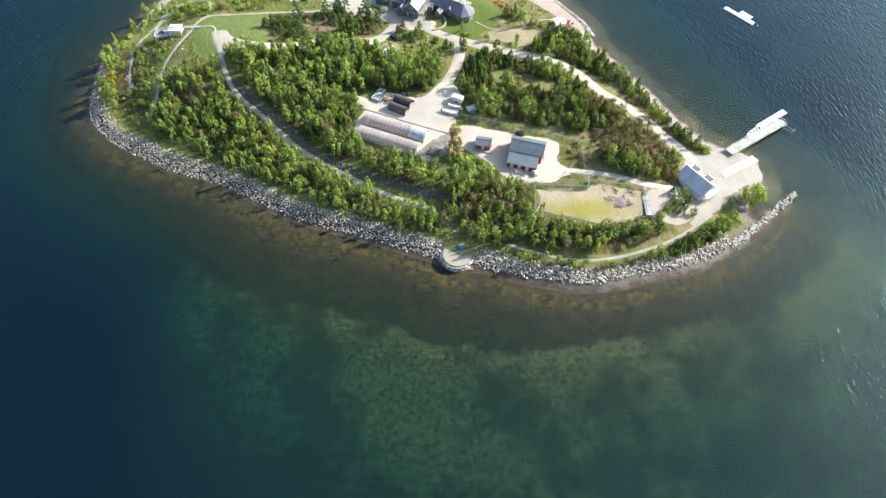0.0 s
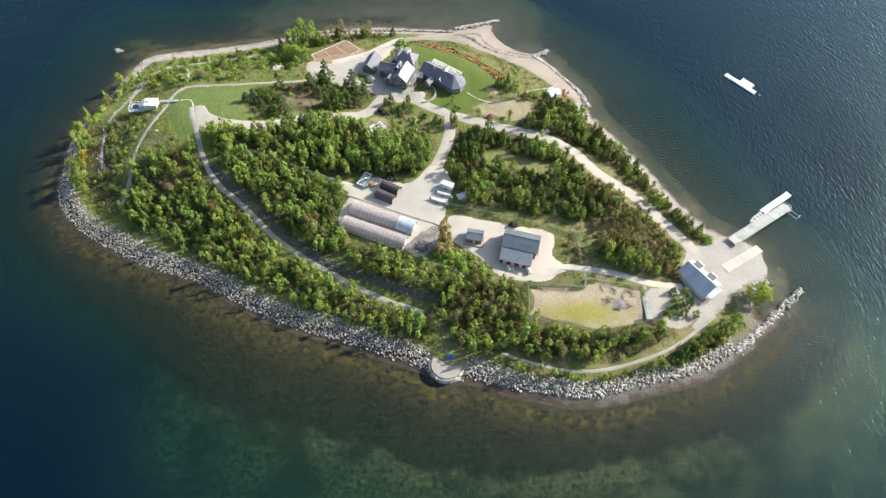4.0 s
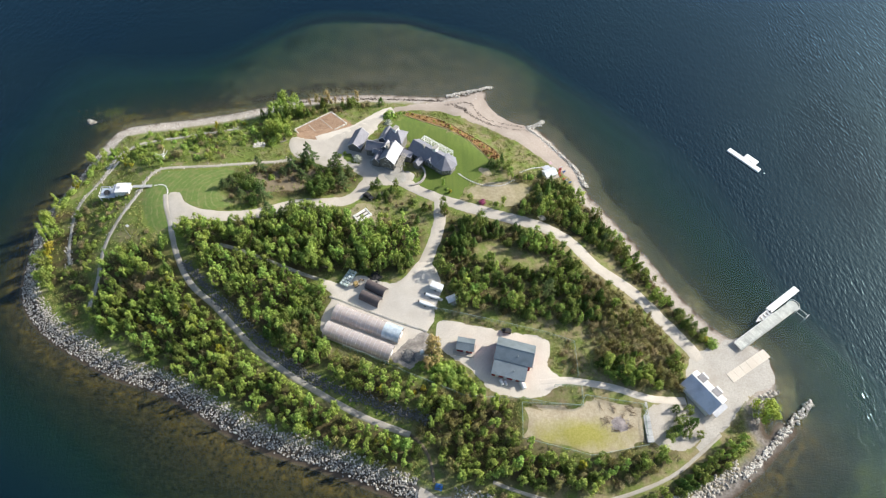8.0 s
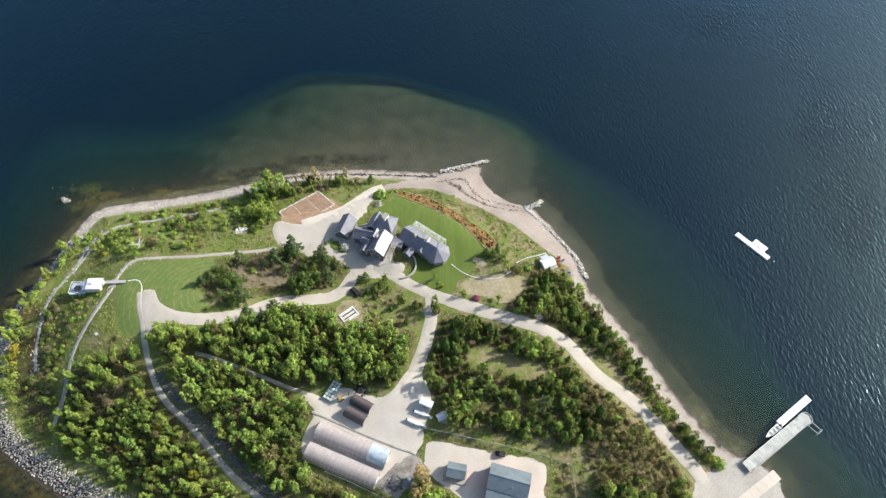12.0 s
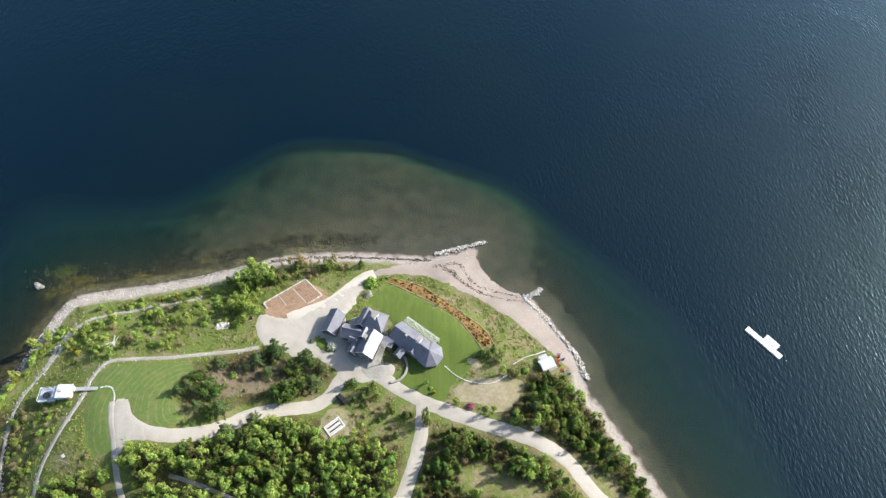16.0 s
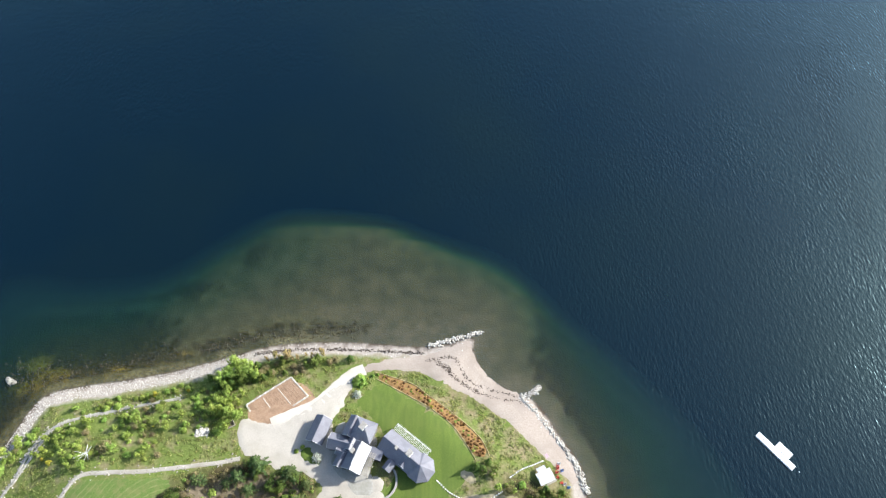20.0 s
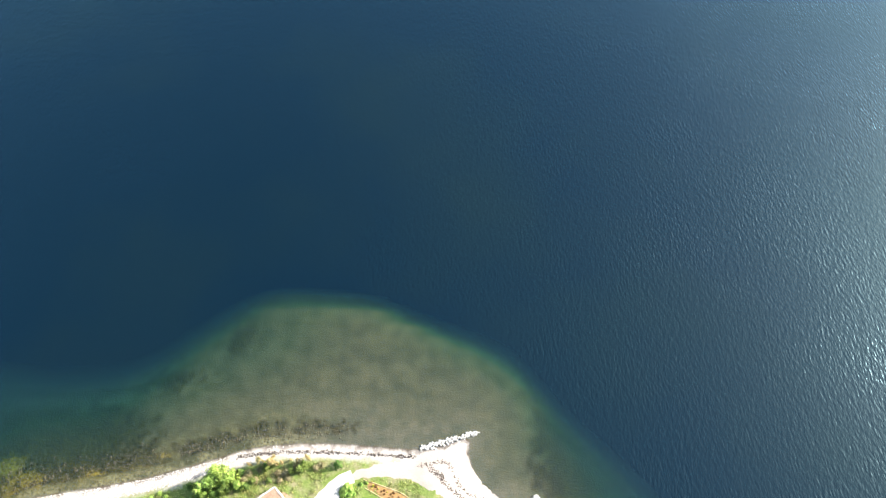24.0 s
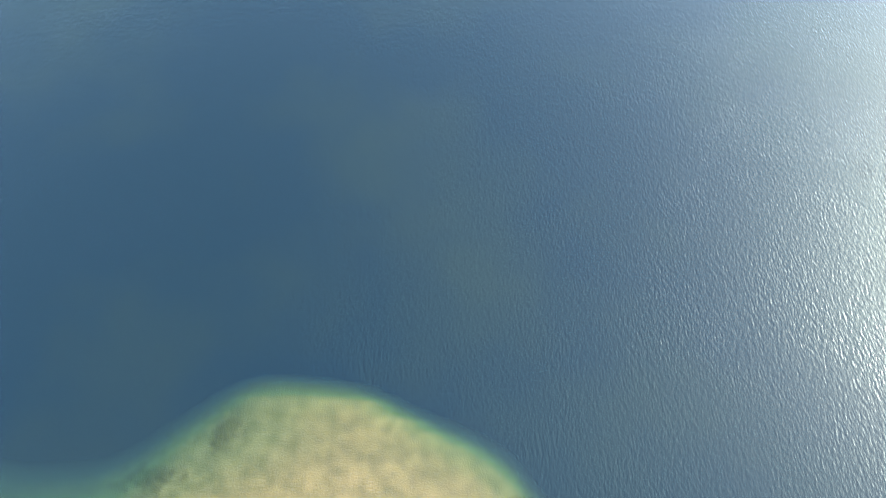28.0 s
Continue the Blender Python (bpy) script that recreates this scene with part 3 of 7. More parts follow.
    nt.links.new(ee.outputs["Fac"], far.inputs[2])
    floor = mixcol(nt, maprange(nt, far.outputs[0], 1.10, 1.24, 0, 0.93), floor, eel)
    stray = nt.nodes.new("ShaderNodeMath")
    stray.operation = "MULTIPLY"
    nt.links.new(maprange(nt, noise_tex(nt, 0.16, 6.0, rough=0.7), 0.57, 0.64), stray.inputs[0])
    nt.links.new(maprange(nt, bk.outputs["Fac"], 0, 1, 0.12, 0.6), stray.inputs[1])
    floor = mixcol(nt, stray.outputs[0], floor, (0.06, 0.06, 0.03))
    gold = nt.nodes.new("ShaderNodeMath")
    gold.operation = "MULTIPLY"
    nt.links.new(maprange(nt, noise_tex(nt, 0.42, 8.0, rough=0.82), 0.47, 0.62), gold.inputs[0])
    nt.links.new(ramp(nt, maprange(nt, at.outputs["Fac"], -20, 0), [(0.0, 0.0), (0.45, 0.06), (0.68, 0.4), (0.84, 0.85), (0.95, 0.45), (1.0, 0.0)]), gold.inputs[1])
    gb = nt.nodes.new("ShaderNodeMath")
    gb.operation = "MULTIPLY"
    nt.links.new(gold.outputs[0], gb.inputs[0])
    wd = nt.nodes.new("ShaderNodeAttribute")
    wd.attribute_name = "weedy"
    nt.links.new(wd.outputs["Fac"], gb.inputs[1])
    floor = mixcol(nt, gb.outputs[0], floor, (0.225, 0.165, 0.032))
    wk = nt.nodes.new("ShaderNodeAttribute")
    wk.attribute_name = "wrack"
    wr = nt.nodes.new("ShaderNodeMath")
    wr.operation = "MULTIPLY_ADD"
    nt.links.new(noise_tex(nt, 0.32, 8.0, rough=0.8), wr.inputs[0])
    wr.inputs[1].default_value = 2.6
    nt.links.new(wk.outputs["Fac"], wr.inputs[2])
    floor = mixcol(nt, maprange(nt, wr.outputs[0], 1.86, 2.2, 0, 0.8), floor, mixcol(nt, maprange(nt, noise_tex(nt, 1.1, 4.0), 0.35, 0.65), (0.10, 0.075, 0.018), (0.36, 0.27, 0.06)))
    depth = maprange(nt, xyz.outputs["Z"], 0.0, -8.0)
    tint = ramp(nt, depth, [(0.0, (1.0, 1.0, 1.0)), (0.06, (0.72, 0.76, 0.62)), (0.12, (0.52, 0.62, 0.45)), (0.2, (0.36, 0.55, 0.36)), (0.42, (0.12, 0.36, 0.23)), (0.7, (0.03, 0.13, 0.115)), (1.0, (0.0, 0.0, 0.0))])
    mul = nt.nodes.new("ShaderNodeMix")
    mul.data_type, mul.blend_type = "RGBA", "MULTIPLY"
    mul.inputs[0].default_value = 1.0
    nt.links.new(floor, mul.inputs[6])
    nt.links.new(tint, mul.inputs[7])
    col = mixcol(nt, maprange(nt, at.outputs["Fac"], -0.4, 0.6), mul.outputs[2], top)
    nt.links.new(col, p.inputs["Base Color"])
    p.inputs["Roughness"].default_value = 0.95
    p.inputs["Specular IOR Level"].default_value = 0.1
    bump(nt, p, fine, 0.6, 0.25)
    return m


def wave_train(nt, geo, turn, across, along, detail):
    """Short-crested ripples: noise stretched along the crests."""
    mp = nt.nodes.new("ShaderNodeMapping")
    mp.inputs["Rotation"].default_value = (0, 0, radians(turn))
    mp.inputs["Scale"].default_value = (across, along, 1)
    nt.links.new(geo, mp.inputs["Vector"])
    return noise_tex(nt, 1.0, detail, mp.outputs["Vector"], 0.5)


def math_node(nt, op, a, b, c=None):
    n = nt.nodes.new("ShaderNodeMath")
    n.operation = op
    for k, v in enumerate((a, b, c)):
        if isinstance(v, (int, float)):
            n.inputs[k].default_value = v
        elif v is not None:
            nt.links.new(v, n.inputs[k])
    return n.outputs[0]


def water_material():
    """Crossing wind ripples over clear water that grows milky with depth."""
    m, nt, p = nodes_of("sea_water")
    nt.nodes.remove(p)
    geo = nt.nodes.new("ShaderNodeNewGeometry").outputs["Position"]
    one = wave_train(nt, geo, -20, 1.0, 0.35, 1.5)
    two = wave_train(nt, geo, 34, 1.08, 0.39, 1.5)
    chop = wave_train(nt, geo, 6, 0.5, 0.23, 1.0)
    swap = maprange(nt, noise_tex(nt, 0.013, 3.0), 0.40, 0.60)
    gust = maprange(nt, noise_tex(nt, 0.009, 3.0), 0.32, 0.68, 0.65, 1.15)
    mix = nt.nodes.new("ShaderNodeMix")
    nt.links.new(swap, mix.inputs[0])
    nt.links.new(one, mix.inputs[2])
    nt.links.new(two, mix.inputs[3])
    h = math_node(nt, "MULTIPLY", math_node(nt, "MULTIPLY_ADD", chop, 0.5, mix.outputs[0]), gust)
    bp = nt.nodes.new("ShaderNodeBump")
    bp.inputs["Strength"].default_value, bp.inputs["Distance"].default_value = 1.0, WAVE
    nt.links.new(h, bp.inputs["Height"])
    deep = nt.nodes.new("ShaderNodeBump")
    deep.inputs["Strength"].default_value, deep.inputs["Distance"].default_value = 1.0, 3.8 * WAVE
    nt.links.new(h, deep.inputs["Height"])
    gl = nt.nodes.new("ShaderNodeBsdfGlossy")
    gl.inputs["Color"].default_value = (0.60, 0.89, 1.0, 1)
    gl.inputs["Roughness"].default_value = 0.135
    nt.links.new(bp.outputs["Normal"], gl.inputs["Normal"])
    at = nt.nodes.new("ShaderNodeAttribute")
    at.attribute_name = "depth"
    dep = maprange(nt, at.outputs["Fac"], 0.0, 8.0)
    df = nt.nodes.new("ShaderNodeBsdfDiffuse")
    body = ramp(nt, dep, [(0.0, (0.010, 0.018, 0.012)), (0.2, (0.009, 0.023, 0.016)), (0.4, (0.006, 0.026, 0.020)), (0.7, (0.0026, 0.0135, 0.0155)), (1.0, (0.0006, 0.0064, 0.0118))])
    plume = maprange(nt, noise_tex(nt, 0.0055, 4.0), 0.45, 0.62, 0.0, 0.75)
    body = mixcol(nt, math_node(nt, "MULTIPLY", plume, maprange(nt, dep, 0.6, 1.0)), body, (0.0030, 0.0098, 0.0105))
    nt.links.new(body, df.inputs["Color"])
    nt.links.new(deep.outputs["Normal"], df.inputs["Normal"])
    tr = nt.nodes.new("ShaderNodeBsdfTransparent")
    murk = nt.nodes.new("ShaderNodeMixShader")
    nt.links.new(ramp(nt, dep, [(0.0, 0.0), (0.1, 0.05), (0.22, 0.16), (0.42, 0.40), (0.7, 0.86), (1.0, 1.0)]), murk.inputs[0])
    nt.links.new(tr.outputs[0], murk.inputs[1])
    nt.links.new(df.outputs[0], murk.inputs[2])
    fr = nt.nodes.new("ShaderNodeFresnel")
    fr.inputs["IOR"].default_value = 1.52
    nt.links.new(deep.outputs["Normal"], fr.inputs["Normal"])
    mx = nt.nodes.new("ShaderNodeMixShader")
    nt.links.new(fr.outputs[0], mx.inputs[0])
    nt.links.new(murk.outputs[0], mx.inputs[1])
    nt.links.new(gl.outputs[0], mx.inputs[2])
    nt.links.new(mx.outputs[0], nt.nodes["Material Output"].inputs["Surface"])
    return m


WAVE = 0.118
GROUND = ground_material()
WATER = water_material()
GRAVEL = surface("pale_gravel", (0.54, 0.485, 0.41), (0.65, 0.595, 0.515), 3.0, 0.12, 0.95, c=(0.50, 0.44, 0.36), relief=0.03)
GRAVEL_ROAD = surface("packed_road_gravel", (0.42, 0.38, 0.325), (0.53, 0.485, 0.42), 3.0, 0.2, 0.95, c=(0.39, 0.35, 0.29), relief=0.03)
GRAVEL_GREY = surface("grey_gravel", (0.36, 0.33, 0.28), (0.46, 0.42, 0.37), 3.0, 0.15, 0.95, c=(0.30, 0.27, 0.21), relief=0.03)
SAND = surface("beach_sand", (0.345, 0.285, 0.238), (0.44, 0.375, 0.32), 2.0, 0.1, 0.95, c=(0.29, 0.24, 0.20), relief=0.05)
SHELLY = surface("shelly_gravel", (0.36, 0.335, 0.295), (0.48, 0.45, 0.405), 2.0, 0.14, 0.95, c=(0.31, 0.28, 0.24), relief=0.05)
STONY = surface("stony_path", (0.30, 0.28, 0.25), (0.46, 0.44, 0.40), 2.5, 0.3, 0.95, c=(0.17, 0.18, 0.09), relief=0.1)
LAWN_M = lawn_material("mown_lawn", (0.09, 0.138, 0.016), (0.125, 0.175, 0.024), (0.13, 0.165, 0.03), (0.055, 0.10, 0.013), 38, 0.55, 0.35)
HAY = hay_material()
EDGING = surface("pale_edging", (0.48, 0.36, 0.16), (0.60, 0.48, 0.26), 3.0, 0.4, 0.8)
SCRAP = surface("stony_grey_ground", (0.25, 0.22, 0.19), (0.42, 0.38, 0.34), 2.4, 0.35, 0.95, c=(0.10, 0.09, 0.08), relief=0.12)
DRY = paddock_material()
DRY_TAN = surface("dry_tan_grass", (0.30, 0.25, 0.15), (0.42, 0.36, 0.24), 1.0, 0.12, 0.95, c=(0.20, 0.19, 0.08), relief=0.08)
PAVING = surface("grey_paving", (0.34, 0.32, 0.285), (0.43, 0.41, 0.37), 1.4, 0.3, 0.9, c=(0.27, 0.265, 0.21), relief=0.04)
EARTH_DULL = surface("trodden_earth", (0.15, 0.12, 0.075), (0.24, 0.19, 0.125), 2.0, 0.4, 0.95)
EARTH = surface("tilled_earth", (0.32, 0.20, 0.125), (0.41, 0.275, 0.18), 2.0, 0.4, 0.95, relief=0.08)
MULCH = surface("bark_mulch", (0.27, 0.15, 0.055), (0.38, 0.225, 0.085), 2.0, 0.4, 0.95, relief=0.08)
ROCK = rock_material("grey_boulder", [(0.0, (0.22, 0.20, 0.165)), (0.45, (0.39, 0.355, 0.30)), (0.8, (0.54, 0.495, 0.43)), (1.0, (0.68, 0.635, 0.56))], (0.27, 0.25, 0.22))
ROCK_PALE = rock_material("cream_boulder", [(0.0, (0.42, 0.385, 0.335)), (0.45, (0.54, 0.50, 0.44)), (0.8, (0.62, 0.59, 0.53)), (1.0, (0.71, 0.69, 0.64))], (0.50, 0.45, 0.38))
ROCK_DARK = surface("dark_stone", (0.10, 0.10, 0.10), (0.19, 0.185, 0.18), 1.5, 0.3, 0.9, relief=0.08)
SLATE = surface("slate_roof", (0.165, 0.165, 0.195), (0.23, 0.23, 0.265), 5.0, 0.4, 0.65, c=(0.14, 0.14, 0.17), relief=0.02)
METAL_ROOF = surface("grey_green_metal_roof", (0.21, 0.25, 0.27), (0.25, 0.29, 0.31), 3.0, 0.3, 0.4, metal=0.3, relief=0.0)
BOAT_ROOF = surface("blue_grey_roof", (0.56, 0.565, 0.62), (0.64, 0.645, 0.69), 4.0, 0.3, 0.35, relief=0.01)
RED = surface("red_board", (0.28, 0.025, 0.025), (0.36, 0.04, 0.035), 4.0, 0.4, 0.7, relief=0.01)
GREY_WALL = surface("grey_shingle_wall", (0.15, 0.145, 0.14), (0.22, 0.215, 0.20), 4.0, 0.5, 0.8, relief=0.02)
# pale zinc for porch and canopy; on the house, sun on slate as colour
ZINC_OR_LIT_SLATE = surface("pale_zinc_or_lit_slate", (0.40, 0.41, 0.44), (0.49, 0.50, 0.53), 3.0, 0.4, 0.6, relief=0.01)
WHITE = surface("white_paint", (0.74, 0.74, 0.73), (0.82, 0.82, 0.81), 3.0, 0.4, 0.5, c=(0.62, 0.61, 0.58), relief=0.0)
CREAM_ROOF = surface("white_metal_roof", (0.70, 0.71, 0.72), (0.80, 0.81, 0.82), 3.0, 0.4, 0.35, relief=0.0)
PIER_BOARD = surface("pale_pier_boards", (0.46, 0.47, 0.43), (0.60, 0.61, 0.56), 3.0, 0.5, 0.8, relief=0.02, rnd=0.1)
TIMBER = surface("weathered_timber", (0.34, 0.31, 0.26), (0.48, 0.45, 0.39), 3.0, 0.5, 0.85, relief=0.02, rnd=0.12)
TRUNK_M = surface("bark", (0.10, 0.075, 0.05), (0.17, 0.135, 0.10), 5.0, 0.6, 0.95)
BLACK = surface("dark_brown_fabric", (0.085, 0.068, 0.066), (0.125, 0.102, 0.10), 4.0, 0.5, 0.7, relief=0.01)
DARK = surface("dark_rubber", (0.02, 0.02, 0.022), (0.035, 0.035, 0.037), 5.0, 0.5, 0.8, relief=0.0)
BLUE = surface("blue_plastic", (0.03, 0.15, 0.42), (0.04, 0.19, 0.50), 4.0, 0.5, 0.5, relief=0.0)
STEEL = surface("galvanised_steel", (0.42, 0.43, 0.43), (0.52, 0.53, 0.53), 6.0, 0.5, 0.4, metal=0.7, relief=0.0)
STONE_WALL = surface("stone_wall", (0.32, 0.30, 0.27), (0.45, 0.42, 0.38), 2.5, 0.4, 0.9, relief=0.06)

LEAF_DARK = foliage("spruce_needles", (0.075, 0.125, 0.028), (0.155, 0.225, 0.05))
LEAF_BRIGHT = foliage("spring_leaves", (0.205, 0.30, 0.052), (0.35, 0.445, 0.11))
LEAF_OLIVE = foliage("olive_leaves", (0.135, 0.19, 0.038), (0.24, 0.295, 0.075))
LEAF_BROWN = foliage("bare_brown_twigs", (0.22, 0.185, 0.09), (0.35, 0.295, 0.155))
LEAF_YELLOW = foliage("yellow_leaves", (0.33, 0.30, 0.03), (0.42, 0.40, 0.06))


# ---- mesh helpers ----
def mesh_of(name, verts, faces, mat, smooth_shade=False):
    me = bpy.data.meshes.new(name)
    me.from_pydata([tuple(map(float, v)) for v in verts], [], [tuple(map(int, f)) for f in faces])
    if mat:
        me.materials.append(mat)
    if smooth_shade:
        me.polygons.foreach_set("use_smooth", [True] * len(me.polygons))
    me.update()
    return me


def part(name, data, material=None, parent=None, label="", at=None):
    """Links a bmesh or a mesh as one object, under a thing or a part if one is given."""
    if isinstance(data, bmesh.types.BMesh):
        bmesh.ops.recalc_face_normals(data, faces=data.faces)
        me = bpy.data.meshes.new(name)
        data.to_mesh(me)
        data.free()
        me.materials.append(material)
    else:
        me = data
    ob = new(name, me)
    if parent:
        ob.parent = parent
    if at is not None:
        ob.matrix_basis = at
    return tagged(ob, label)


def thing(name, x, y, z, turn=0.0, label="", category="", group="", kind=""):
    ob = new(name)
    ob.empty_display_size = 0.5
    ob.matrix_basis = pose(x, y, z, 0, 0, turn)
    return tagged(ob, label, category, group, kind)


def box(bm, x0, x1, y0, y1, z0, z1, bev=0.0, m=None):
    r = bmesh.ops.create_cube(bm, size=1.0)["verts"]
    for v in r:
        v.co = Vector(((x0 + x1) / 2 + v.co.x * (x1 - x0), (y0 + y1) / 2 + v.co.y * (y1 - y0), (z0 + z1) / 2 + v.co.z * (z1 - z0)))
    if bev:
        es = list({e for v in r for e in v.link_edges})
        g = bmesh.ops.bevel(bm, geom=es, offset=bev, segments=1, affect="EDGES", profile=0.7)
        r = list({v for f in g["faces"] for v in f.verts} | {v for v in r if v.is_valid})
    if m is not None:
        bmesh.ops.transform(bm, matrix=m, verts=[v for v in r if v.is_valid])
    return bm


def boxm(x0, x1, y0, y1, z0, z1, bev=0.0, m=None):
    return box(bmesh.new(), x0, x1, y0, y1, z0, z1, bev, m)


def prism(outline, z0, z1):
    """A slab with an outline in plan, between two heights."""
    bm = bmesh.new()
    lo = [bm.verts.new((x, y, z0)) for x, y in outline]
    hi = [bm.verts.new((x, y, z1)) for x, y in outline]
    n = len(lo)
    bm.faces.new(hi)
    bm.faces.new(lo[::-1])
    for i in range(n):
        bm.faces.new((lo[i], lo[(i + 1) % n], hi[(i + 1) % n], hi[i]))
    return bm


def tube(bm, a, b, r, sides=6, r2=None):
    a, b = Vector(a), Vector(b)
    q = (b - a).to_track_quat("Z", "Y").to_matrix()
    r2 = r if r2 is None else r2
    lo, hi = [], []
    for i in range(sides):
        w = q @ Vector((math.cos(2 * math.pi * i / sides), math.sin(2 * math.pi * i / sides), 0))
        lo.append(bm.verts.new(a + w * r))
        hi.append(bm.verts.new(b + w * r2))
    for i in range(sides):
        bm.faces.new((lo[i], lo[(i + 1) % sides], hi[(i + 1) % sides], hi[i]))
    bm.faces.new(lo[::-1])
    bm.faces.new(hi)
    return bm


def slab(bm, quad, thick):
    """A tilted plate: a ring of points on top, and its thickness downwards."""
    hi = [bm.verts.new(p) for p in quad]
    lo = [bm.verts.new((p[0], p[1], p[2] - thick)) for p in quad]
    n = len(hi)
    bm.faces.new(hi)
    bm.faces.new(lo[::-1])
    for i in range(n):
        bm.faces.new((lo[i], lo[(i + 1) % n], hi[(i + 1) % n], hi[i]))
    return bm


# ---- ground, one sheet from the island's top to the sea floor at the horizon ----
def spaced(lo, hi, step, far):
    core = np.arange(lo, hi + step, step)
    out = step * 1.5 * np.cumsum(1.18 ** np.arange(0, 45))
    out = out[out < far]
    return np.concatenate([core[0] - out[::-1], core, core[-1] + out])


def eelgrass(d, x, y):
    """How thickly dark weed covers the sea floor: a belt off the rocky shore, all of the west, two beds in the north."""
    out = 15 + 9 * smooth(50, 0, x) + 4 * smooth(-10, -70, x)
    belt = smooth(1.5, -1.5, d) * smooth(-out - 9, -out + 7, d) * bankness(x, y)
    west = smooth(-45, -130, x) * smooth(-1, -6, d) * smooth(-62, -26, d) * smooth(185, 140, y)
    beds = [0.6 * np.exp(-(((x - a) / c) ** 2 + ((y - b) / e) ** 2) * 1.5) for a, b, c, e in BEDS]
    deep = 0.52 * smooth(-out - 18, -out - 45, d) * bankness(x, y)
    north = 0.56 * smooth(5, -25, x) * smooth(-0.5, -4, d) * smooth(-16, -7, d) * smooth(95, 115, y)
    east = 0.74 * smooth(25, 60, x) * smooth(-3, -9, d) * (1 - bankness(x, y))
    return np.maximum.reduce([belt, west, deep, north, east, 0.72 * smooth(55, 88, x) * smooth(50, 20, y) * smooth(-4, -12, d) * smooth(-30, -14, d)] + beds)


WRACK_BEDS = [(-142, 137, 10, 5), (-134.5, 132.5, 13, 4.5), (-141, 127.5, 10, 4), (-110, 135.2, 6, 1.8), (-86.5, 141.8, 5, 1.6)]
BEDS = [(-68, 187, 16, 22), (-92, 170, 34, 12), (-138, 134, 24, 11)]


def wood_floor(x, y):
    """1 under the woods, where leaf litter covers the soil, 0 on open land."""
    out = np.zeros(len(x))
    for row in ZONES:
        if row[-1] in (1, 2, 3, 4, 6, 7, 8, 9, 12, 15):
            out = np.maximum(out, smooth(-1.5, 2.5, signed(catmull(row[0], 3), x, y)))
    return out * smooth(2.0, -2.0, signed(catmull(GLADE, 3), x, y))


def build_ground():
    xs, ys = spaced(-172, 136, 1.1, 4600), spaced(-62, 170, 1.1, 4600)
    X, Y = np.meshgrid(xs, ys)
    x, y = X.ravel(), Y.ravel()
    d = signed(WATERLINE, x, y)
    z = np.where(d > 0, land(np.maximum(d, 0), x, y), seabed(np.minimum(d, 0), x, y))
    rough = np.array([noise.noise((a * 0.13, b * 0.13, 0)) * 0.35 + noise.noise((a * 0.45, b * 0.45, 5)) * 0.12 for a, b in zip(x, y)])
    z = z + rough * smooth(4, 14, d) * 0.6 + rough * 0.35 * smooth(-2, -8, d)
    nx, ny = len(xs), len(ys)
    i = (np.arange(ny - 1)[:, None] * nx + np.arange(nx - 1)[None, :]).ravel()
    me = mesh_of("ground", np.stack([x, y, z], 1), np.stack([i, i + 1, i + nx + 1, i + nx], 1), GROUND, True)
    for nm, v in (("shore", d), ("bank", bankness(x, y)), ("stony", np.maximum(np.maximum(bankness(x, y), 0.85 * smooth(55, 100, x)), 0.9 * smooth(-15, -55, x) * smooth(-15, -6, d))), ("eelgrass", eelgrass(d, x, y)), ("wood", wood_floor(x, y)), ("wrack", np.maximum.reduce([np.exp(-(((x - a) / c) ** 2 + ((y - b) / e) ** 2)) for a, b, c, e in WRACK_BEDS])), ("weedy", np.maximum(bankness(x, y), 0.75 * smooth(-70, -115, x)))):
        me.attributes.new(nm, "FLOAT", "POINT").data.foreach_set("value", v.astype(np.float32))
    tagged(part("ground", me), "grassy island with shingle beaches and shallow sea floor", "ground", kind="structure")
    wxs, wys = spaced(-240, 200, 4.0, 4300), spaced(-150, 260, 4.0, 4300)
    WX, WY = np.meshgrid(wxs, wys)
    wx, wy = WX.ravel(), WY.ravel()
    k = len(wxs)
    c = (np.arange(len(wys) - 1)[:, None] * k + np.arange(k - 1)[None, :]).ravel()
    wm = mesh_of("water", np.column_stack([wx, wy, 0 * wx]), np.stack([c, c + 1, c + k + 1, c + k], 1), WATER)
    wm.attributes.new("depth", "FLOAT", "POINT").data.foreach_set("value", np.maximum(-height(wx, wy), 0).astype(np.float32))
    sea = part("water", wm)
    sea.visible_shadow = False
    tagged(sea, "clear green to navy blue sea with small ripples", "sea", kind="structure")


build_ground()


def soften(outline, n=3):
    """Cuts the corners of an outline."""
    P = np.array(outline, float)
    for _ in range(n):
        Q = np.roll(P, -1, 0)
        P = np.stack([0.78 * P + 0.22 * Q, 0.22 * P + 0.78 * Q], 1).reshape(-1, 2)
    return P


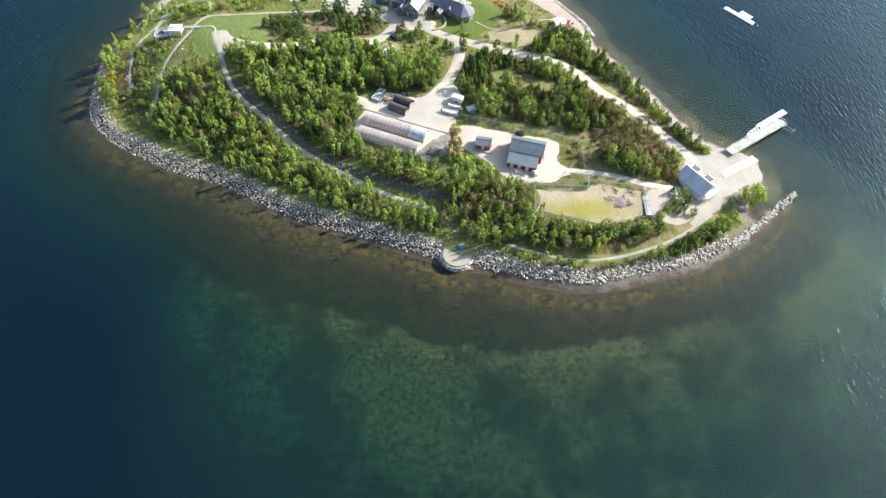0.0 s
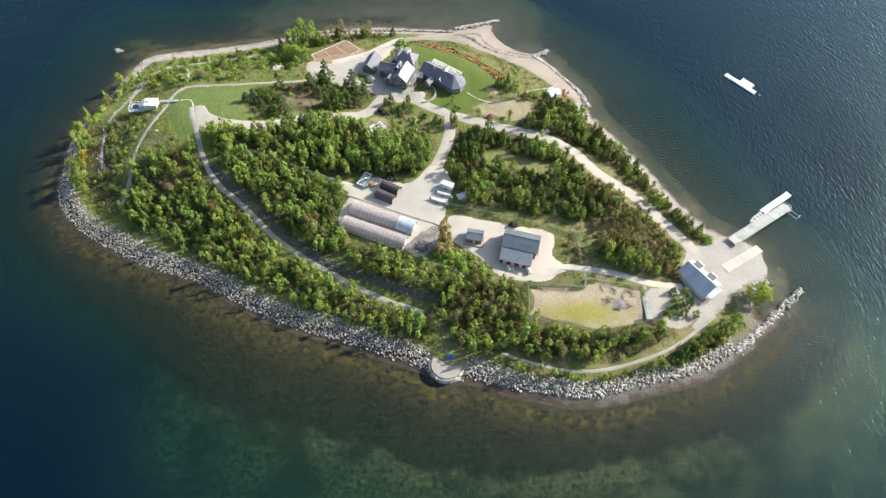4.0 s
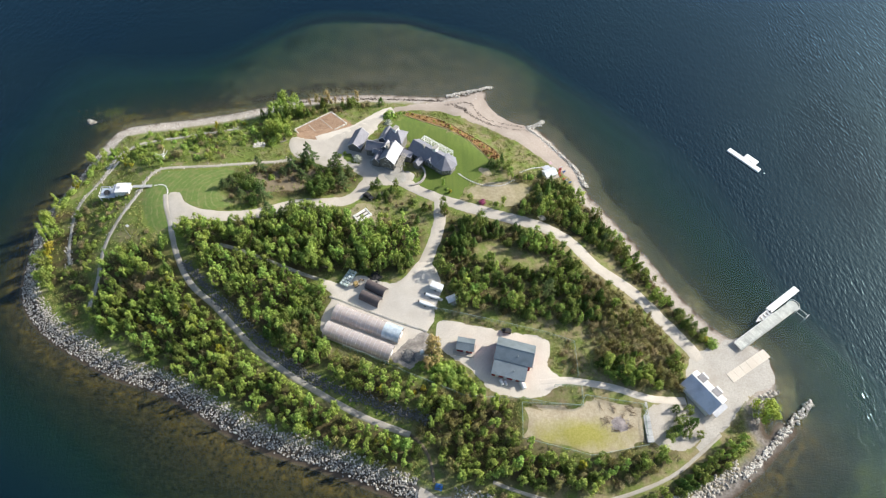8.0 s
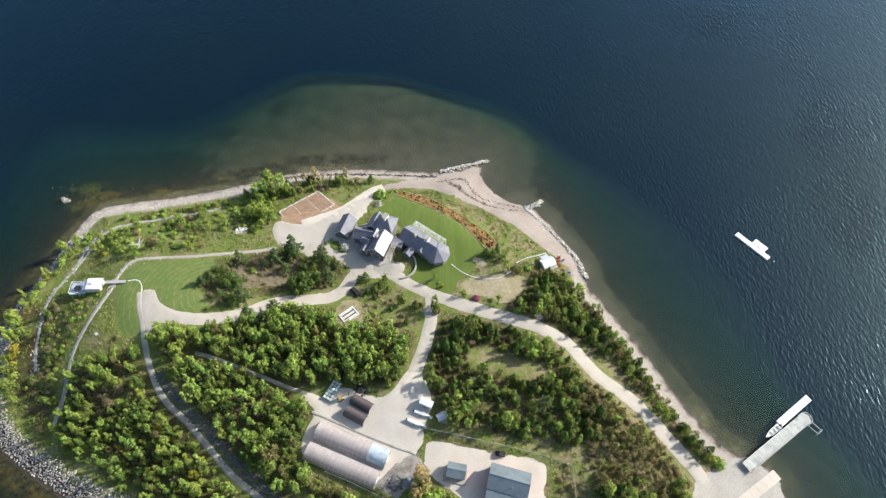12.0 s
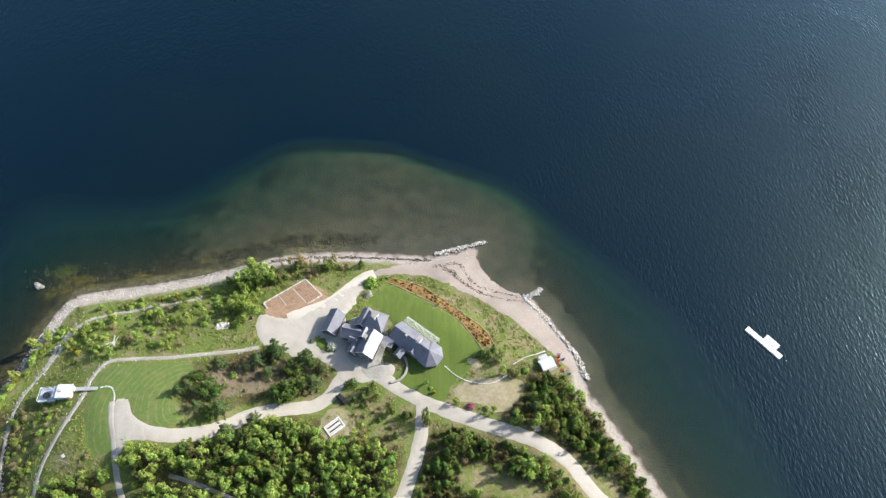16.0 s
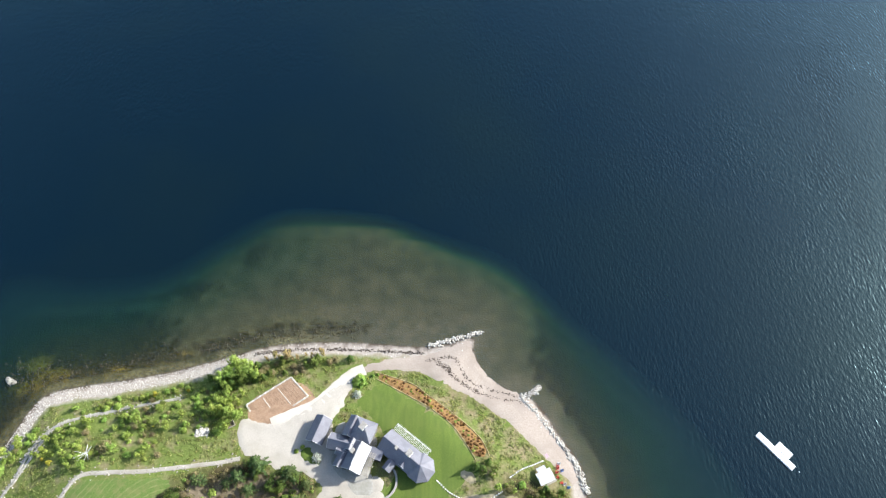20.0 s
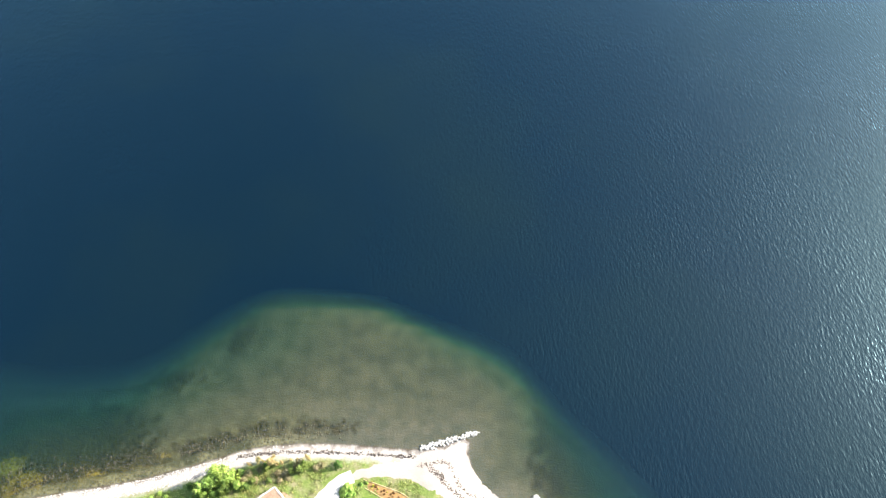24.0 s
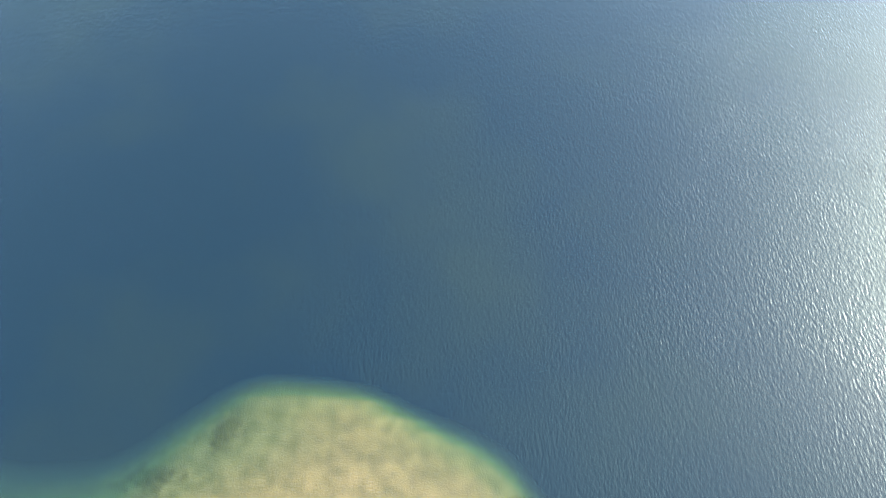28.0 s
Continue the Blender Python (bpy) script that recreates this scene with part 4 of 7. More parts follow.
def drape(name, outline, lift, mat, label, category, step=1.6, wob=0.9, kind="structure", cut=3):
    """A thin sheet of ground cover that follows the land inside an outline."""
    C = soften(outline, cut)
    x0, y0 = C.min(0) - 1
    x1, y1 = C.max(0) + 1
    bm = bmesh.new()
    edge = []
    for i, (x, y) in enumerate(C):
        w = wob * noise.noise((x * 0.5, y * 0.5, 3))
        v = wob * noise.noise((x * 0.7, y * 0.7, 8))
        edge.append(bm.verts.new((x + w, y + v, 0)))
    inner = np.array([(x, y) for x in np.arange(x0, x1, step) for y in np.arange(y0, y1, step)])
    keep = signed(C, inner[:, 0], inner[:, 1]) > step * 0.55
    for x, y in inner[keep]:
        bm.verts.new((x, y, 0))
    bm.verts.ensure_lookup_table()
    pts = [v.co.to_2d() for v in bm.verts]
    n = len(edge)
    bm.free()
    vs, _, fs, _, _, _ = delaunay_2d_cdt(pts, [(i, (i + 1) % n) for i in range(n)], [], 1, 1e-4)
    V = np.array([tuple(v) for v in vs])
    fs = [f if (V[f[1]][0] - V[f[0]][0]) * (V[f[2]][1] - V[f[0]][1]) > (V[f[1]][1] - V[f[0]][1]) * (V[f[2]][0] - V[f[0]][0]) else f[::-1] for f in fs]
    z = sheet_z(V[:, 0], V[:, 1]) + lift
    z[:n] -= lift + 0.04
    me = mesh_of(name, np.column_stack([V, z]), fs, mat, True)
    return tagged(part(name, me), label, category, kind=kind)


def sheet_z(x, y):
    """The built surface of the ground, with its small unevenness, as the sheet interpolates it."""
    d = signed(WATERLINE, x, y)
    rough = np.array([noise.noise((a * 0.13, b * 0.13, 0)) * 0.35 + noise.noise((a * 0.45, b * 0.45, 5)) * 0.12 for a, b in zip(x, y)])
    return height(x, y) + rough * smooth(4, 14, d) * 0.6


def z_at(x, y):
    return float(sheet_z(np.array([x]), np.array([y]))[0])


def strip(name, line, width, lift, mat, label, category="road"):
    """A road or path along a line, following the land, a little uneven along its edges."""
    C = catmull(line, 8, closed=False)
    T = np.gradient(C, axis=0)
    T /= np.linalg.norm(T, axis=1)[:, None] + 1e-9
    N = np.stack([-T[:, 1], T[:, 0]], 1)
    V = []
    steps = (0.0, 0.18, 0.4, 0.6, 0.82, 1.0)
    k = len(steps)
    for i, (c, nrm) in enumerate(zip(C, N)):
        a = width / 2 * (1 + 0.16 * noise.noise((c[0] * 0.35, c[1] * 0.35, 1)))
        b = width / 2 * (1 + 0.16 * noise.noise((c[0] * 0.35, c[1] * 0.35, 9)))
        for u in steps:
            V.append(c + nrm * (a * (1 - u) - b * u))
    V = np.array(V)
    z = sheet_z(V[:, 0], V[:, 1]) + lift
    z[0::k] -= lift + 0.05
    z[k - 1::k] -= lift + 0.05
    F = [(i * k + j, i * k + j + 1, (i + 1) * k + j + 1, (i + 1) * k + j) for i in range(len(C) - 1) for j in range(k - 1)]
    return tagged(part(name, mesh_of(name, np.column_stack([V, z]), F, mat, True)), label, category, kind="structure")


drape("meadow", MEADOW, 0.10, HAY, "mown hay meadow with pale swaths", "meadow", 2.0)
drape("lawn_north", LAWN, 0.10, LAWN_M, "smooth mown green lawn beside the house", "lawn", 2.0)
drape("paddock_ground", PADDOCK, 0.10, DRY, "dry yellowish grass of a fenced paddock", "paddock", 2.0, cut=0)
drape("yard_paddock", YARD_PADDOCK, 0.10, GRAVEL_GREY, "pale gravel ground between paddock and boathouse", "yard", 1.6)
drape("scrap_ground", SCRAP_GROUND, 0.17, SCRAP, "bare grey stony ground between the yards", "bare ground", 1.6)
drape("gravel_bed", GRAVEL_BED, 0.16, DRY_TAN, "tan gravel bed in the lawn", "gravel bed", 1.2, cut=1)
drape("garden_apron", GARDEN_APRON, 0.06, EARTH, "bare reddish earth round the garden plot", "bare earth", 1.6)
drape("patio", PATIO, 0.25, PAVING, "grey stone paving round the house", "patio", 0.9, wob=0.2)
drape("lawn_west", HOUSE_BED, 0.36, LAWN_M, "small green lawn bed beside the garage", "lawn", 1.2)
drape("leaf_litter", LITTER, 0.06, EARTH_DULL, "brown leaf litter under the trees", "bare earth", 2.0)
drape("dry_clearing", DRY_PATCH, 0.08, DRY_TAN, "dry tan grass clearing beside the road", "clearing", 2.0)
drape("planter_ground", [(-33.5, 74), (-31, 79.5), (-25, 80.5), (-19.5, 76.5), (-19, 70), (-24.5, 66.5), (-31, 68.5)], 0.09, DRY_TAN, "dry tan ground round the planter", "bare ground", 1.4)
drape("grass_bank", GRASS_BANK, 0.09, LAWN_M, "bright green grass bank below the yard", "grass bank", 2.0)
drape("beach_sand", BEACH, 0.175, SAND, "pinkish sand beach with lines of dry weed", "beach", 2.0)
drape("flower_bed", HEDGE, 0.2, MULCH, "orange bark mulch bed with low shrubs", "flower bed", 1.2)
drape("yard_greenhouse", YARD_GH, 0.20, GRAVEL, "pale gravel yard round the greenhouses", "yard", 1.4, 0.35)
drape("yard_barn", YARD_BARN, 0.13, GRAVEL, "pale gravel yard round the red barn", "yard", 2.0, 0.3)
drape("plaza_boathouse", PLAZA, 0.13, SHELLY, "pale gravel landing beside the boathouse", "yard", 2.0)
drape("forecourt", PLAZA_HOUSE, 0.20, GRAVEL_ROAD, "pale gravel forecourt of the house", "yard", 1.2)
drape("road_head", ROAD_HEAD, 0.172, GRAVEL_ROAD, "wide gravel end of the road at the meadow", "road", 1.4, cut=1)
strip("road_main", ROAD_MAIN, 5.4, 0.15, GRAVEL_ROAD, "pale gravel road across the island")
strip("road_yard", ROAD_YARD, 5.0, 0.155, GRAVEL_ROAD, "pale gravel side road to the yard")
strip("road_beach", ROAD_BEACH, 5.0, 0.19, GRAVEL, "pale gravel drive to the beach")
strip("road_west", ROAD_WEST, 5.0, 0.145, GRAVEL_ROAD, "pale gravel road to the meadow")
strip("path_west", PATH_WEST, 2.1, 0.165, GRAVEL_GREY, "pale gravel path above the rocky shore", "path")
strip("greenhouse_border", [(-36.5, 38.2), (-24.0, 32.8), (-11.4, 27.6), (-3.6, 25.0)], 1.0, 0.3, STONY, "strip of grey stones beside the greenhouse", "border")
strip("wood_track", WOOD_TRACK, 1.4, 0.16, STONY, "narrow track through the wood", "path")
strip("path_lookout", LOOKOUT_PATH, 1.0, 0.14, EARTH_DULL, "narrow trodden path down to the lookout", "path")
strip("track", TRACK, 2.6, 0.16, GRAVEL, "narrow gravel track beside the paddock", "path")
strip("path_shore", PATH_SHORE, 1.2, 0.16, GRAVEL_GREY, "narrow pale trodden path along the shore", "path")
strip("bed_edging_outer", [HEDGE[k] for k in range(0, 8)], 0.32, 0.24, EDGING, "pale timber edging of the flower bed", "edging")
strip("bed_edging_inner", [HEDGE[k] for k in range(8, 15)], 0.28, 0.24, EDGING, "pale timber edging of the flower bed", "edging")
strip("path_a", PATH_A, 1.2, 0.16, STONY, "stony overgrown path", "path")
strip("path_b", PATH_B, 1.6, 0.16, GRAVEL_GREY, "stony overgrown path", "path")
strip("path_c", PATH_C, 1.2, 0.16, STONY, "stony overgrown path", "path")


# ---- rocks ----
ICO = bmesh.new()
bmesh.ops.create_icosphere(ICO, subdivisions=1, radius=1.0)
ICO_V = np.array([tuple(v.co) for v in ICO.verts])
ICO.verts.index_update()
ICO_F = np.array([[v.index for v in f.verts] for f in ICO.faces])
ICO.free()
rng = np.random.default_rng(7)


def rock_verts(r, sx=1.0, sy=1.0, sz=0.7):
    V = ICO_V * (1 + rng.uniform(-0.26, 0.26, (len(ICO_V), 1))) * np.array([sx, sy, sz]) * r
    a = rng.uniform(0, 6.28)
    c, s = np.cos(a), np.sin(a)
    return V @ np.array([[c, s, 0], [-s, c, 0], [0, 0, 1]])


def rock_heap(name, spots, mat, label, category, group=""):
    """Many loose stones, joined: rows of x, y, radius."""
    spots = np.array(spots)
    z = sheet_z(spots[:, 0], spots[:, 1])
    V, F = [], []
    for k, (x, y, r) in enumerate(spots):
        V.append(rock_verts(r, rng.uniform(0.8, 1.3), rng.uniform(0.8, 1.2), rng.uniform(0.6, 0.9)) + np.array([x, y, max(z[k], -0.4) + r * 0.25]))
        F.append(ICO_F + k * len(ICO_V))
    return tagged(part(name, mesh_of(name, np.concatenate(V), np.concatenate(F), mat)), label, category, group, "stuff")


def in_band(lo, hi, n, x0, x1, y0, y1):
    x, y = rng.uniform(x0, x1, n), rng.uniform(y0, y1, n)
    d = signed(WATERLINE, x, y)
    k = (d > lo) & (d < hi)
    return x[k], y[k], d[k]


def armour():
    x, y, d = in_band(0.8, 8.8, 240000, -155, 118, -45, 135)
    b = bankness(x, y) * smooth(101, 96, x)
    lim = 7.6 - 0.6 * smooth(20, 80, x) - 4.0 * smooth(55, 90, y)
    low = 0.9 + 0.9 * smooth(-95, -55, x) + 1.9 * smooth(0, 40, x)
    k = (b > 0.55) & (np.hypot(x + 1.4, y + 24.5) > 6.0) & ~((x > 91) & (y > -14 + 0.75 * (x - 99))) & (d < lim + rng.normal(0, 0.5, len(d))) & (d > low + rng.normal(0, 0.4, len(d)))
    x, y = x[k], y[k]
    r = rng.uniform(0.16, 0.36, len(x)) * (1 + 0.2 * smooth(-80, -35, x) + 0.5 * smooth(0, 35, x))
    return thin(x, y, r, 0.54)


def thin(x, y, r, f):
    """Drops stones that sit too deep in an earlier one."""
    grid, out = {}, []
    for a, b, c in zip(x, y, r):
        key = (int(a // 1.5), int(b // 1.5))
        if all((a - p) ** 2 + (b - q) ** 2 > (f * (c + s)) ** 2 for i in (-1, 0, 1) for j in (-1, 0, 1) for p, q, s in grid.get((key[0] + i, key[1] + j), ())):
            grid.setdefault(key, []).append((a, b, c))
            out.append((a, b, c))
    return out


rock_heap("rock_armour", armour(), ROCK, "pale grey boulders armouring the shore", "boulders")


def line_rocks(line, width, n, r0, r1):
    C = catmull(line, 20, closed=False)
    i = rng.integers(0, len(C), n)
    p = C[i] + rng.normal(0, width / 3.2, (n, 2))
    return thin(p[:, 0], p[:, 1], rng.uniform(r0, r1, n), 0.55)


def boulder_groyne(name, line, width, n, r0, r1, label, crest):
    """A rock breakwater: a thing whose boulders are parts."""
    x0, y0 = line[0]
    base = thing(name, x0, y0, 0, 0, label, "breakwater")
    for x, y, r in line_rocks(line, width, n, r0, r1):
        V = rock_verts(r, rng.uniform(0.85, 1.3), rng.uniform(0.85, 1.2), rng.uniform(0.65, 0.9))
        c = max(z_at(x, y), -0.5)
        dist = min((x - a) ** 2 + (y - b) ** 2 for a, b in catmull(line, 12, closed=False)) ** 0.5
        lift = max(crest * (1 - dist / width * 1.3) - c, 0) if c < crest else 0
        part("boulder", mesh_of("boulder", V, ICO_F, ROCK_PALE), parent=base, at=pose(x - x0, y - y0, c + lift * 0.8 + r * 0.3))


boulder_groyne("breakwater", GROYNE_SE, 1.8, 520, 0.30, 0.56, "breakwater of pale boulders at the tip", 1.3)
boulder_groyne("breakwater", GROYNE_N, 1.5, 300, 0.28, 0.55, "low groyne of pale boulders on the beach", 0.6)
boulder_groyne("rock_revetment", ROCKS_E, 1.7, 900, 0.22, 0.46, "curved line of pale boulders beside the beach", 0.5)
# small stones: the north-west shingle line, the ditch beside the path, the jetty's rocks
xx, yy, _ = in_band(0.6, 5.2, 60000, -152, 22, 95, 150)
kk = (bankness(xx, yy) < 0.6) & (rng.uniform(0, 1, len(xx)) < 0.04 + 0.9 * smooth(-45, -75, xx))
rock_heap("shingle_stones", thin(xx[kk], yy[kk], rng.uniform(0.12, 0.28, kk.sum()), 0.75), ROCK_PALE, "small pale stones along the waterline", "stones")
DITCH = [(-88, 46), (-80, 38), (-70, 29.5), (-60, 19.5), (-50, 12), (-40, 6), (-28, 1.4), (-16, -3.4), (-6, -6)]
DITCH = [(a + 2.2, b + 2.9) for a, b in DITCH]
WRACK = surface("dry_seaweed", (0.06, 0.045, 0.035), (0.12, 0.09, 0.07), 4, 0.5, 0.95)
for wl in ([(5.4, 139.8), (9.4, 139.8), (13.7, 135.0), (17.2, 131.7), (22.1, 128.9), (27.7, 126.4), (33.9, 125.1), (40.9, 124.5)], [(10.1, 140.6), (15.1, 141.5), (18.0, 138.1), (20.8, 132.9), (25.7, 130.0), (33.4, 128.0), (38.9, 126.6)], [(9.4, 138.4), (13.0, 137.2), (15.4, 133.8), (19.5, 130.4), (25, 127.8)], [(-60, 141.5), (-45, 143.5), (-20, 143.8), (4, 143)]):
    rock_heap("seaweed_line", line_rocks(wl, 1.1, 620, 0.12, 0.34), WRACK, "line of dry dark seaweed on the beach", "seaweed", "seaweed lines")
WEEDY = surface("weedy_stone", (0.045, 0.040, 0.022), (0.13, 0.105, 0.045), 2.0, 0.4, 0.9)
NSTONES = [(-80, 143), (-66, 146.5), (-50, 150), (-36, 151), (-24, 151.5)]
rock_heap("sunken_stones", line_rocks(NSTONES, 4.0, 420, 0.12, 0.35), WEEDY, "dark weedy stones under shallow water", "stones")
NW_STONES = [(-152, 134), (-143, 131), (-134, 131.5), (-122, 133.5), (-110, 136), (-98, 139), (-86, 142)]
rock_heap("sunken_stones", line_rocks(NW_STONES, 9.0, 560, 0.10, 0.30), WEEDY, "dark weedy stones under shallow water", "stones")
rock_heap("ditch_stones", line_rocks(DITCH, 2.4, 2600, 0.18, 0.45), ROCK_DARK, "dark grey stones filling a ditch beside the path", "stones")
for nm, line in (("path_edge_stones", PATH_A), ("path_edge_stones", PATH_B), ("path_edge_stones", PATH_C)):
    rock_heap(nm, line_rocks(line, 2.2, 420, 0.12, 0.32), ROCK, "small pale stones along an overgrown path", "stones", "path edges")
rock_heap("shore_rocks", line_rocks([(111, 6), (107, 4), (103, 1), (101, -4)], 2.0, 90, 0.25, 0.7), ROCK, "loose boulders at the landing", "boulders")
lone = thing("sea_rock", -148, 129.7, 0, 0, "pale flat rock standing in shallow water", "rock")
for q, (ax, ay, ar) in enumerate(((0, 0, 1.3), (1.8, -0.5, 0.9), (-1.2, 0.9, 0.7))):
    part("boulder", mesh_of("boulder", rock_verts(ar, 1.3, 1, 0.5), ICO_F, ROCK), parent=lone, at=pose(ax, ay, z_at(-148 + ax, 129.7 + ay) * 0.4 + 0.1))


# ---- plants ----
def leaf_quads(P, N, size, rnd):
    """A leaf clump at each point: a small bent plate that faces roughly the way of N."""
    n = len(P)
    N = N + rnd.normal(0, 0.42, (n, 3))
    N /= np.linalg.norm(N, axis=1)[:, None] + 1e-9
    U = np.cross(N, rnd.normal(0, 1, (n, 3)))
    U /= np.linalg.norm(U, axis=1)[:, None] + 1e-9
    W = np.cross(N, U)
    s = size * rnd.uniform(0.6, 1.3, (n, 1))
    V = np.stack([P - U * s, P - W * s * 0.7 - N * s * 0.25, P + U * s, P + W * s * 0.7 - N * s * 0.25], 1).reshape(-1, 3)
    F = (np.arange(n)[:, None] * 4 + np.arange(4)[None, :])
    return V, F


def broadleaf(seed, h, r, n, size):
    """An upright crown of many small sprays, uneven, with gaps between them."""
    rnd = np.random.default_rng(seed)
    k = int(rnd.integers(15, 21))
    u = rnd.uniform(0.14, 0.9, k)
    w = r * 0.78 * np.sin(np.pi * np.clip(u * 0.84 + 0.14, 0, 1)) ** 0.8
    a = rnd.uniform(0, 2 * np.pi, k)
    q = np.sqrt(rnd.uniform(0.1, 1, k))
    sprays = np.column_stack([w * q * np.cos(a), w * q * np.sin(a), u * h])
    sr = rnd.uniform(0.2, 0.36, k) * r
    i = rnd.integers(0, k, n)
    D = rnd.normal(0, 1, (n, 3))
    D /= np.linalg.norm(D, axis=1)[:, None]
    P = sprays[i] + D * (sr[i] * rnd.uniform(0.55, 1.12, n))[:, None] * np.array([1, 1, 1.6])
    P[:, 2] = np.clip(P[:, 2], 0.15, None)
    out = P * np.array([1, 1, 0.35])
    out[:, 2] += 0.4
    out /= np.linalg.norm(out, axis=1)[:, None]
    return leaf_quads(P, D + out * 0.5, size, rnd)


def conifer(seed, h, r, n, size):
    rnd = np.random.default_rng(seed)
    u = rnd.uniform(0, 1, n) ** 0.62
    u = 1 - u
    a = rnd.uniform(0, 2 * np.pi, n)
    lob = 1 + 0.22 * np.sin(a * rnd.integers(3, 6) + rnd.uniform(0, 6)) + 0.12 * np.sin(u * 26 + a)
    rad = r * (1 - u) ** 0.8 * lob * rnd.uniform(0.72, 1.08, n)
    P = np.column_stack([rad * np.cos(a), rad * np.sin(a), h * (0.12 + 0.86 * u) - rad * 0.12])
    D = np.column_stack([np.cos(a), np.sin(a), np.full(n, 0.75)])
    return leaf_quads(P, D, size, rnd)


def pine(seed, h, r, n, size):
    """Whorls of drooping boughs round a stem, each bough a spray of needle clumps."""
    rnd = np.random.default_rng(seed)
    k = 34
    u = np.sort(rnd.uniform(0.12, 0.97, k))
    a = np.arange(k) * 2.4 + rnd.normal(0, 0.3, k)
    reach = r * (1 - u) ** 0.6 * rnd.uniform(0.75, 1.1, k)
    i = rnd.integers(0, k, n)
    t = rnd.uniform(0.15, 1.0, n) ** 0.7
    side = rnd.normal(0, 0.13, n) * reach[i] * (1.15 - t)
    x = np.cos(a[i]) * reach[i] * t - np.sin(a[i]) * side
    y = np.sin(a[i]) * reach[i] * t + np.cos(a[i]) * side
    z = h * u[i] + reach[i] * (0.22 * t - 0.18 * t * t) + rnd.normal(0, 0.08, n)
    D = np.column_stack([np.cos(a[i]) * 0.5, np.sin(a[i]) * 0.5, np.full(n, 0.9)])
    return leaf_quads(np.column_stack([x, y, z]), D, size, rnd)


def twiggy(seed, h, r, n, size):
    rnd = np.random.default_rng(seed)
    D = rnd.normal(0, 1, (n, 3))
    D /= np.linalg.norm(D, axis=1)[:, None]
    D[:, 2] = np.abs(D[:, 2])
    P = D * np.array([r, r, h * 0.8]) * rnd.uniform(0.35, 1.05, (n, 1)) + np.array([0, 0, 0.1 * h])
    return leaf_quads(P, D + np.array([0, 0, 0.2]), size, rnd)


def trunk_mesh(name, h, r, seed):
    rnd = random.Random(seed)
    bm = bmesh.new()
    lean = Vector((rnd.uniform(-0.1, 0.1), rnd.uniform(-0.1, 0.1), 1))
    tube(bm, (0, 0, -0.4), lean * h * 0.55, r, 6, r * 0.6)
    tube(bm, lean * h * 0.55, lean * h * 0.9, r * 0.6, 5, r * 0.15)
    for _ in range(4):
        s = rnd.uniform(0.3, 0.6) * h
        a = rnd.uniform(0, 6.28)
        tube(bm, lean * s, lean * s + Vector((math.cos(a), math.sin(a), 0.8)) * h * 0.25, r * 0.4, 4, r * 0.12)
    me = bpy.data.meshes.new(name)
    bm.to_mesh(me)
    bm.free()
    me.materials.append(TRUNK_M)
    return me


LEAF_TAN = foliage("tan_spring_twigs", (0.33, 0.25, 0.10), (0.46, 0.36, 0.17))
LEAF_WILLOW = foliage("willow_leaves", (0.27, 0.34, 0.05), (0.40, 0.46, 0.09))
LEAF_BUD = foliage("olive_buds", (0.19, 0.17, 0.06), (0.31, 0.28, 0.11))
LEAF_RUSTY = foliage("brown_green_needles", (0.075, 0.075, 0.024), (0.155, 0.135, 0.05))
LEAF_PINE = foliage("pine_needles", (0.085, 0.13, 0.04), (0.17, 0.225, 0.085))
LEAF_PINK = foliage("pink_blossom", (0.36, 0.08, 0.14), (0.48, 0.16, 0.22))
LEAF_WHITE = foliage("white_blossom", (0.45, 0.47, 0.38), (0.62, 0.63, 0.55))
LEAF_RUST = foliage("rusty_leaves", (0.10, 0.05, 0.02), (0.20, 0.105, 0.03))

# kind: crown builder, height, radius, clumps, clump size, foliage, name, label, category
KINDS = {
    "spruce": (conifer, 5.2, 1.6, 520, 0.22, LEAF_DARK, "spruce_tree", "dense dark green young spruce tree", "conifer tree"),
    "birch": (broadleaf, 5.8, 1.7, 480, 0.215, LEAF_BRIGHT, "broadleaf_tree", "young broadleaf tree with bright spring leaves", "tree"),
    "alder": (broadleaf, 4.6, 1.9, 480, 0.215, LEAF_OLIVE, "alder_tree", "bushy alder with olive green leaves", "tree"),
    "scrub": (twiggy, 2.4, 1.5, 260, 0.2, LEAF_BROWN, "bare_bush", "brownish bush with bare spring twigs", "bush"),
    "shrub": (twiggy, 1.5, 1.3, 190, 0.27, LEAF_BRIGHT, "green_bush", "low rounded bright green bush", "bush"),
    "gold": (broadleaf, 3.4, 1.4, 260, 0.26, LEAF_YELLOW, "yellow_bush", "tall bush with yellow spring leaves", "bush"),
}
